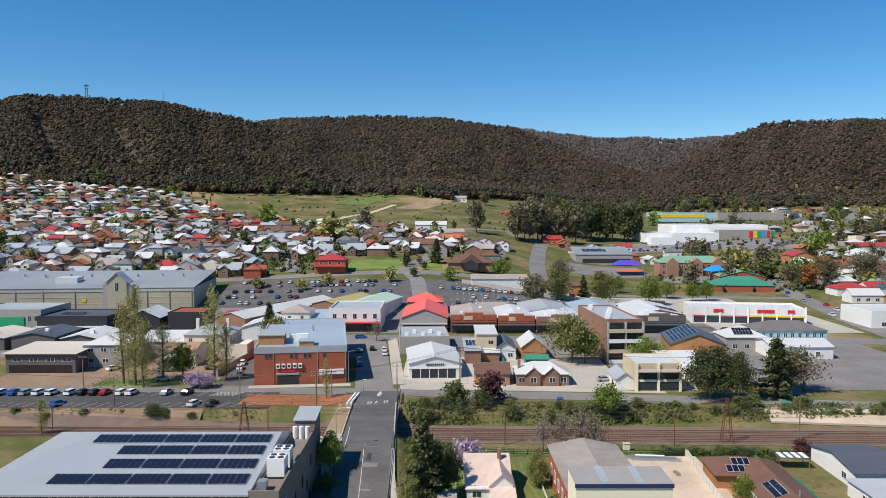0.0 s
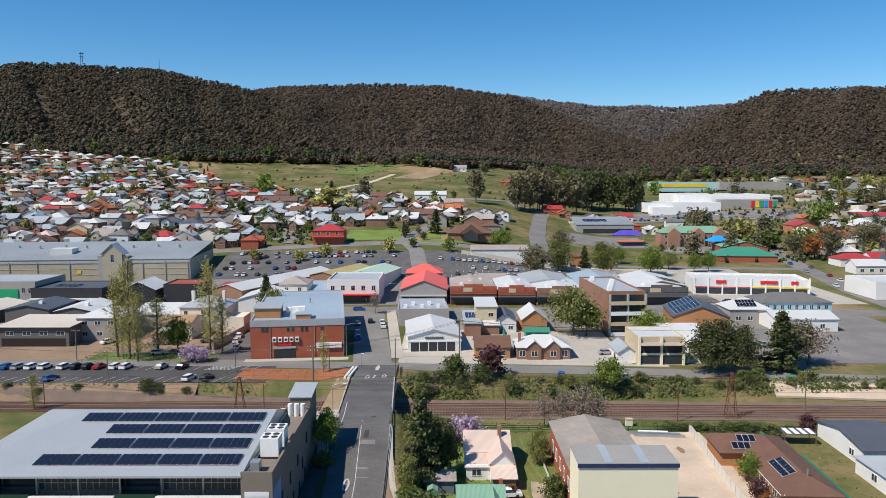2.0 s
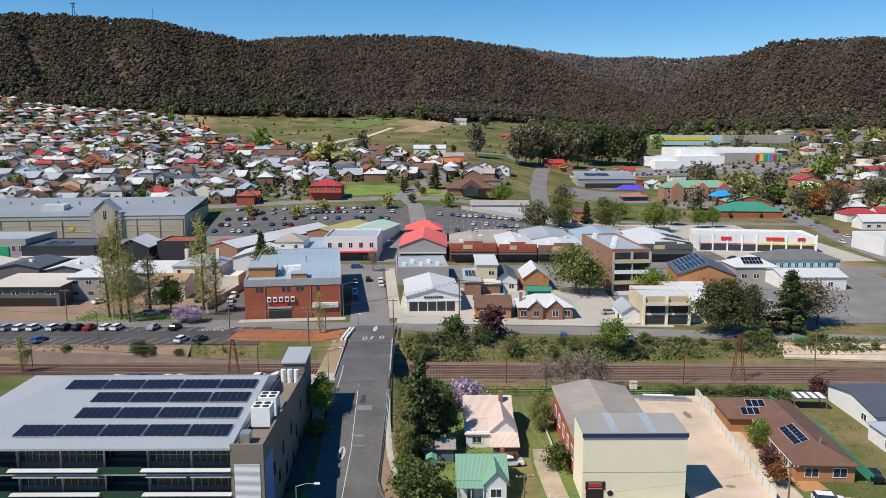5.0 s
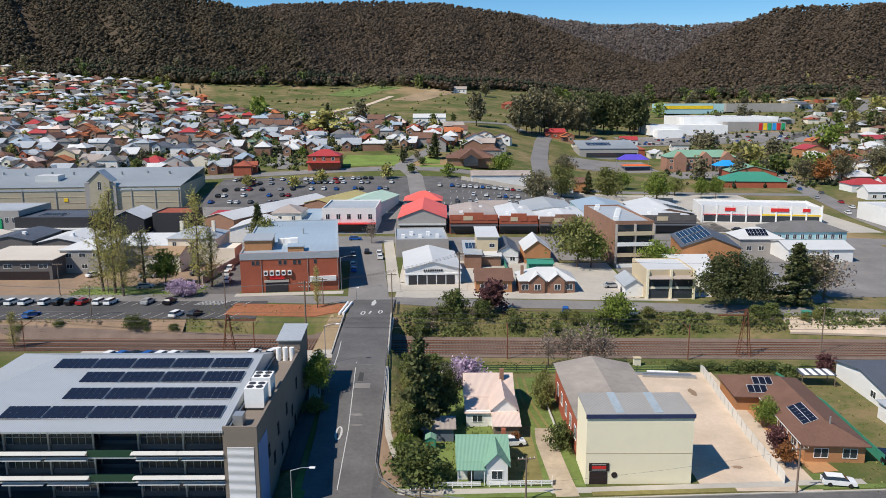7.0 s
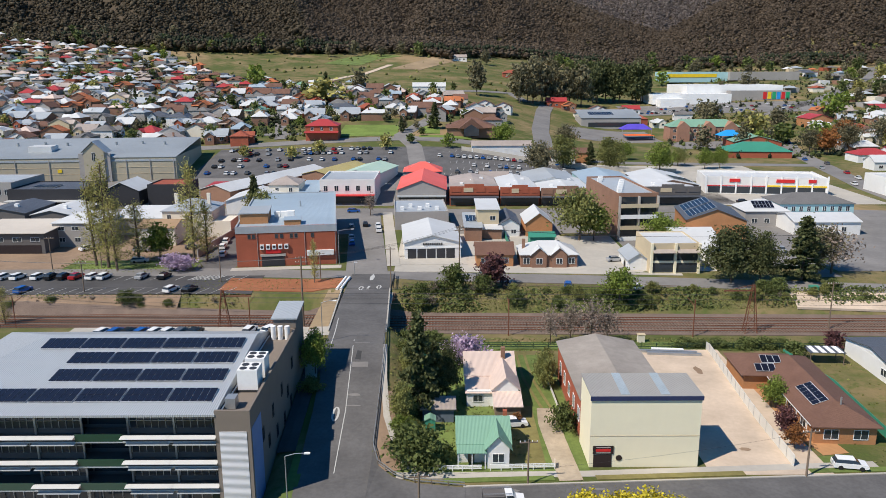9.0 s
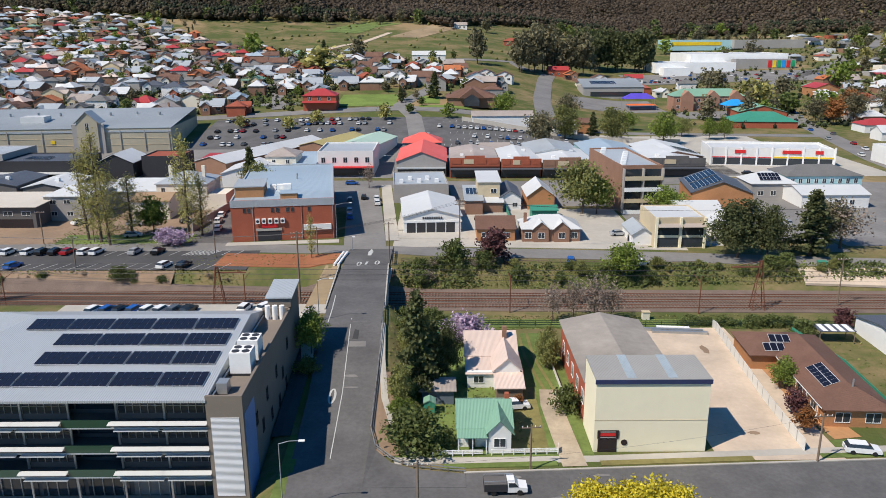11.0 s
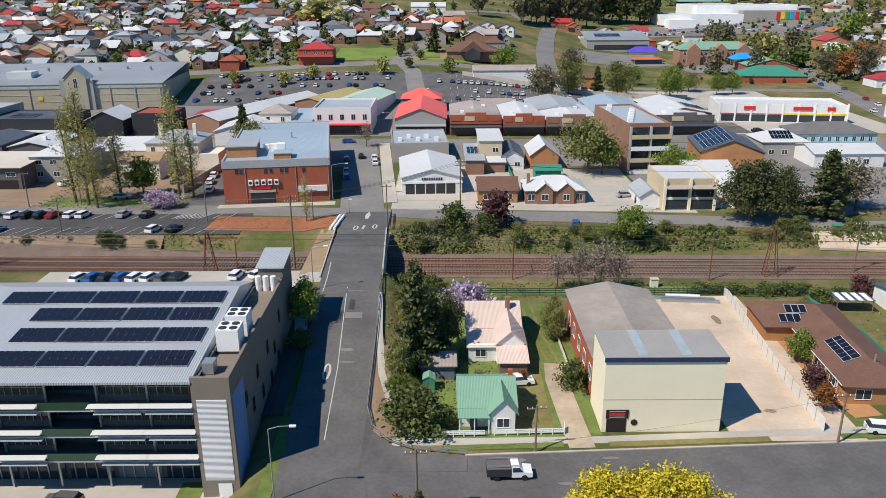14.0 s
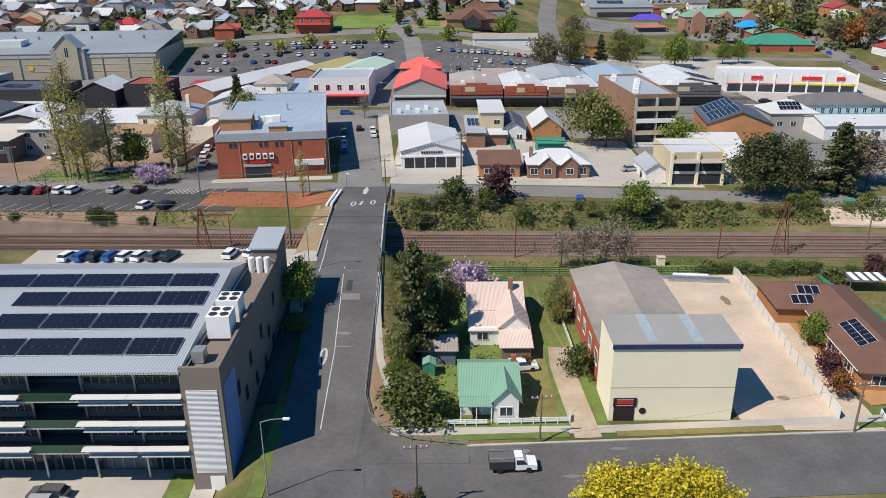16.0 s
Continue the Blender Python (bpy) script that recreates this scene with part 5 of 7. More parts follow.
part("flue", Geo().beam((0.5, 3.5, 4), (0.5, 3.5, 5.8), 0.14), M["steel"], b)
b = building("dark_roof_bungalow", "white bungalow with dark metal roof and solar panels", 82, 139, 11, 17, 3.2, "board_white", "roof_dark", "gable_x", 1.4, z=0.2, category="house")
solar(b, -4.6, 2.2, 3.45, 4, 2, slope=(0, 0.16))
window(b, 4, 1, 1.6, 1.2, -5.5, "left")
b = building("grey_roof_bungalow", "white bungalow with a pale grey roof", 80, 122, 12, 15, 3.2, "board_white", "roof_grey", "hip", 2.0, z=0.0, category="house")
window(b, 4, 1, 1.6, 1.2, -6, "left")
window(b, 9, 1, 1.6, 1.2, -6, "left")
b = thing("carport", 70.5, 152, 0.1, -3, "carport with striped clear roof sheets", "carport")
part("roof", Geo().box(-3.2, 3.2, -1.8, 1.8, 2.5, 2.62), M["roof_dark"], b)
for i in range(4):
    part("clear_sheet", Geo().box(-2.6 + 1.5 * i, -1.7 + 1.5 * i, -1.75, 1.75, 2.624, 2.65), M["paint_white"], b, "pale clear roof sheet")
for xx in (-3, 3):
    for yy in (-1.6, 1.6):
        part("post", Geo().box(xx - 0.06, xx + 0.06, yy - 0.06, yy + 0.06, -0.3, 2.5), M["timber"], b)
for k, (px, py, ln) in enumerate(((43, 156.5, 11), (44, 155.4, 10), (43.5, 158, 6))):
    solid("steel_beam", Geo().box(-ln / 2, ln / 2, -0.35, 0.35, 0, 0.5), M["steel"] if k < 2 else M["paint_white"], "long steel beam lying on the ground", "steel beam", at=pose(px, py, gz(px, py) + 0.02, 0, 0, -6))

# ---- the block west of the brick store ----
b = building("tan_roof_shop", "dark brick shop under a wide tan flat roof", -121, 227, 21, 18, 6.0, "render_dark", "roof_tan", "skillion", 0.5, z=3.1, over=0.8, category="shop")
part("shopfront", Geo().box(-9.5, 9.5, -0.06, 0, 0.2, 2.6), M["black_sign"], b)
front_windows(b, [-7, -2, 3, 8], 3.6, 2.4, 1.1)
b = building("grey_house", "grey rendered two-storey house with a pale metal roof", -105.5, 235, 13, 16, 7.2, "render_grey", "roof_pale", "hip", 2.2, z=3.2, category="house")
front_windows(b, [-4, 0, 4], 5.0, 1.8, 1.1)
front_windows(b, [-4, 0.5], 1.6, 1.6, 1.2)
b = building("long_pale_shed", "long building with a pale metal roof", -92, 250, 16, 20, 5.4, "render_grey", "roof_pale", "gable_x", 2.2, z=3.3, category="building")
b = building("white_house", "white house with a brown metal roof", -82.5, 236, 10.5, 11, 5.4, "cream_white", "roof_brown", "gable_x", 1.4, z=3.2, category="house")
front_windows(b, [-2.2, 0.4, 3.2], 3.8, 0.9, 0.9)
front_windows(b, [3.0], 1.2, 1.2, 1.0)
part("garage_door", Geo().box(-4.6, -1.2, -0.06, 0, 0, 2.4), M["dark_steel"], b)
b = building("cream_villa", "cream two-storey villa with a grey hipped roof", -77, 247, 15, 14, 8.2, "cream_white", "roof_grey", "hip", 2.8, z=3.3, category="house")
front_windows(b, [-5.5, 0, 5.5], 5.2, 1.1, 1.8)
for xx in (-5, 5):
    part("chimney", Geo().box(xx - 0.5, xx + 0.5, 6, 7, 8, 12.6), M["cream_white"], b)
part("balcony_wall", Geo().box(7.5, 13, 0, 9, -0.5, 5.0), M["cream_white"], b)
solid("boundary_wall", Geo().box(-0.2, 0.2, 0, 44, -1, 2.4), M["render_grey"], "long rendered boundary wall", "wall", at=pose(-66.5, 222, 3.1, 0, 0, -6))
b = building("black_terrace", "black painted shops with solar panels on the roof", -143, 292, 27, 22, 7.0, "render_black", "roof_dark", z=3.7, category="shop")
part("awning", Geo().box(-13.4, 13.4, -3.4, 0, 3.4, 3.7), M["roof_pale"], b)
solar(b, -8, 6, 7.3, 8, 4)
b = building("dark_gabled_shop", "dark shop with a pale gabled roof and panels", -118, 298, 13, 16, 6.0, "render_black", "roof_pale", "gable", 3.0, z=3.7, category="shop")
solar(b, -4.5, 3, 7.3, 3, 4, slope=(0.46, 0))
b = building("dark_shop", "black rendered flat-roofed shop", -102, 300, 14, 16, 7.4, "render_black", "tile_red", z=3.7, category="shop")
b = building("arcade", "long low arcade with a pale ribbed roof", -84, 300, 14, 66, 5.0, "brick_brown", "roof_pale", "gable", 2.0, z=4.4, turn=-24, category="arcade")
b = building("corner_shop", "pale shop with white gabled roof and coloured star", -66, 282, 18, 18, 4.8, "board_white", "roof_pale", "gable", 2.6, z=3.6, category="shop")
for k in range(5):
    a = radians(90 + 72 * k)
    part("star_ray", Geo().beam((3.5, -0.2, 5.2), (3.5 + 1.5 * math.cos(a), -0.2, 5.2 + 1.5 * math.sin(a)), 0.32, 4, 0.1), M[("sign_red", "cyan", "sign_yellow", "sign_green", "purple")[k]], b, "coloured star ray")
b = building("old_shop", "white two-storey shop with a rusty hipped roof", -58, 298, 11, 13, 8.0, "cream_white", "roof_rust", "hip", 2.4, z=3.7, category="shop")
front_windows(b, [-2.5, 2.5], 5.4, 1.2, 1.4)
b = building("blue_roof_shed", "shop with a blue-grey skillion roof", -49.5, 296, 8, 26, 5.2, "brick_brown", "roof_blue", "skillion", 1.0, z=3.7, category="shop")
b = building("yellow_roof_store", "brick store with a mustard metal roof", -52, 334, 13, 36, 5.4, "brick_brown", "roof_yellow", "gable", 1.6, z=5.0, turn=-20, category="store")
b = building("green_roof_store", "pale store with a light green metal roof", -35, 330, 16, 32, 5.6, "board_white", "roof_mint", "gable", 2.0, z=5.2, turn=-14, category="store")
front_windows(b, [-4, 0, 4], 1.2, 1.8, 1.6)
b = building("grey_block", "grey rendered corner block with a green hoarding", -171, 296, 28, 24, 9, "render_grey", "roof_grey", z=3.7, category="building")
part("hoarding", Geo().box(-6, 7.5, -0.3, 0, 1.2, 6.6), M["sign_green"], b, "plain green hoarding")
front_windows(b, [9.4, 12], 5.0, 1.3, 2.0)
b = building("red_shed", "low shop with a red roof", -86, 308, 12, 20, 4.0, "brick_red", "roof_red", "skillion", 0.6, z=4.0, category="shop")
for px, w_, roofm, hh in ((-160, 16, "roof_tan", 4.4), (-142, 15, "roof_dark", 4.8), (-126, 13, "roof_pale", 4.2)):
    b = building("back_shop", "low shop building with a metal roof", px, 262, w_, 20, hh, "render_dark", roofm, "gable", 1.4, z=3.4, category="shop")
    vent(b, 2, 6, hh + 1.0, 1.2)

# ---- beyond the main street ----
for x0, yy, w, d, hh, wall, roofm, rf, text in (
    (44, 318, 20, 30, 5, "board_white", "roof_grey", "gable", "workshop with a grey metal roof"),
    (66, 312, 20, 34, 5.4, "board_blue", "roof_blue", "gable", "pale blue workshop with a long metal roof"),
    (88, 308, 20, 34, 5.4, "brick_brown", "roof_pale", "gable", "brick shop with a pale gabled roof"),
    (22, 334, 12, 14, 3.5, "brick_orange", "roof_rust", "gable_x", "low brick outbuilding with rusty roof"),
    (30, 402, 30, 9, 4.2, "board_white", "roof_rust", "gable_x", "long white shed with a rusty roof"),
    (62, 404, 26, 9, 4.0, "brick_orange", "tile_brown", "gable_x", "long brown brick building"),
    (60, 394, 11, 7, 4.0, "board_white", "roof_pale", "skillion", "small white shed beside a wall"),
):
    b = building("workshop", text, x0, yy, w, d, hh, wall, roofm, rf, 2.0, category="workshop")
    if x0 == 88:
        solar(b, 1.5, 4, 7.4, 7, 6, slope=(-0.2, 0))
b = building("church_hall", "brown brick hall with broad brown tiled gables", 16, 436, 26, 24, 4.2, "brick_brown", "tile_brown", "hip", 5.2, category="hall", over=0.8)
part("gable_roof", Geo().prism([(-7, 4.0), (7, 4.0), (0, 9.2)], -3, 8), M["tile_brown"], b)
part("glazed_gable", Geo().prism([(-4, 0), (4, 0), (4, 3.6), (0, 6.2), (-4, 3.6)], -3.2, -3.0), M["glass"], b)
b = building("red_roof_hotel", "brick two-storey house with a bright red roof and verandah", -63, 424, 17, 13, 7.0, "brick_red", "roof_red", "hip", 3.2, category="house")
part("verandah", Geo().slab([(-9, -3, 3.6), (9, -3, 3.6), (9, 0, 4.2), (-9, 0, 4.2)], 0.12), M["roof_red"], b)
front_windows(b, [-5, 0, 5], 4.6, 1.4, 1.6)
b = building("school", "brick school with a green metal roof", 166, 505, 44, 14, 8.6, "brick_pink", "roof_green", "hip", 4.2, category="school")
front_windows(b, [-19 + 4.2 * i for i in range(10)], 1.2, 1.8, 1.8)
front_windows(b, [-19 + 4.2 * i for i in range(10)], 5.2, 1.8, 1.8)
for xx in (-14, 2, 16):
    part("gable", Geo().prism([(xx - 4, -0.5), (xx + 4, -0.5), (xx + 4, 8.6), (xx, 12), (xx - 4, 8.6)], -2, 6), M["brick_pink"], b)
b = building("jade_roof_hall", "brick hall with a jade green metal roof", 171, 430, 33, 20, 3.2, "brick_red", "roof_jade", "hip", 4.4, turn=-6, category="hall")
b = building("jade_roof_hall", "hall with a green gabled metal roof", 180, 456, 26, 26, 4.6, "brick_red", "roof_green", "gable", 3.4, turn=-6, category="hall")
for (px, py, w_, m_, text) in ((127, 520, 20, "purple", "purple shade canopy on posts"), (172, 474, 14, "cyan", "bright blue shade sail on posts"), (127, 511, 18, "sign_orange", "orange shade canopy on posts")):
    c = thing("shade_canopy", px, py, gz(px, py), 0, text, "canopy")
    g = Geo()
    hip_roof(g, w_, 10, 6.5 if m_ != "sign_orange" else 3.4, 3.2 if m_ != "sign_orange" else 0.6, 0, 0.1)
    part("canopy", g, M[m_], c)
    for xx in (-w_ / 2, w_ / 2):
        for yy in (0, 10):
            part("post", Geo().beam((xx * 0.95, yy * 0.95 + 0.2, -0.5), (xx * 0.95, yy * 0.95 + 0.2, 6.6 if m_ != "sign_orange" else 3.4), 0.1), M["steel"], c)
b = building("solar_roof_hall", "long hall with grey roof and a block of panels", 119, 562, 42, 26, 6.5, "render_grey", "mall_roof", "skillion", 4.6, category="hall")
part("shopfront", Geo().box(-16, 20, -0.1, 0, 0.3, 3.5), M["glass"], b)
solar(b, -14, 9, 8.3, 16, 5, slope=(0, 0.17))
for px, py, w_, d_, h_, wall, text in ((216, 690, 68, 40, 7, "paint_white", "large white shopping centre with flat roof"), (262, 716, 86, 62, 9, "paint_white", "large white shopping centre with flat roof"), (280, 702, 52, 12, 7, "render_grey", "shopping centre front with coloured panels"), (276, 862, 66, 50, 9, "board_blue", "blue and yellow hardware warehouse"), (345, 855, 74, 40, 7, "render_grey", "long grey warehouse with flat roof"), (196, 676, 22, 14, 6, "paint_white", "white shop hall beside car park")):
    b = building("shopping_centre", text, px, py, w_, d_, h_, wall, "roof_pale", category="shopping centre")
    if "coloured" in text:
        for i, m_ in enumerate(("sign_red", "sign_yellow", "sign_green", "cyan", "sign_red", "sign_green")):
            part("colour_panel", Geo().box(2 + 4.0 * i, 5 + 4.0 * i, -0.3, 0, 0.5, 6.5), M[m_], b)
    if "hardware" in text:
        part("yellow_band", Geo().box(-33, 20, -0.3, 0, 4.0, 7.5), M["sign_yellow"], b)
patch("car_park", 150, 330, 630, 690, M["asphalt_old"], "large asphalt car park", "car park", 0.12)
strip("road", [(168, 250), (176, 330), (196, 430), (214, 520), (238, 600), (330, 700), (470, 880), (660, 1180)], 10, M["asphalt_old"], "grey asphalt road out of town", "road", 0.12, 8.0)
strip("road", [(-9, 350), (-14, 410), (-22, 436), (-6, 490), (10, 560)], 8, M["asphalt_old"], "grey asphalt street", "road", 0.12, 6.0)
strip("road", [(54, 412), (62, 504), (76, 600), (84, 640)], 11, M["asphalt_old"], "grey asphalt street", "road", 0.12, 8.0)
strip("road", [(-250, 404), (-110, 416), (-20, 428), (60, 416), (190, 400)], 9, M["asphalt_old"], "grey asphalt street behind the car park", "road", 0.14, 6.0)
patch("grass", -56, -24, 434, 468, M["lawn_fresh"], "mown green triangle of lawn", "lawn", 0.1)
patch("grass", -12, 16, 429, 436, M["lawn_fresh"], "mown green verge", "lawn", 0.16)
patch("grass", -11, -1, 440, 462, M["lawn_fresh"], "mown green lawn beside the hall", "lawn", 0.1)

# ---- ground near the camera ----
strip("dirt", [(-52, 196.5), (-38, 195.5), (-23, 194.5)], 9.5, M["dirt_red"], "bare red earth bank", "earth", 0.1, 2.0)
strip("pavement", [(-10.2, 150), (-9.4, 138), (-8.2, 126.6), (-6.4, 119.5), (-4.7, 115), (-1.8, 112.4)], 1.0, M["concrete"], "narrow concrete footpath along the bank", "footpath", 0.14, 1.5)
patch("grass", -98, -64, 206.8, 219, M["grass"], "green lawn under the poplars", "lawn", 0.06)
strip("dirt", [(-7.4, 113.5), (-8.4, 122), (-9.0, 134)], 4.0, M["dirt"], "bare brown earth bank", "earth", 0.1, 1.5)
strip("dirt", [(-130, 187), (-60, 186)], 5.0, M["dirt"], "dry earth beside the tracks", "earth", 0.06, 4.0)
strip("dirt", [(80, 186), (150, 182)], 6.0, M["gravel"], "pale sandy track", "earth", 0.06, 4.0)
strip("yard", [(56, 118), (52.5, 140)], 4.0, M["dirt_orange"], "orange gravel yard", "yard", 0.05, 3.0)
strip("grass", [(-4, 163), (62, 162.2)], 7, M["grass"], "green grass strip beside the railway", "lawn", 0.05, 3.0)
patch("grass", 9.6, 14.6, 114.6, 134, M["lawn_dry"], "mown front lawn with dry patches", "lawn", 0.045)
patch("grass", 49.5, 56, 113.6, 117.5, M["grass"], "green verge before the bungalow", "lawn", 0.05)
patch("pavement", -23.2, -20.6, 118, 143, M["asphalt_dark"], "paved strip beside the office", "footpath", 0.05)
patch("grass", -20.5, -18.8, 101, 118, M["grass"], "narrow grass verge", "lawn", 0.08)
patch("pavement", 66, 110, 210, 228, M["asphalt_old"], "asphalt yard", "yard", 0.05)
patch("pavement", 100, 150, 205, 240, M["asphalt_old"], "asphalt parking area", "car park", 0.06)
strip("road", [(-18, 145), (-26, 147), (-36, 152)], 10, M["asphalt"], "asphalt side entry to the parking yard", "road", 0.09, 2.0)
strip("pavement", [(-54, 209.2), (-26, 212.0)], 3.0, M["concrete"], "concrete footpath before the brick store", "footpath", 0.1)
strip("pavement", [(-10.5, 217), (7, 216.5)], 6.5, M["concrete"], "concrete apron before the warehouse", "forecourt", 0.11)
strip("grass", [(0.5, 111.3), (15.2, 111.9)], 1.1, M["grass"], "green verge before the cottage", "lawn", 0.12, 2.0)
strip("grass", [(20.8, 111.9), (41, 112.9)], 1.1, M["lawn_dry"], "dry grass verge before the cream block", "lawn", 0.12, 2.0)
strip("grass", [(50, 113.4), (75, 114.4)], 1.1, M["grass"], "green verge beside the street", "lawn", 0.12, 2.0)
strip("kerb", [(3, 109.75), (60, 112.6), (110, 115)], 0.3, M["concrete"], "raised concrete kerb", "kerb", 0.2)
strip("dirt", [(-101, 712), (-88, 747), (-75, 767), (-66, 805), (-54, 851)], 6, M["gravel"], "pale dirt track across the field", "track", 0.2, 6.0)
strip("dirt", [(-37, 811), (-21, 849), (-4, 893), (12, 947)], 34, M["dirt_tan"], "bare tan earth on the field", "earth", 0.15, 8.0)
strip("grass", [(-106, 849), (-89, 917), (-60, 953)], 40, M["grass"], "green swathe on the field", "lawn", 0.12, 8.0)
strip("road", [(-22, 621), (8, 652), (36, 670), (58, 683), (68, 644)], 9, M["asphalt_old"], "grey asphalt road beside the field", "road", 0.15, 8.0)
strip("pavement", [(-10, 208), (60, 203)], 2.0, M["concrete"], "concrete footpath", "footpath", 0.1)
strip("pavement", [(-12.4, 212), (-19.0, 284)], 3.4, M["concrete"], "concrete footpath", "footpath", 0.12)
strip("pavement", [(-26, 168), (-23.4, 150), (-21.5, 138)], 2.0, M["concrete"], "concrete footpath", "footpath", 0.1)
strip("lane", [(96, 200), (94, 226), (92, 285)], 5, M["asphalt_old"], "narrow lane", "lane", 0.07)

for x0, x1, y0, y1, m_, text in ((-12, 70, 206, 223, "concrete", "pale paved yards between cottages"), (-130, -66, 207, 250, "dirt", "worn earth and gravel yard"), (-66, -53.5, 206, 284, "asphalt", "asphalt lane beside the brick store"), (-200, -25, 250, 282, "asphalt_old", "paved yards behind shops"), (-12, 36, 222, 262, "concrete", "paved back yards"), (3, 52, 250, 280, "asphalt_old", "paved yards behind shops"), (52, 150, 228, 282, "asphalt_old", "paved yards behind shops"), (-220, -18, 297, 356, "asphalt_old", "paved yards between shops"), (-18, 110, 298, 352, "asphalt_old", "paved yards between shops"), (95, 165, 296, 345, "concrete", "pale forecourt of the supermarket"), (62, 150, 352, 402, "concrete", "pale paved strip")):
    patch("pavement", x0, x1, y0, y1, M[m_], text, "pavement", 0.02 if x0 == -12 else 0.035)
patch("car_park", 86, 140, 500, 552, M["asphalt_old"], "asphalt yard before the hall", "car park", 0.1)
patch("car_park", 140, 205, 468, 500, M["asphalt_old"], "school yard of grey asphalt", "school yard", 0.1)
patch("grass", -31.2, -28.3, 101, 109.4, M["grass"], "small lawn square in the forecourt", "lawn", 0.14)
# repairs and dust on the near streets
wr = np.random.default_rng(8)
for k in (0, 3, 6, 9, 12, 15):
    cx, cy = (wr.uniform(-14, 58), 0) if k < 12 else (0, 0)
    cy = 104.3 + 0.049 * cx + wr.uniform(-4, 4)
    if k >= 12:
        cy = wr.uniform(114, 150)
        cx = -14.6 - 0.03 * (cy - 114) + wr.uniform(-3, 3)
    rx, ry = wr.uniform(0.4, 1.3), wr.uniform(0.2, 0.5)
    n = 11
    pts = [(cx + rx * math.cos(6.2832 * i / n) * wr.uniform(0.7, 1.2), cy + ry * math.sin(6.2832 * i / n) * wr.uniform(0.7, 1.2)) for i in range(n)]
    h = (lambda x, y: float(road_z(y)) + 0.115) if k >= 12 else (lambda x, y: gz(x, y) + 0.115)
    solid("road_repair", Geo().slab([(x, y, h(x, y)) for x, y in pts], 0.02), M["asphalt_old"], "worn repair patch in the asphalt", "road repair", "road repairs", "structure")
for outline, m_, text in (
    ([(-15.2, 141.5), (-12.4, 141.5), (-12.9, 150.5), (-15.6, 150.5)], "asphalt_old", "pale resurfaced patch of the road"),
    ([(-14.9, 144.2), (-13.9, 144.0), (-14.0, 147.2), (-14.8, 147.4)], "tar", "dark cracked patch of the road"),
):
    solid("road_repair", Geo().slab([(x, y, float(road_z(y)) + 0.112) for x, y in outline], 0.02), M[m_], text, "road repair", "road repairs", "structure")
for cx, cy, rx, ry in ((38.8, 128.5, 1.3, 0.9), (43.6, 119.5, 0.8, 0.5), (46.2, 148.0, 0.7, 1.8), (41.0, 138.0, 0.9, 0.6)):
    pts = [(cx + rx * math.cos(6.2832 * i / 13) * wr.uniform(0.7, 1.15), cy + ry * math.sin(6.2832 * i / 13) * wr.uniform(0.7, 1.15)) for i in range(13)]
    solid("oil_stain", Geo().slab([(x, y, gz(x, y) + 0.1) for x, y in pts], 0.02), M["dirt"], "dark stain in the gravel yard", "stain", kind="structure")
# the rounded corner of the two streets
corner = [(-9.6, 106.5), (3.2, 106.5), (3.2, 109.5), (-3.4, 110.7), (-6.4, 112.2), (-8.5, 114.6), (-9.5, 118.5)]
top = [(x, y, float(road_z(y)) + 0.13) for x, y in corner]
g = Geo()
for i in range(1, len(top) - 1):
    g.slab([top[0], top[i], top[i + 1]], 0.5)
solid("road_corner", g, M["asphalt"], "rounded asphalt corner of the street", "road", kind="structure")
# ---- houses on the slopes ----
ROOFS = ["roof_pale", "roof_grey", "tile_brown", "roof_grey", "tile_grey", "roof_pale", "roof_rust", "roof_grey", "tile_red", "roof_dark", "roof_grey", "tile_brown", "roof_pale", "roof_pink", "tile_orange", "roof_rust", "tile_grey", "roof_red", "roof_grey", "tile_brown", "roof_blue", "roof_pale", "roof_green"]
WALLS = ["brick_brown", "board_white", "render_grey", "brick_brown", "render_tan", "brick_red", "render_grey", "cream_white", "brick_brown"]
WORDS = {"roof_pale": "pale metal", "roof_grey": "grey metal", "tile_brown": "brown tiled", "tile_red": "red tiled", "roof_rust": "rusty metal", "tile_orange": "orange tiled", "roof_red": "red metal", "roof_dark": "dark metal", "tile_grey": "grey tiled", "roof_green": "green metal", "roof_pink": "faded pink", "roof_blue": "blue-grey metal"}
WALL_WORDS = {"board_white": "white weatherboard", "brick_orange": "orange brick", "cream_white": "cream rendered", "brick_brown": "brown brick", "render_tan": "tan rendered", "brick_red": "red brick", "render_grey": "grey rendered"}
hr = np.random.default_rng(31)


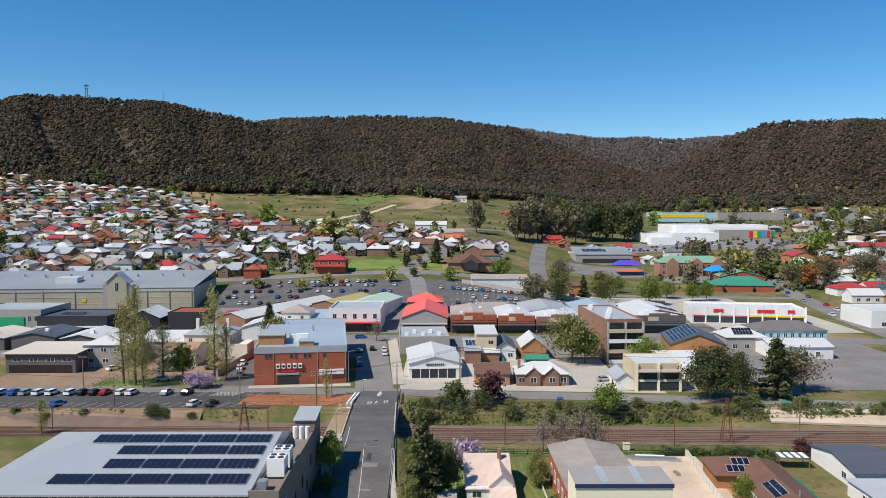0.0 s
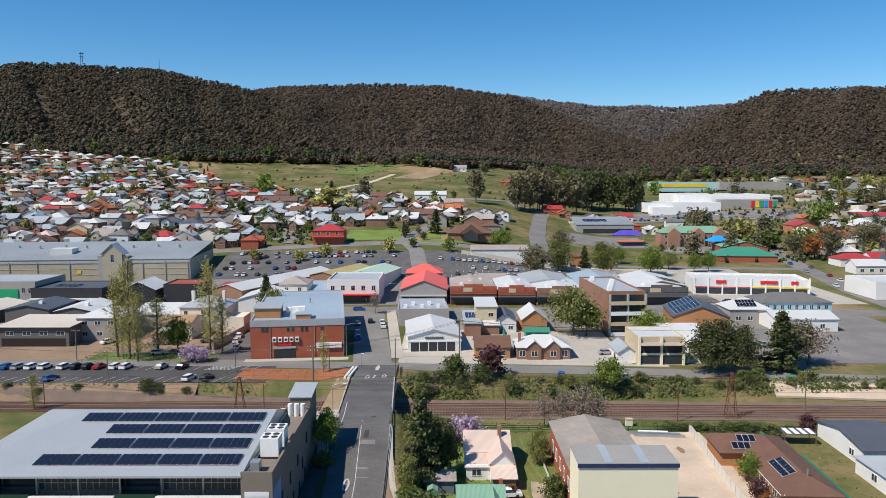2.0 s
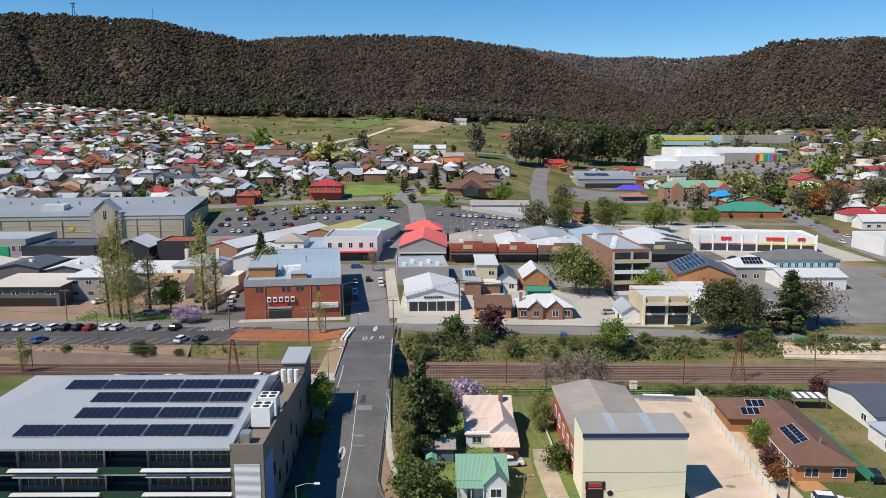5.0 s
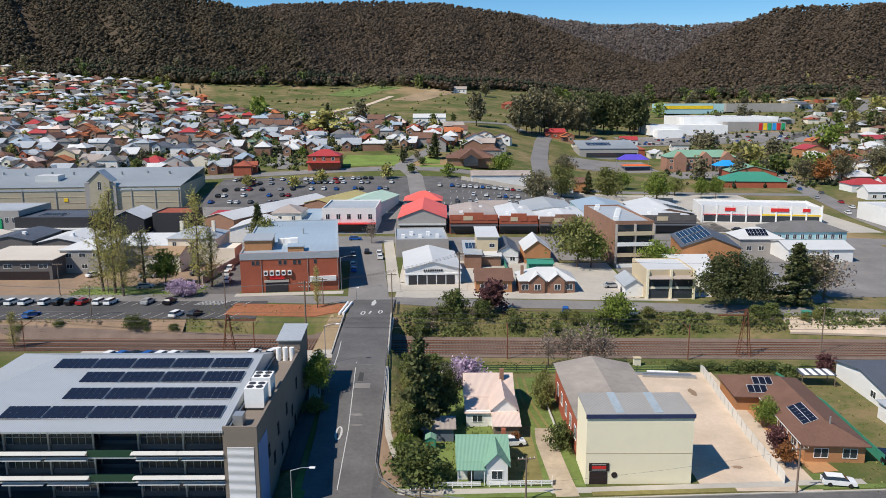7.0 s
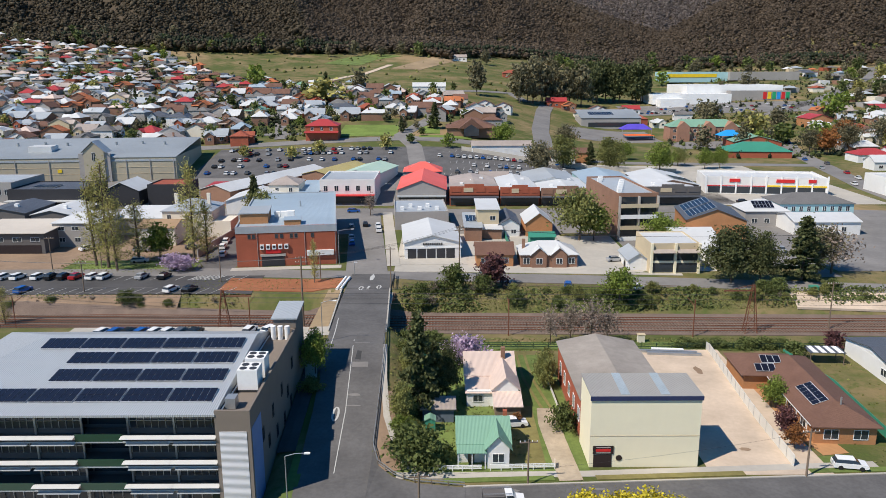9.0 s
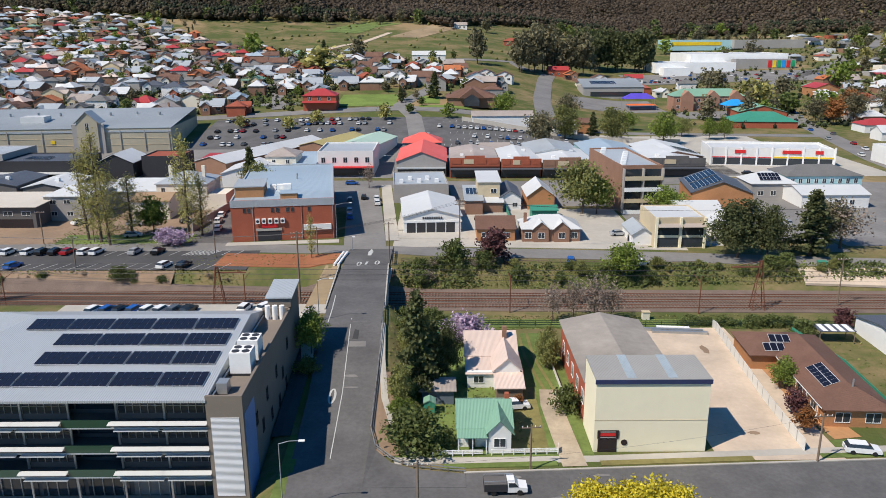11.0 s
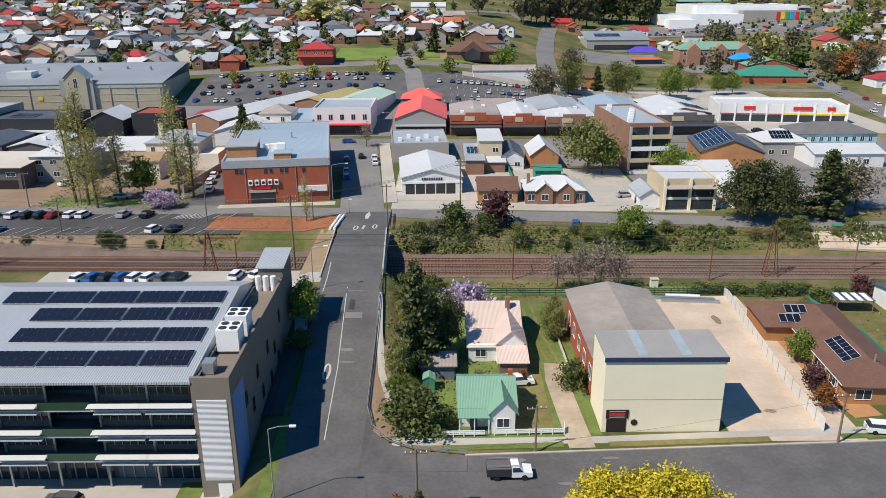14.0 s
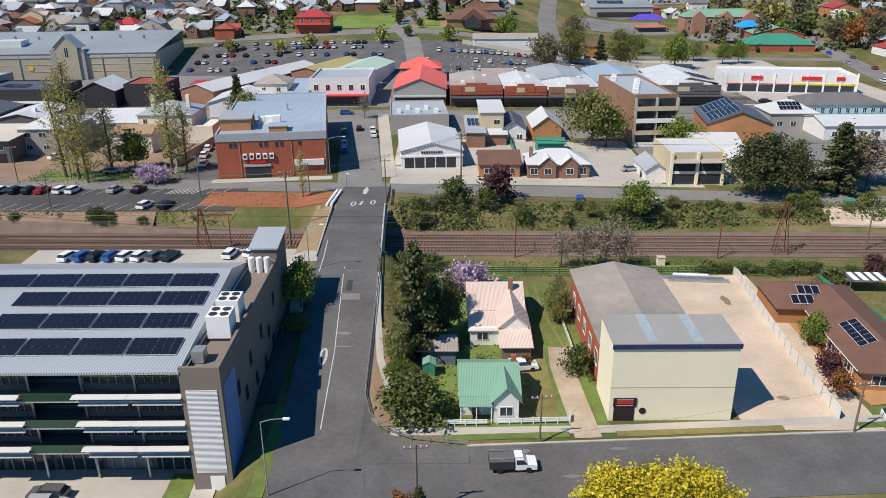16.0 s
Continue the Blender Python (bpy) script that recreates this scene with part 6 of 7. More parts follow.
def cottage(i):
    """One of the town's single-storey houses: body, hipped or gabled roof, front wing, porch, windows, chimney."""
    roofm, wall = ROOFS[i % len(ROOFS)], WALLS[(i * 5 + i // 8) % len(WALLS)]
    w, d = hr.uniform(9, 13), hr.uniform(9, 13)
    rise = hr.uniform(2.0, 3.2)
    h = hr.uniform(3.0, 3.8)
    b = building("house", f"{WALL_WORDS[wall]} house with a {WORDS[roofm]} roof", 0, -900, w, d, h, wall, roofm, ("hip", "hip", "gable", "gable_x")[i % 4], rise, z=0, category="house", group="hillside houses", base=3.0)
    s = -1 if i % 2 else 1
    wing = Geo().prism([(s * w * 0.25 - 2.2, -3), (s * w * 0.25 + 2.2, -3), (s * w * 0.25 + 2.2, h), (s * w * 0.25, h + 1.6), (s * w * 0.25 - 2.2, h)], -2.2, 1.0)
    part("front_wing", wing, M[wall], b)
    g = Geo()
    for q in (-1, 1):
        pts = [(s * w * 0.25, -2.6, h + 1.95), (s * w * 0.25 + q * 2.7, -2.6, h - 0.1), (s * w * 0.25 + q * 2.7, 3.2, h - 0.1), (s * w * 0.25, 3.2, h + 1.95)]
        g.slab(pts if q < 0 else pts[::-1], 0.15)
    part("wing_roof", g, M[roofm], b)
    window(b, s * w * 0.25, 1.0, 1.8, 1.3, -2.2)
    window(b, -s * w * 0.25, 1.0, 1.8, 1.3, 0)
    part("porch_roof", Geo().slab([(-s * w * 0.25 - 2.6, -1.9, h - 0.6), (-s * w * 0.25 + 2.4, -1.9, h - 0.6), (-s * w * 0.25 + 2.4, 0, h - 0.1), (-s * w * 0.25 - 2.6, 0, h - 0.1)], 0.1), M[roofm], b)
    if i % 3 == 0:
        part("chimney", Geo().box(-w * 0.3, -w * 0.3 + 0.7, d * 0.6, d * 0.6 + 0.7, h, h + rise + 0.6), M["brick_brown"], b)
    return b


HOUSES = [cottage(i) for i in range(26)]
spots = []
taken = [(-63, 430, 16), (16, 446, 24), (-40, 452, 25), (-83, 562, 10)]
far_spots = []
for k in range(27):
    yy = 424 + 20.5 * k
    xx = -0.64 * yy + hr.uniform(0, 10)
    while xx < 0.64 * yy:
        b_ = xx / yy
        if k < 2:
            ok = b_ < -0.22
        elif yy < 560:
            ok = b_ < -0.14 or (-0.14 < b_ < 0.09 and yy > 470)
        else:
            ok = b_ < 0.03 and yy < np.interp(b_, [-0.66, -0.5, -0.46, -0.38, -0.33, -0.28, -0.21, -0.13, -0.1, 0.0], [990, 950, 905, 875, 815, 735, 690, 690, 660, 600])
            ok = ok or (0.16 < b_ < 0.3 and 560 < yy < 640 and hr.random() < 0.6)
        ok = ok and hr.random() < 0.93
        ok = ok or (b_ > 0.42 and hr.random() < 0.45) or (b_ > 0.47 and yy < 560 and hr.random() < 0.5)
        px, py = xx + hr.normal(0, 1.0), yy + hr.normal(0, 2.0)
        if ok and all(math.hypot(px - a, py - c) > r for a, c, r in taken) and abs(px - np.interp(py, [430, 520, 600, 700, 880, 1180], [196, 214, 238, 330, 470, 660])) > 12:
            (spots if yy < 640 and len(spots) < 290 else far_spots).append((px, py))
        xx += hr.uniform(14.5, 18.5) if b_ < 0.1 else 22


def far_houses():
    """The houses too far up the slope to be told apart singly."""
    keys = ROOFS + WALLS
    v, f, mi = [], [], []
    for n, (px, py) in enumerate(far_spots):
        w, d, h, rise = hr.uniform(8, 12), hr.uniform(8, 11), hr.uniform(3, 3.8), hr.uniform(1.8, 2.8)
        z = gz(px, py + 4) + 0.3
        roofm, wall = int(hr.integers(len(ROOFS))), len(ROOFS) + int(hr.integers(len(WALLS)))
        for geo, which in ((Geo().box(-w / 2, w / 2, 0, d, -3, h), wall), (Geo(), roofm)):
            if which == roofm:
                hip_roof(geo, w, d, h, rise, 0.5)
                gable_roof(geo, 4.4, 5, h - 0.2, 1.6, 0.3)
            m = pose(px, py, z, 0, 0, float(hr.choice([0, 0, 90, -90, 180])) + n * 7 % 9)
            base = len(v)
            v += [tuple(m @ Vector(p)) for p in geo.v]
            f += [tuple(base + i for i in q) for q in geo.f]
            mi += [which] * len(geo.f)
    me = bpy.data.meshes.new("far_houses")
    me.from_pydata(v, [], f)
    for key in keys:
        me.materials.append(M[key])
    me.polygons.foreach_set("material_index", mi)
    tagged(new("far_houses", me), "rows of small houses high on the slope", "houses", kind="stuff")


far_houses()


def garden_shrubs():
    r = np.random.default_rng(61)
    n = 9000
    y = r.uniform(424, 985, n)
    b = np.where(r.random(n) < 0.75, r.uniform(-0.64, 0.03, n), r.uniform(0.28, 0.64, n))
    edge = np.interp(b, [-0.66, -0.5, -0.46, -0.38, -0.33, -0.28, -0.21, -0.13, -0.1, 0.03], [1000, 960, 915, 885, 825, 745, 700, 700, 670, 610])
    keep = ((y < edge) & ((b < -0.17) | (y > 480))) | ((b > 0.3) & (r.random(n) < 0.6))
    x, y = (b * y)[keep], y[keep]
    dark = r.random(len(x)) < 0.6
    for kind, part_of, text in (("shrub", ~dark, "garden shrubs and hedges between the houses"), ("belt", dark, "dark evergreen bushes and small trees between the houses")):
        px, py = x[part_of], y[part_of]
        s = r.uniform(0.6, 2.1, len(px)) * np.where(kind == "belt", 1.15, 1.0)
        v, f = clumps(r, np.stack([px, py, ground_z(px, py) + 0.6 * s], -1), 0.62 * s, 1.05, 0.45)
        tagged(new("garden_shrubs", array_mesh("garden_shrubs", v, f, LEAF[kind])), text, "shrubs", kind="stuff")
        c = np.repeat(np.stack([px, py, ground_z(px, py) + 0.95 * s], -1), 16, 0)
        away = r.normal(size=c.shape)
        away /= np.linalg.norm(away, axis=1)[:, None]
        v, f = leaves(r, c + away * np.repeat(s, 16)[:, None] * r.uniform(0.45, 1.2, (len(c), 1)), 0.4)
        tagged(new("garden_leaves", array_mesh("garden_leaves", v, f, LEAF[kind])), text, "shrubs", kind="stuff")
    n = 110
    y = r.uniform(680, 990, n)
    x = r.uniform(-0.33, 0.14, n) * y
    s = r.uniform(0.5, 2.2, n)
    v, f = clumps(r, np.stack([x, y, ground_z(x, y) + 0.4 * s], -1), s, 0.9, 0.45)
    tagged(new("field_bushes", array_mesh("field_bushes", v, f, LEAF["olive"])), "scattered low bushes on the field", "bushes", kind="stuff")


garden_shrubs()
for k in range(7):
    yy = 455 + 61.5 * k
    strip("road", [(-0.66 * yy, yy - 11), (-0.14 * yy if yy < 690 else -0.36 * yy, yy - 11)], 6, M["asphalt_old"], "grey asphalt side street", "road", 0.1, 12.0)
for bb in (-0.2, -0.34, -0.5):
    strip("road", [(bb * 430, 430), (bb * 690, 690)] + ([(bb * 930, 930)] if bb < -0.33 else []), 6.5, M["asphalt_old"], "grey asphalt street up the slope", "road", 0.12, 10.0)
for n, (px, py) in enumerate(spots):
    t = HOUSES[int(hr.integers(len(HOUSES)))]
    m = pose(px, py, gz(px, py + 4) + 0.5, 0, 0, float(hr.choice([0, 0, 0, 90, -90, 180])) + hr.normal(0, 5))
    if n < len(HOUSES):
        HOUSES[n].matrix_basis = m
    else:
        copy_thing(t, m)
for px, py, w_, d_, h_, wall, roofm, rf, text in (
    (222, 410, 18, 13, 4, "board_white", "roof_red", "hip", "white house with a bright red metal roof"),
    (240, 416, 14, 12, 4, "board_white", "roof_red", "gable_x", "brick house with a red metal roof"),
    (214, 382, 16, 10, 4, "board_white", "roof_pale", "gable_x", "white house with a pale roof"),
    (226, 360, 20, 12, 4.5, "brick_orange", "tile_orange", "gable_x", "house with an orange tiled roof"),
    (186, 306, 26, 24, 6.5, "board_white", "roof_pale", "flat", "white two-storey rendered building"),
    (196, 276, 22, 18, 6, "board_white", "roof_pale", "flat", "white rendered shop on a corner"),
    (260, 548, 16, 20, 6, "brick_orange", "roof_red", "gable", "orange brick hall with a red roof"),
    (272, 520, 16, 12, 4.5, "render_tan", "tile_red", "hip", "tan house with a red tiled roof"),
    (286, 498, 14, 10, 4, "cream_white", "roof_red", "hip", "cream house with a red metal roof"),
    (345, 600, 40, 12, 6, "board_white", "roof_red", "skillion", "long white building with red fascia"),
    (-200, 290, 16, 30, 8, "brick_red", "roof_red", "gable", "brick hall with a red roof"),
    (70, 800, 18, 12, 5, "brick_red", "tile_red", "hip", "house with red roof below the forest"),
    (92, 640, 16, 10, 4.5, "brick_red", "roof_red", "gable_x", "brick house with a red metal roof"),
    (152, 640, 14, 8, 4, "board_white", "roof_red", "gable_x", "small red-roofed shop beside trees"),
    (-10, 640, 26, 8, 4, "board_white", "roof_pale", "gable_x", "long white shed beside the field"),
    (20, 900, 16, 8, 4, "board_white", "roof_rust", "gable_x", "farm shed beside the field"),
):
    b = building("house" if "house" in text else "hall", text, px, py, w_, d_, h_, wall, roofm, rf, 2.8, category="house" if "house" in text else "building", base=3)
    front_windows(b, [-w_ * 0.3, 0, w_ * 0.3], 1.0, 1.8, 1.4)

# ---- trees ----
for key, kind, hgt, spr, shape, num, size, seed, label in (
    ("far_round", "fresh", 7, 3.4, "round", 330, 0.58, 41, "green garden tree on the slope"),
    ("far_gum", "gum", 11, 4.2, "round", 380, 0.75, 42, "grey-green eucalypt on the slope"),
    ("far_dark", "shrub", 8, 3.2, "round", 340, 0.65, 43, "dark green garden tree on the slope"),
    ("far_fir", "pine", 12, 2.6, "cone", 380, 0.6, 44, "dark pointed conifer on the slope"),
    ("far_gold", "willow", 7, 3.2, "round", 330, 0.58, 45, "yellow-green garden tree on the slope"),
    ("big_pine", "pine", 28, 9.0, "round", 1700, 1.1, 46, "tall dark pine in a grove"),
    ("big_gum", "gum", 26, 8.5, "round", 1200, 1.1, 47, "tall grey-green eucalypt with open crown"),
):
    TREES[key] = tree({"far_round": "garden_tree", "far_gum": "eucalypt_tree", "far_dark": "evergreen_tree", "far_fir": "conifer_tree", "far_gold": "spring_tree", "big_pine": "grove_pine", "big_gum": "tall_gum_tree"}[key], label, kind, hgt, spr, shape, num, size, seed, hgt * 0.02, 0.1)
SIZES = {"far_round": 7, "far_gum": 11, "far_dark": 8, "far_fir": 12, "far_gold": 7, "big_pine": 28, "big_gum": 26}
NATURAL.update(SIZES)

for kind, px, py, hgt, wide in (
    ("pine", 69.5, 196, 13.5, 1.1), ("pine", 76, 195, 12.0, 0.85), ("fir", 87, 197.5, 16, 1.45), ("bare", 97, 203, 12, 1.2), ("gum", 94, 204, 12, 1.0),
    ("olive", 40.8, 240.5, 15, 1.0), ("round", 45, 240, 11, 1.0), ("round", 63.5, 234, 9, 1.25),
    ("poplar", -86.5, 212, 29, 1.0), ("poplar", -90.5, 214, 24, 1.1), ("poplar", -80.5, 217, 17, 1.8), ("round", -76, 220, 10, 0.9), ("poplar", -83, 209, 20, 1.2), ("poplar", -65.5, 216, 28, 0.95), ("poplar", -63, 219, 17, 1.4), ("fir", -60, 262, 17, 0.9), ("olive", -57, 258, 12, 0.8),
    ("lilac", -68.5, 209, 4.2, 1.2), ("lilac", -66, 208.4, 3.8, 1.2), ("willow_tree", -30.5, 197, 11, 0.9), ("poplar", -95, 178, 9, 1.4), ("shrub", -72, 187, 3, 1.2),
    ("fir", -3.6, 131, 17.2, 0.95), ("fir", -1.2, 135, 11, 1.1), ("gold_pine", -5.8, 126.5, 6, 0.7), ("pine", 1.0, 138, 9, 0.55), ("shrub", -3.2, 116.0, 5.2, 1.15), ("shrub", -2.0, 115.2, 4.2, 1.1), ("shrub", -4.6, 118.5, 3.8, 1.1),
    ("gold", 17, 96.5, 6.6, 1.1), ("gold", 21.6, 96, 6.9, 1.1), ("gold", 25.4, 96.6, 6.2, 1.05), ("fir", -2.2, 97.3, 4.4, 1.3), ("rust", -4.2, 97, 3.6, 0.9),
    ("round", -21, 139.5, 7, 0.85), ("round", -21.6, 143, 6, 0.8), ("shrub", -20.8, 134, 2.4, 1.2),
    ("blossom_pale", 4.2, 151, 5.5, 1.0), ("gold_pine", 17.6, 141, 6, 0.7), ("shrub", 18.6, 126, 4, 0.8), ("gold_pine", 18.4, 146, 5, 0.8), ("round", 8, 136, 2, 1.0), ("shrub", 5.5, 126.5, 2.2, 0.8), ("shrub", 9.5, 126.3, 1.6, 1.0), ("rust", 11.6, 127.5, 2, 1.0),
    ("round", 53.5, 133, 5, 1.0), ("plum", 51.6, 124.8, 4, 0.95), ("rust", 50.8, 119.8, 3.6, 1.1), ("shrub", 66, 154, 3, 1.2), ("plum", 76, 159, 4, 1.2), ("shrub", 60, 160, 2.2, 2.0), ("shrub", 54, 161, 2.0, 2.0),
    ("plum", 12.5, 193, 8, 1.05), ("shrub", 3, 191, 6, 0.8), ("round", 40.5, 186, 8, 1.1), ("shrub", 10, 190, 4, 1.1), ("shrub", 78, 190, 3, 1.2),
    ("bare", 26, 165, 9, 0.8), ("bare", 30, 164.4, 10, 0.8), ("bare", 33.5, 165.2, 8, 0.8), ("bare", 22, 165, 8, 0.8), ("bare", -24.5, 279, 8, 0.8),
    ("gold_pine", 58, 384, 15, 1.0), ("gold_pine", 81, 386, 15, 1.05), ("fir", 72, 389, 13, 1.1), ("gum", 43, 356, 16, 1.1), ("gum", 66, 432, 15, 1.0), ("fir", -4, 456, 15, 1.25), ("round", 102, 376, 14, 1.1), ("round", 97, 425, 9, 1.2), ("round", 128, 390, 10, 0.9), ("round", 136, 392, 10, 0.9), ("olive", 118, 400, 9, 1.0), ("round", 32, 424, 12, 1.1),
    ("far_gold", -82, 560, 17, 1.9), ("far_gum", -66, 640, 18, 1.0), ("far_round", -150, 650, 18, 1.1), ("far_fir", -95, 660, 14, 1.3),
    ("big_gum", 28, 640, 26, 0.8), ("gum", 205, 446, 14, 1.0), ("rust", 212, 440, 14, 1.0), ("rust", 236, 470, 15, 1.2), ("gum", 228, 450, 16, 1.0), ("gum", 262, 470, 18, 1.2), ("bare", 252, 430, 14, 1.3), ("gum", 205, 520, 16, 1.0),
    ("far_gold", -28, 404, 8, 1.0), ("far_gold", -60, 396, 7, 1.1), ("far_gold", -72, 388, 6, 1.2), ("far_round", 3, 408, 7, 1.0), ("far_dark", -16, 416, 5, 1.2), ("far_gold", -96, 392, 6, 1.0),
):
    plant({"willow_tree": "poplar", "blossom_pale": "lilac"}.get(kind, kind), px, py, hgt, wide)
tr = np.random.default_rng(77)
for n in range(11):
    plant("big_gum", 60 + 5.2 * n + tr.normal(0, 2.5), 632 + 0.7 * 5.2 * n + tr.normal(0, 8), tr.uniform(25, 35), 0.85)
for n in range(15):
    plant("big_pine", 120 + 4.4 * n + tr.normal(0, 2), 712 + tr.normal(0, 9), tr.uniform(27, 37), 0.85)
for n in range(190):
    yy = tr.uniform(425, 960)
    bb = tr.uniform(-0.62, 0.05) if yy < 690 else tr.uniform(-0.62, -0.3)
    plant(("far_round", "far_gum", "far_dark", "far_fir", "far_gold", "far_dark", "far_gum")[int(tr.integers(7))], bb * yy, yy, tr.uniform(4.5, 10), 1.0)
for n in range(125):
    yy = tr.uniform(430, 1120)
    bb = tr.uniform(0.3, 0.64) if yy < 800 else tr.uniform(0.15, 0.64)
    if 0.2 < bb < 0.5 and 610 < yy < 760:
        continue
    plant(("far_gum", "far_gum", "far_dark", "far_gum", "far_gum", "far_gold", "far_round")[int(tr.integers(7))], bb * yy, yy, tr.uniform(8, 17), 1.1)
for n in range(70):
    bb = tr.uniform(-0.62, 0.64)
    plant(("far_gum", "far_dark", "far_gum")[int(tr.integers(3))], bb * 960, 945 + tr.normal(0, 18) + 60 * max(0, bb), tr.uniform(10, 17), 1.0)
# bushes of the railway bank and of the road bank
for n in range(52):
    plant(("shrub", "shrub", "olive", "shrub", "gold_pine", "bare")[int(tr.integers(6))], tr.uniform(-9, 122), tr.uniform(184.8, 190.0), tr.uniform(1.0, 3.2), 1.2)
for n in range(34):
    yy = tr.uniform(120, 160)
    plant(("shrub", "round", "round", "gold_pine")[int(tr.integers(4))], -6.6 + tr.uniform(0, 3.6), yy, tr.uniform(1.2, 3.0), 1.0)
for n in range(14):
    plant("shrub", tr.uniform(-8, 0), tr.uniform(162, 168), tr.uniform(1.5, 3.0), 1.2)
for n in range(18):
    plant(("shrub", "bare")[n % 2], tr.uniform(-130, -45), tr.uniform(186.2, 188), tr.uniform(0.8, 1.8), 1.4)
for n in range(16):
    plant("shrub", tr.uniform(46, 85), tr.uniform(160.5, 163), tr.uniform(1.2, 2.4), 1.5)

# tufts of rough grass
def tufts():
    r = np.random.default_rng(9)
    xs, ys = [], []
    for x0, x1, y0, y1, n in ((-10, 128, 183.5, 191, 9000), (-10, 62, 158, 168, 2600), (60, 130, 112, 168, 1200), (-9, 13, 116, 158, 1600), (-130, -45, 184.5, 189, 1800), (-60, -24, 191, 200, 500), (-100, -62, 207, 226, 1500)):
        xs.append(r.uniform(x0, x1, n))
        ys.append(r.uniform(y0, y1, n))
    x, y = np.concatenate(xs), np.concatenate(ys)
    c = np.stack([x, y, ground_z(x, y) + 0.12], -1)
    v, f = leaves(r, c, 0.2)
    tagged(new("grass_tufts", array_mesh("grass_tufts", v, f, LEAF["olive"])), "rough tufts of grass and weeds", "grass", kind="stuff")
    n = 9000
    x, y = r.uniform(-9, 125, n), r.uniform(183.5, 191, n)
    thick = np.sin(x * 0.35) + np.sin(x * 0.13 + 2) + r.normal(0, 0.6, n) > 0.25
    x, y = x[thick], y[thick]
    v, f = leaves(r, np.stack([x, y, ground_z(x, y) + r.uniform(0.1, 0.9, len(x))], -1), 0.34)
    tagged(new("bank_scrub", array_mesh("bank_scrub", v, f, LEAF["shrub"])), "tangled green scrub on the railway bank", "scrub", kind="stuff")


tufts()


# ---- cars ----
PAINT = {"white": (0.78, 0.78, 0.77), "silver": (0.42, 0.43, 0.44), "black": (0.015, 0.015, 0.017), "blue": (0.02, 0.12, 0.42), "red": (0.42, 0.02, 0.025), "grey": (0.12, 0.125, 0.13)}
for key, colour in PAINT.items():
    m = mat("car_paint_" + key, colour, 0.25, 0.2 if key != "white" else 0.0, vary=0.03, stain=0.03, spec=0.6)
    M["car_" + key] = m


def car(key, boxy):
    b = thing("car", 0, -900, 0, 0, f"{key} {'hatchback' if boxy else 'sedan'} parked on the asphalt", "car", "parked cars")
    back = -2.1 if boxy else -1.55
    low = [(-2.2, 0.3), (2.2, 0.3), (2.25, 0.62), (2.15, 0.78), (1.15, 0.94), (back + 0.1, 0.98), (-2.2, 0.92)]
    g = Geo().prism(low, -0.86, 0.86)
    part("body", g, M["car_" + key], b)
    g = Geo()
    bot = [(back, -0.8, 0.96), (1.2, -0.8, 0.94), (1.2, 0.8, 0.94), (back, 0.8, 0.96)]
    top = [(back + 0.35, -0.62, 1.42), (0.45, -0.62, 1.42), (0.45, 0.62, 1.42), (back + 0.35, 0.62, 1.42)]
    g.add(bot + top, [(0, 1, 5, 4), (1, 2, 6, 5), (2, 3, 7, 6), (3, 0, 4, 7), (4, 5, 6, 7)])
    part("glasshouse", g, M["glass"], b, "dark windows")
    g = Geo().slab([(back + 0.3, -0.64, 1.48), (0.5, -0.64, 1.48), (0.5, 0.64, 1.48), (back + 0.3, 0.64, 1.48)], 0.07)
    part("car_roof", g, M["car_" + key], b)
    for xx in (-1.35, 1.35):
        for s in (-1, 1):
            w = part("wheel", Geo().beam((xx, s * 0.68, 0.32), (xx, s * 0.88, 0.32), 0.32, 12), M["rubber"], b, "black tyre")
    return b


CARS = {(k, q): car(k, q) for k in PAINT for q in (0, 1)}
placed = set()


def park(px, py, turn, key=None, boxy=None, z=None):
    key = key or str(tr.choice(["white", "white", "white", "silver", "grey", "black", "blue", "red"]))
    boxy = int(tr.integers(2)) if boxy is None else boxy
    zz = (gz(px, py) + 0.1) if z is None else z
    m = pose(px, py, zz, 0, 0, turn)
    t = CARS[(key, boxy)]
    if (key, boxy) not in placed:
        placed.add((key, boxy))
        t.matrix_basis = m
        return t
    return copy_thing(t, m)


for px, key in ((-108, "white"), (-104.5, "white"), (-99.5, "white"), (-96.2, "black"), (-93.1, "black"), (-90.2, "red"), (-86, "white"), (-83.2, "white"), (-73.9, "silver"), (-68.4, "black"), (-111.5, "silver"), (-114.5, "blue"), (-118, "white"), (-121, "white")):
    park(px, 201.6, 80, key)
for px, key in ((-97.8, "blue"), (-63.2, "white"), (-58.8, "black")):
    park(px, 191.2, 75, key)
for px, py, a, key in ((-84.6, 229, 10, "silver"), (-80.3, 229.5, 5, "grey"), (-80.3, 217, 10, "silver"), (-100.8, 231, 60, "white"), (-63.4, 239, 96, "white"), (-62.4, 232, 96, "white"), (-60.0, 223.5, 96, "white"), (-71, 232, 20, "grey")):
    park(px, py, a, key)
for k, key in enumerate(("white", "blue", "black", "blue", "white", "white", "grey", "black")):
    park(-68.2 + 2.65 * k, 165.6, 74, key, 1, 1.3)
park(-38.8, 166.5, 80, "white", 1, 1.3)
park(-34.6, 167, 60, "white", 1, 1.3)
park(-32.2, 167.5, 70, "black", 1, 1.3)
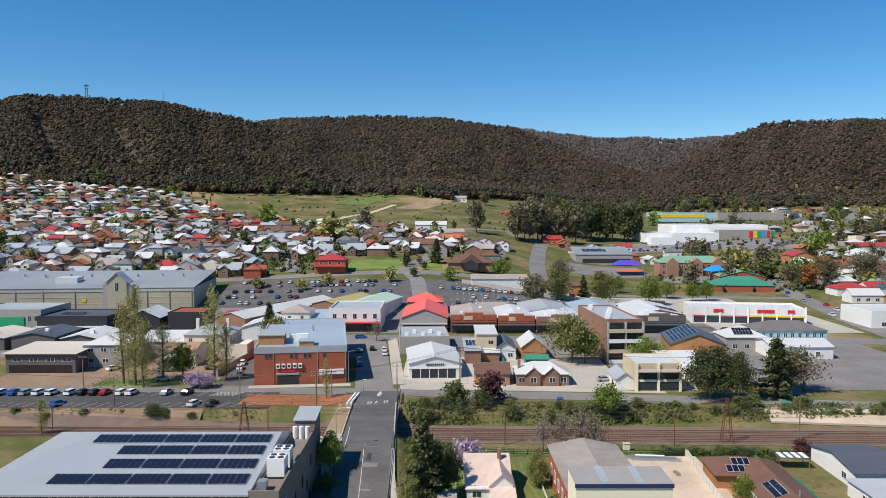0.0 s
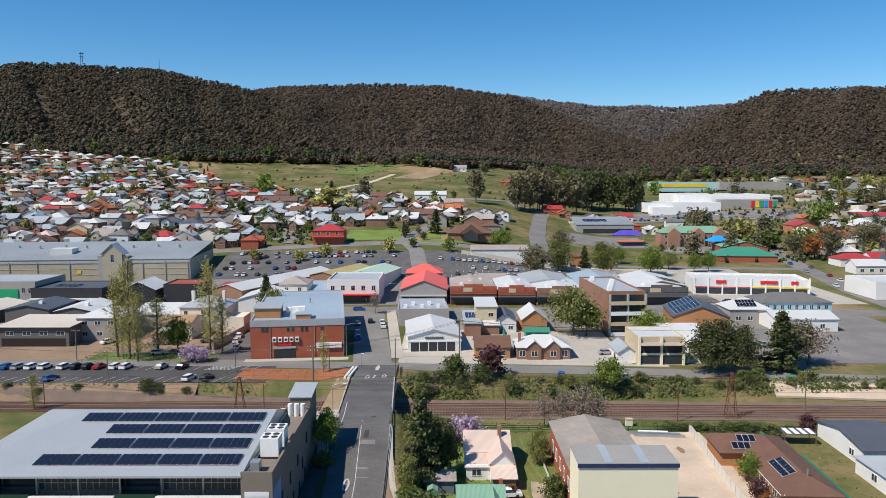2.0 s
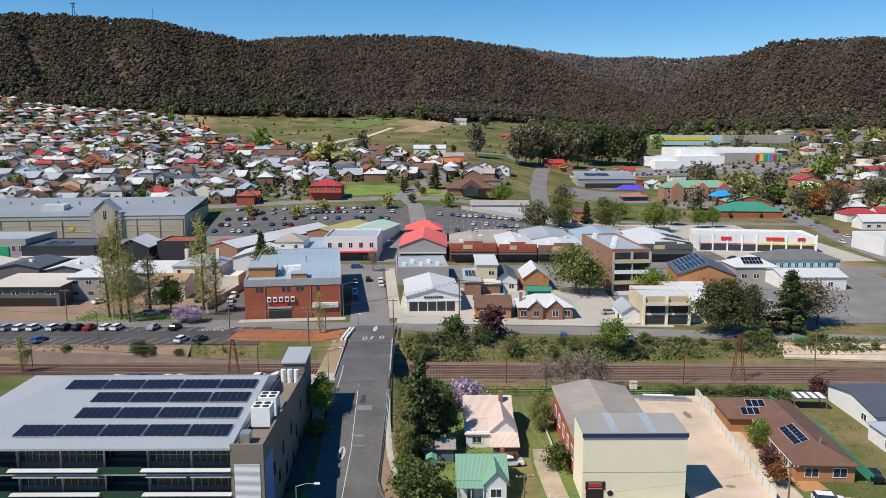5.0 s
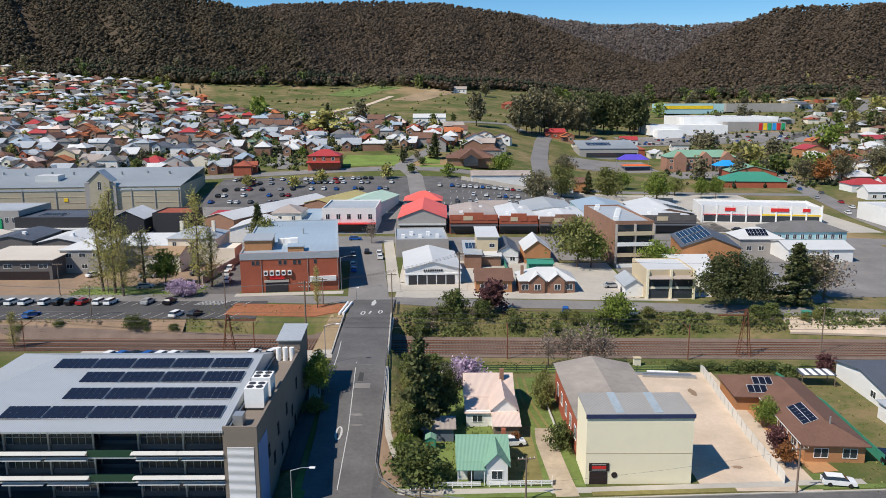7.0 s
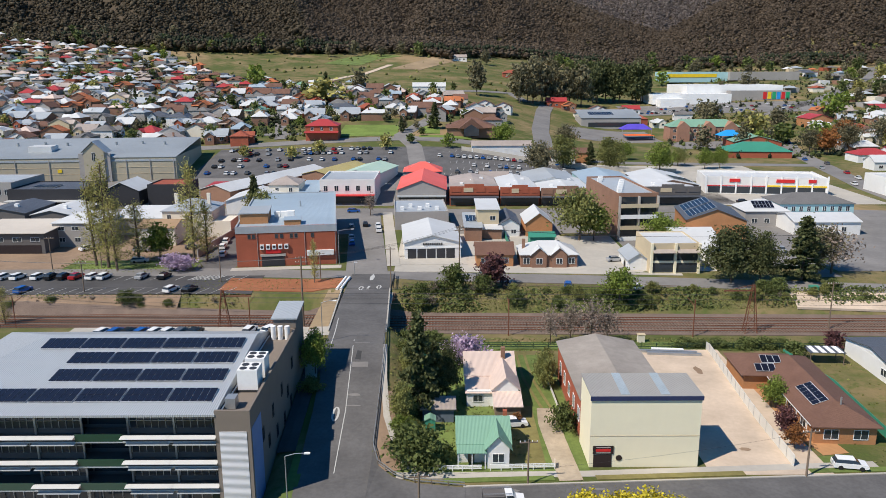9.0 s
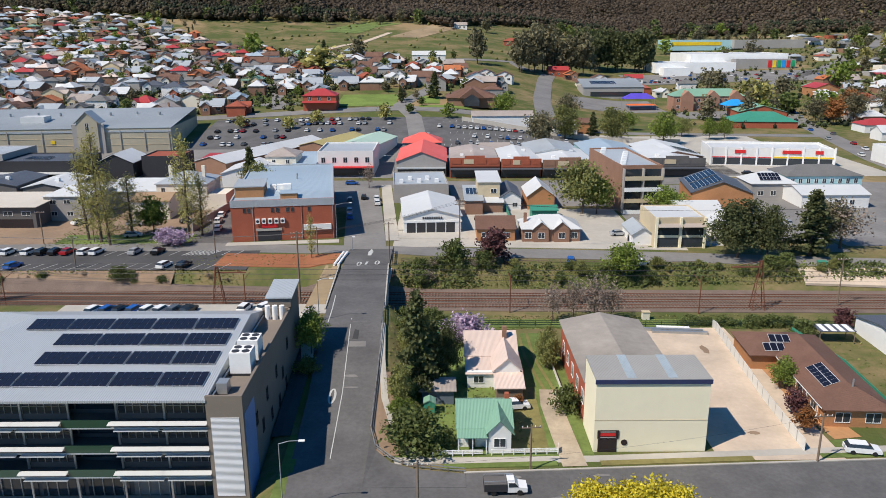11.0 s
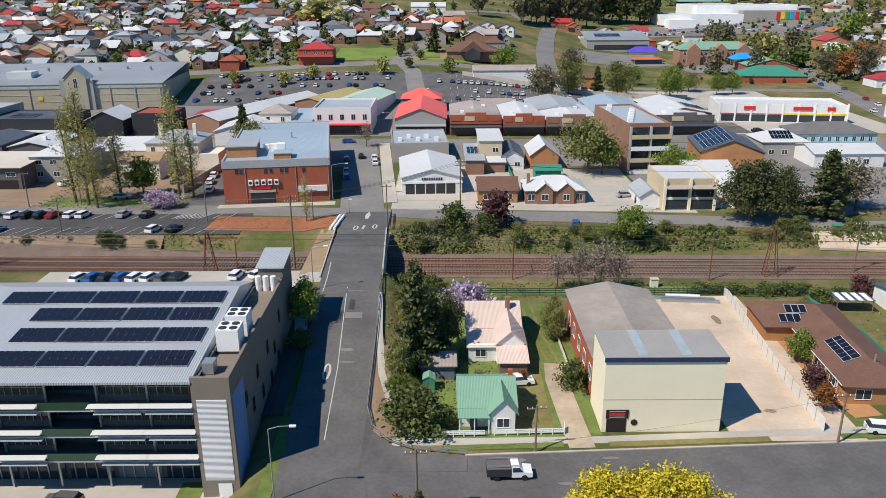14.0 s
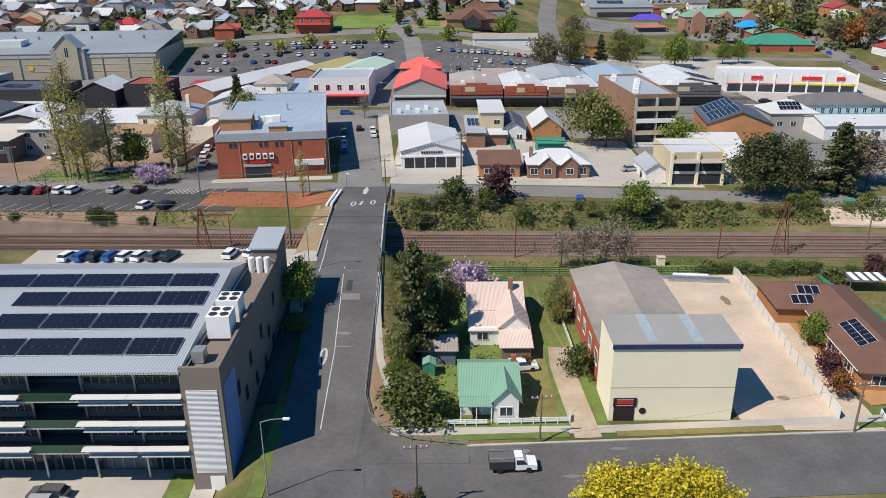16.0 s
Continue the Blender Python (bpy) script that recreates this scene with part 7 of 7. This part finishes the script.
for px, py, a, key in ((-24.6, 262, 96, "black"), (-20.4, 260, 96, "white"), (-19.6, 253.5, 96, "white"), (-26.0, 236, 96, "blue"), (-26.9, 243, 96, "silver"), (-28.6, 258, 96, "grey"), (-31, 285, 4, "blue"), (29.9, 192.9, 80, "blue"), (45.5, 190.8, 30, "white"), (16.0, 193, 70, "black"), (-43.3, 103.6, 0, "silver"), (86.6, 222, 70, "white"), (94.3, 226, 86, "silver"), (46, 216, 12, "silver"), (88, 232, 20, "grey"), (55.8, 114.2, -10, "white"), (66.5, 122, 84, "black"), (11, 127, 8, "white"), (22, 249, 4, "white"), (112, 300, 10, "black"), (104, 230, 0, "white")):
    park(px, py, a, key)
for row, (x0, x1, yy) in enumerate(((-105, -22, 360), (-105, -22, 372), (-105, -22, 384), (-100, -24, 396), (-105, -30, 404), (-8, 58, 362), (-6, 58, 374), (-4, 60, 390))):
    xx = x0
    while xx < x1:
        if tr.random() < (0.68 if row in (3, 4, 7) else 0.45) and not (-70 < xx < -22 and yy < 374):
            park(xx, yy + tr.normal(0, 0.3), 86)
        xx += 3.0
for yy in (640, 650, 662, 672):
    xx = 165
    while xx < 320:
        if tr.random() < 0.28:
            park(xx, yy, 88)
        xx += 3.4
for s in np.linspace(0, 1, 16):
    yy = 340 + 240 * s
    park(float(np.interp(yy, [330, 430, 520, 600], [176, 196, 214, 238])) + float(tr.choice([-3.5, 3.5])), yy, 80)

park(-43.9, 105.4, 176, "grey", 1)

# the tray-back ute on the near street
b = thing("ute", 7.9, 105.6, 0.1, 2, "white ute with a dark covered tray", "ute")
part("cab", Geo().prism([(0.2, 0.4), (2.6, 0.4), (2.62, 0.95), (1.6, 1.08), (1.1, 1.75), (0.2, 1.78)], -0.9, 0.9), M["car_white"], b)
part("glasshouse", Geo().prism([(0.35, 1.12), (1.55, 1.12), (1.12, 1.68), (0.35, 1.7)], -0.92, 0.92), M["glass"], b)
part("tray", Geo().box(-2.6, 0.1, -0.98, 0.98, 0.6, 1.55), M["dark_steel"], b)
part("tray_cover", Geo().box(-2.6, 0.1, -0.96, 0.96, 1.55, 1.62), M["render_dark"], b)
for s in (-0.8, 0.8):
    part("ladder_rack", Geo().beam((-2.6, s, 1.95), (1.0, s, 1.95), 0.04).beam((-2.6, s, 1.7), (-2.6, s, 1.95), 0.03).beam((0.0, s, 1.7), (0.0, s, 1.95), 0.03), M["steel"], b)
for xx in (-1.5, 1.7):
    for s in (-1, 1):
        part("wheel", Geo().beam((xx, s * 0.72, 0.36), (xx, s * 0.94, 0.36), 0.36, 12), M["rubber"], b)

# ---- poles, wires, masts ----
def utility_pole(px, py, h, r=0.16, arms=1, z=None):
    z = gz(px, py) if z is None else z
    p = thing("power_pole", px, py, z, 4, "grey timber power pole with crossarm", "power pole", "power poles")
    part("pole", Geo().beam((0, 0, -0.5), (0, 0, h), r * 1.15, 8, 0.7), M["timber"], p)
    for k in range(arms):
        part("crossarm", Geo().box(-1.2, 1.2, -0.07, 0.07, h - 0.5 - 0.9 * k, h - 0.36 - 0.9 * k), M["timber"], p)
        for xx in (-1.1, -0.5, 0.5, 1.1):
            part("insulator", Geo().beam((xx, 0, h - 0.36 - 0.9 * k), (xx, 0, h - 0.16 - 0.9 * k), 0.05, 6), M["paint_white"], p)
    return p


def wire(a, b, sag=0.8, r=0.022, label="thin overhead power wire"):
    a, b = Vector(a), Vector(b)
    g = Geo()
    n = 10
    pts = [a.lerp(b, i / n) - Vector((0, 0, sag * 4 * (i / n) * (1 - i / n))) for i in range(n + 1)]
    side = (b - a).cross(Vector((0, 0, 1))).normalized() * r
    up = Vector((0, 0, r))
    v = [p + o for p in pts for o in (side, up, -side, -up)]
    g.add(v, [(4 * i + k, 4 * i + (k + 1) % 4, 4 * i + 4 + (k + 1) % 4, 4 * i + 4 + k) for i in range(n) for k in range(4)])
    return solid("wire", g, M["dark_steel"], label, "wire", "overhead wires")


POLES = [(-29.6, 176, 15.8, 0.2), (4.5, 202, 13, 0.16), (48.9, 112, 7, 0.14), (82, 173, 10.5, 0.14), (-2.4, 98, 8.8, 0.15), (11.5, 110.4, 6.5, 0.12), (-11.5, 188, 10, 0.13)] + [(-88.2, 211.7, 9.0, 0.13), (-100.3, 210.2, 8.7, 0.13), (-83.3, 190.8, 7.6, 0.13), (-53.3, 197.7, 9.5, 0.13), (-29.5, 199.8, 6.9, 0.13)]
for px, py, h, r in POLES:
    utility_pole(px, py, h, r, 2 if h > 12 else 1)
for s in (-1.0, 0, 1.0):
    wire((4.5 + s, 202, 15.5), (96 + s, 208, 12), 1.4)
    wire((-29.6 + s, 176, 14.4), (-120 + s, 186, 13), 1.6)
    wire((-29.6 + s, 176, 14.4), (4.5 + s, 202, 15.4), 1.0)
wire((-2.4, 98, 8.5), (48.9, 112, 6.6), 1.0, 0.012)
for yo in (-3.6, -0.2, 3.4):
    for zz in (5.0, 6.2):
        wire((-140, rail_line(-140) + yo, zz), (140, rail_line(140) + yo, zz), 0.1, 0.025, "overhead railway wire above the track")


def lattice_mast(px, py, h, lean_to):
    m = thing("rail_mast", px, py, -0.9, 0, "rusty steel lattice mast beside the railway", "railway mast", "railway masts")
    feet = [(-1.3, -0.8), (1.3, -0.8), (1.3, 0.8), (-1.3, 0.8)]
    tops = [(-0.2, -0.2), (0.2, -0.2), (0.2, 0.2), (-0.2, 0.2)]
    at = lambda k, s: (feet[k][0] + (tops[k][0] - feet[k][0]) * s, feet[k][1] + (tops[k][1] - feet[k][1]) * s, h * s)
    for k in range(4):
        part("leg", Geo().beam(at(k, 0), at(k, 1), 0.09, 4), M["rust"], m)
        for i in range(5):
            part("brace", Geo().beam(at(k, i / 5), at((k + 1) % 4, (i + 1) / 5), 0.045, 4), M["rust"], m)
    part("arm", Geo().box(-0.3 if lean_to > 0 else -6, 6 if lean_to > 0 else 0.3, -0.12, 0.12, h - 1.4, h - 1.15), M["rust"], m)
    part("stay", Geo().beam((0, 0, h), (lean_to * 5.5, 0, h - 1.2), 0.05, 4), M["rust"], m)


lattice_mast(64.5, 171.0, 10.5, -1)
lattice_mast(-46, 173.8, 9.0, 1)
for px in (14, -40, 52, 110, -90):
    m = thing("rail_post", px, rail_line(px) - 7, -0.9, 0, "rusty steel post with a wire bracket", "railway mast", "railway masts")
    part("post", Geo().beam((0, 0, -0.3), (0, 0, 8), 0.12, 6), M["rust"], m)
    part("bracket", Geo().beam((0, 0, 6.6), (0, 5, 6.9), 0.06, 5), M["rust"], m)
for px, py, h, arm, a in ((-18.2, 101.3, 9.2, 2.4, 0), (-21.5, 151, 7.5, 2.2, 0), (-26.8, 214, 9, 3.5, 10), (-21.4, 202, 3.2, 0.1, 0), (-16.5, 290, 9, 3.0, 180)):
    z0 = float(road_z(py)) if 110 < py < 202 and px > -23 else gz(px, py)
    l = thing("street_lamp", px, py, z0, a, "slim grey curved street lamp", "street lamp", "street lamps")
    part("post", Geo().beam((0, 0, -0.4), (0, 0, h), 0.09, 8, 0.6), M["steel"], l)
    part("arm", Geo().beam((0, 0, h), (arm * 0.5, 0, h + 0.35), 0.05).beam((arm * 0.5, 0, h + 0.35), (arm, 0, h + 0.4), 0.045), M["steel"], l)
    part("lamp_head", Geo().box(arm - 0.1, arm + 0.6, -0.16, 0.16, h + 0.32, h + 0.46), M["paint_white"], l)
# the mast on the ridge
hx, hy = -719, 1554
m = thing("radio_tower", hx, hy, gz(hx, hy) + 1, 0, "thin steel radio tower on the ridge", "radio tower")
for s in (-1, 1):
    part("leg", Geo().beam((2.4 * s, 0, 0), (1.2 * s, 0, 34), 0.55, 4), M["dark_steel"], m)
part("platform", Geo().box(-4, 4, -2, 2, 30, 31.5), M["dark_steel"], m)
part("platform", Geo().box(-3, 3, -2, 2, 24, 25), M["dark_steel"], m)
hx, hy = -534, 1470
m = thing("radio_mast", hx, hy, gz(hx, hy) - 4, 0, "slender guyed radio mast on the ridge", "radio mast")
part("mast", Geo().beam((0, 0, 0), (0, 0, 40), 0.35, 4), M["dark_steel"], m)

# ---- fences, rails, markings ----
def fence(name, label, pts, h, material, post_m, gap=2.4, solid_panel=True, thick=0.06, rails=2):
    f = thing(name, 0, 0, 0, 0, label, "fence")
    for (ax, ay), (bx, by) in zip(pts, pts[1:]):
        n = max(1, round(math.hypot(bx - ax, by - ay) / gap))
        for i in range(n):
            p = [(ax + (bx - ax) * k / n, ay + (by - ay) * k / n) for k in (i, i + 1)]
            zs = [max(gz(*q), float(road_z(q[1])) if name == "guard_rail" and q[1] > 112 else -9) for q in p]
            part("post", Geo().box(p[0][0] - 0.06, p[0][0] + 0.06, p[0][1] - 0.06, p[0][1] + 0.06, zs[0] - 0.3, zs[0] + h), M[post_m], f)
            d = Vector((p[1][0] - p[0][0], p[1][1] - p[0][1], 0)).normalized()
            s = Vector((-d.y, d.x, 0)) * thick / 2
            spans = [(0.05, h - 0.02)] if solid_panel else [(h * (0.45 + 0.5 * k / max(1, rails - 1)) - 0.07, h * (0.45 + 0.5 * k / max(1, rails - 1)) + 0.07) for k in range(rails)]
            g = Geo()
            for lo, hi in spans:
                v = [(q[0] + sg * s.x, q[1] + sg * s.y, z + e) for e in (lo, hi) for sg in (-1, 1) for q, z in zip(p, zs)]
                g.add(v, [(0, 1, 3, 2), (4, 6, 7, 5), (0, 4, 5, 1), (2, 3, 7, 6), (0, 2, 6, 4), (1, 5, 7, 3)])
            part("panel" if solid_panel else "rail", g, M[material], f)
    return f


fence("metal_fence", "tall pale metal sheet fence along the gravel yard", [(51.3, 159.0), (49.9, 142), (49.0, 130), (48.4, 114.6)], 1.8, "fence_pale", "steel")
fence("green_fence", "green sheet fence behind the bungalow", [(64, 154), (66.5, 140), (65.5, 120)], 1.7, "roof_jade", "roof_jade")
fence("mesh_fence", "dark green rail fence along the railway", [(-6, 160.5), (60, 160.0), (110, 159)], 1.5, "fence_dark", "fence_dark", 3.0, False, 0.03, 3)
fence("garden_fence", "green sheet fence behind the cottages", [(-4, 153), (6, 153), (12, 153.5)], 1.6, "roof_jade", "roof_jade")
fence("picket_fence", "low white rail fence before the cottage", [(-1, 113.8), (5.6, 113.9)], 0.9, "paint_white", "paint_white", 1.4, False, 0.05, 3)
fence("picket_fence", "low white rail fence before the lawn", [(6.8, 114.0), (15.6, 114.3), (15.8, 115.6)], 0.9, "paint_white", "paint_white", 1.4, False, 0.05, 3)
fence("guard_rail", "grey steel guard rail round the road corner", [(-10.6, 160), (-10.2, 150), (-9.9, 140), (-9.7, 128), (-9.6, 119), (-8.6, 115), (-6.4, 112.6), (-3.4, 111.0), (3.2, 109.8)], 0.75, "steel", "timber", 2.0, False, 0.05, 2)
fence("guard_rail", "steel railing along the road bridge", [(-11.4, 201), (-11.0, 188)], 1.2, "dark_steel", "dark_steel", 2.0, False, 0.05, 3)
fence("timber_fence", "dark timber rail fence beside the near street", [(-8, 98.6), (2, 99.0), (12, 99.4)], 1.0, "timber", "timber", 2.0, False, 0.08, 2)
fence("rail_fence", "grey rail fence above the railway bank", [(-9, 192), (20, 193.5), (58, 190.6)], 1.0, "timber", "timber", 2.6, False, 0.05, 2)
fence("driveway_wall", "low pale wall beside the driveway", [(18.9, 128), (18.6, 140), (18.4, 150)], 0.8, "fence_pale", "fence_pale")
fence("green_fence", "green sheet fence between the gardens", [(19.5, 222), (19.0, 248)], 1.8, "roof_jade", "roof_jade")
fence("green_fence", "green sheet fence at the yard", [(22, 228.5), (36, 228)], 1.8, "roof_jade", "roof_jade")
fence("timber_fence", "brown timber fence beside the concrete yard", [(50.5, 222), (47.0, 210)], 1.7, "timber", "timber")
fence("concrete_wall", "long pale concrete wall behind the car park", [(10, 404), (62, 386), (110, 376)], 2.2, "concrete", "concrete", 6.0)
for k in range(2):
    g = Geo().beam((-23.0 - 0.9 * k, 187.5, 4.2), (-22.2 - 0.9 * k, 198.5, 4.0), 0.3, 8)
    solid("white_pipe", g, M["paint_white"], "long white pipe laid along the bridge approach", "pipe")


def mark(name, outline, label="worn white road marking", height=None):
    h = height or (lambda x, y: float(road_z(y)) + 0.125)
    g = Geo().slab([(x, y, h(x, y)) for x, y in outline], 0.02)
    return solid(name, g, M["road_paint"], label, "road marking", "road markings", "structure")


def line(a, b, w, **k):
    d = Vector((b[0] - a[0], b[1] - a[1])).normalized() * w / 2
    return mark("road_line", [(a[0] + d.y, a[1] - d.x), (b[0] + d.y, b[1] - d.x), (b[0] - d.y, b[1] + d.x), (a[0] - d.y, a[1] + d.x)], **k)


def ring(cx, cy, rx, ry, w=0.35):
    g = Geo()
    n = 20
    pts = [[(cx + (rx - q) * math.cos(6.2832 * i / n), cy + (ry - q) * math.sin(6.2832 * i / n)) for i in range(n)] for q in (0, w)]
    v = [(x, y, float(road_z(y)) + 0.13) for ps in pts for x, y in ps]
    g.add(v, [(i, (i + 1) % n, n + (i + 1) % n, n + i) for i in range(n)])
    solid("speed_digit", g, M["road_paint"], "worn white oval of a painted number", "road marking", "road markings", "structure")


def road_mid(y):
    return float(np.interp(y, [100, 112, 128, 150, 180], [-13.2, -14.2, -14.4, -15.6, -16.6]))


for k in range(13):
    ya = 113 + 3.0 * k
    line((road_mid(ya) - 0.2, ya), (road_mid(ya + 3) - 0.2, ya + 3), 0.13)
for (a, c) in (((-20.4, 164.5), (-20.0, 157)), ((-20.0, 157), (-19.8, 150))):
    line(a, c, 0.16)
line((-19.9, 152), (-26, 152.5), 0.16, height=lambda x, y: max(gz(x, y), float(road_z(y)) if x > -21.5 else -9) + 0.14)
ring(-16.0, 127.0, 0.6, 2.0)
ring(-18.4, 188.5, 0.6, 1.8)
ring(-14.4, 189.5, 0.6, 1.8)
line((-16.9, 187.5), (-16.7, 190.5), 0.5)
mark("road_arrow", [(-17.2, 196.5), (-16.5, 196.5), (-16.2, 200), (-16.8, 203), (-17.4, 200)])
for k in range(26):
    xx = -128 + 3.1 * k
    line((xx, 189.2), (xx + 2.0, 193.6), 0.14, height=lambda x, y: max(gz(x, y), gz(x, y - 0.8), gz(x, y + 0.8)) + 0.13, label="white parking bay line")
    line((xx + 1, 199.6), (xx + 2.4, 203.4), 0.14, height=lambda x, y: max(gz(x, y), gz(x, y - 0.8), gz(x, y + 0.8)) + 0.13, label="white parking bay line")
for k in range(7):
    line((-62 + 1.0 * k, 199.6), (-59.5 + 1.0 * k, 203.4), 0.3, height=lambda x, y: max(gz(x, y), gz(x, y - 0.8), gz(x, y + 0.8)) + 0.13, label="white hatched bay line")
for row in (356.5, 366.5, 378.5, 390.5, 400):
    for k in range(24):
        line((-14 + 3.0 * k, row), (-13.6 + 3.0 * k, row + 4.5), 0.16, height=lambda x, y: gz(x, y) + 0.2, label="white parking bay line")
b = thing("skip_bin", 86, 189, gz(86, 189), 0, "green metal waste bin", "bin")
part("body", Geo().prism([(-0.8, 0.1), (0.8, 0.1), (1.0, 1.3), (-1.0, 1.3)], -0.6, 0.6), M["roof_jade"], b)
part("lid", Geo().slab([(-1.05, -0.65, 1.4), (1.05, -0.65, 1.4), (1.05, 0.65, 1.5), (-1.05, 0.65, 1.5)], 0.08), M["roof_jade"], b)
b = thing("signal_box", 40.5, 166, gz(40.5, 166), 0, "small pale railway equipment box", "equipment box")
part("body", Geo().box(-0.7, 0.7, -0.5, 0.5, 0, 1.6), M["cream_white"], b)
part("lid", Geo().box(-0.8, 0.8, -0.6, 0.6, 1.6, 1.7), M["render_tan"], b)
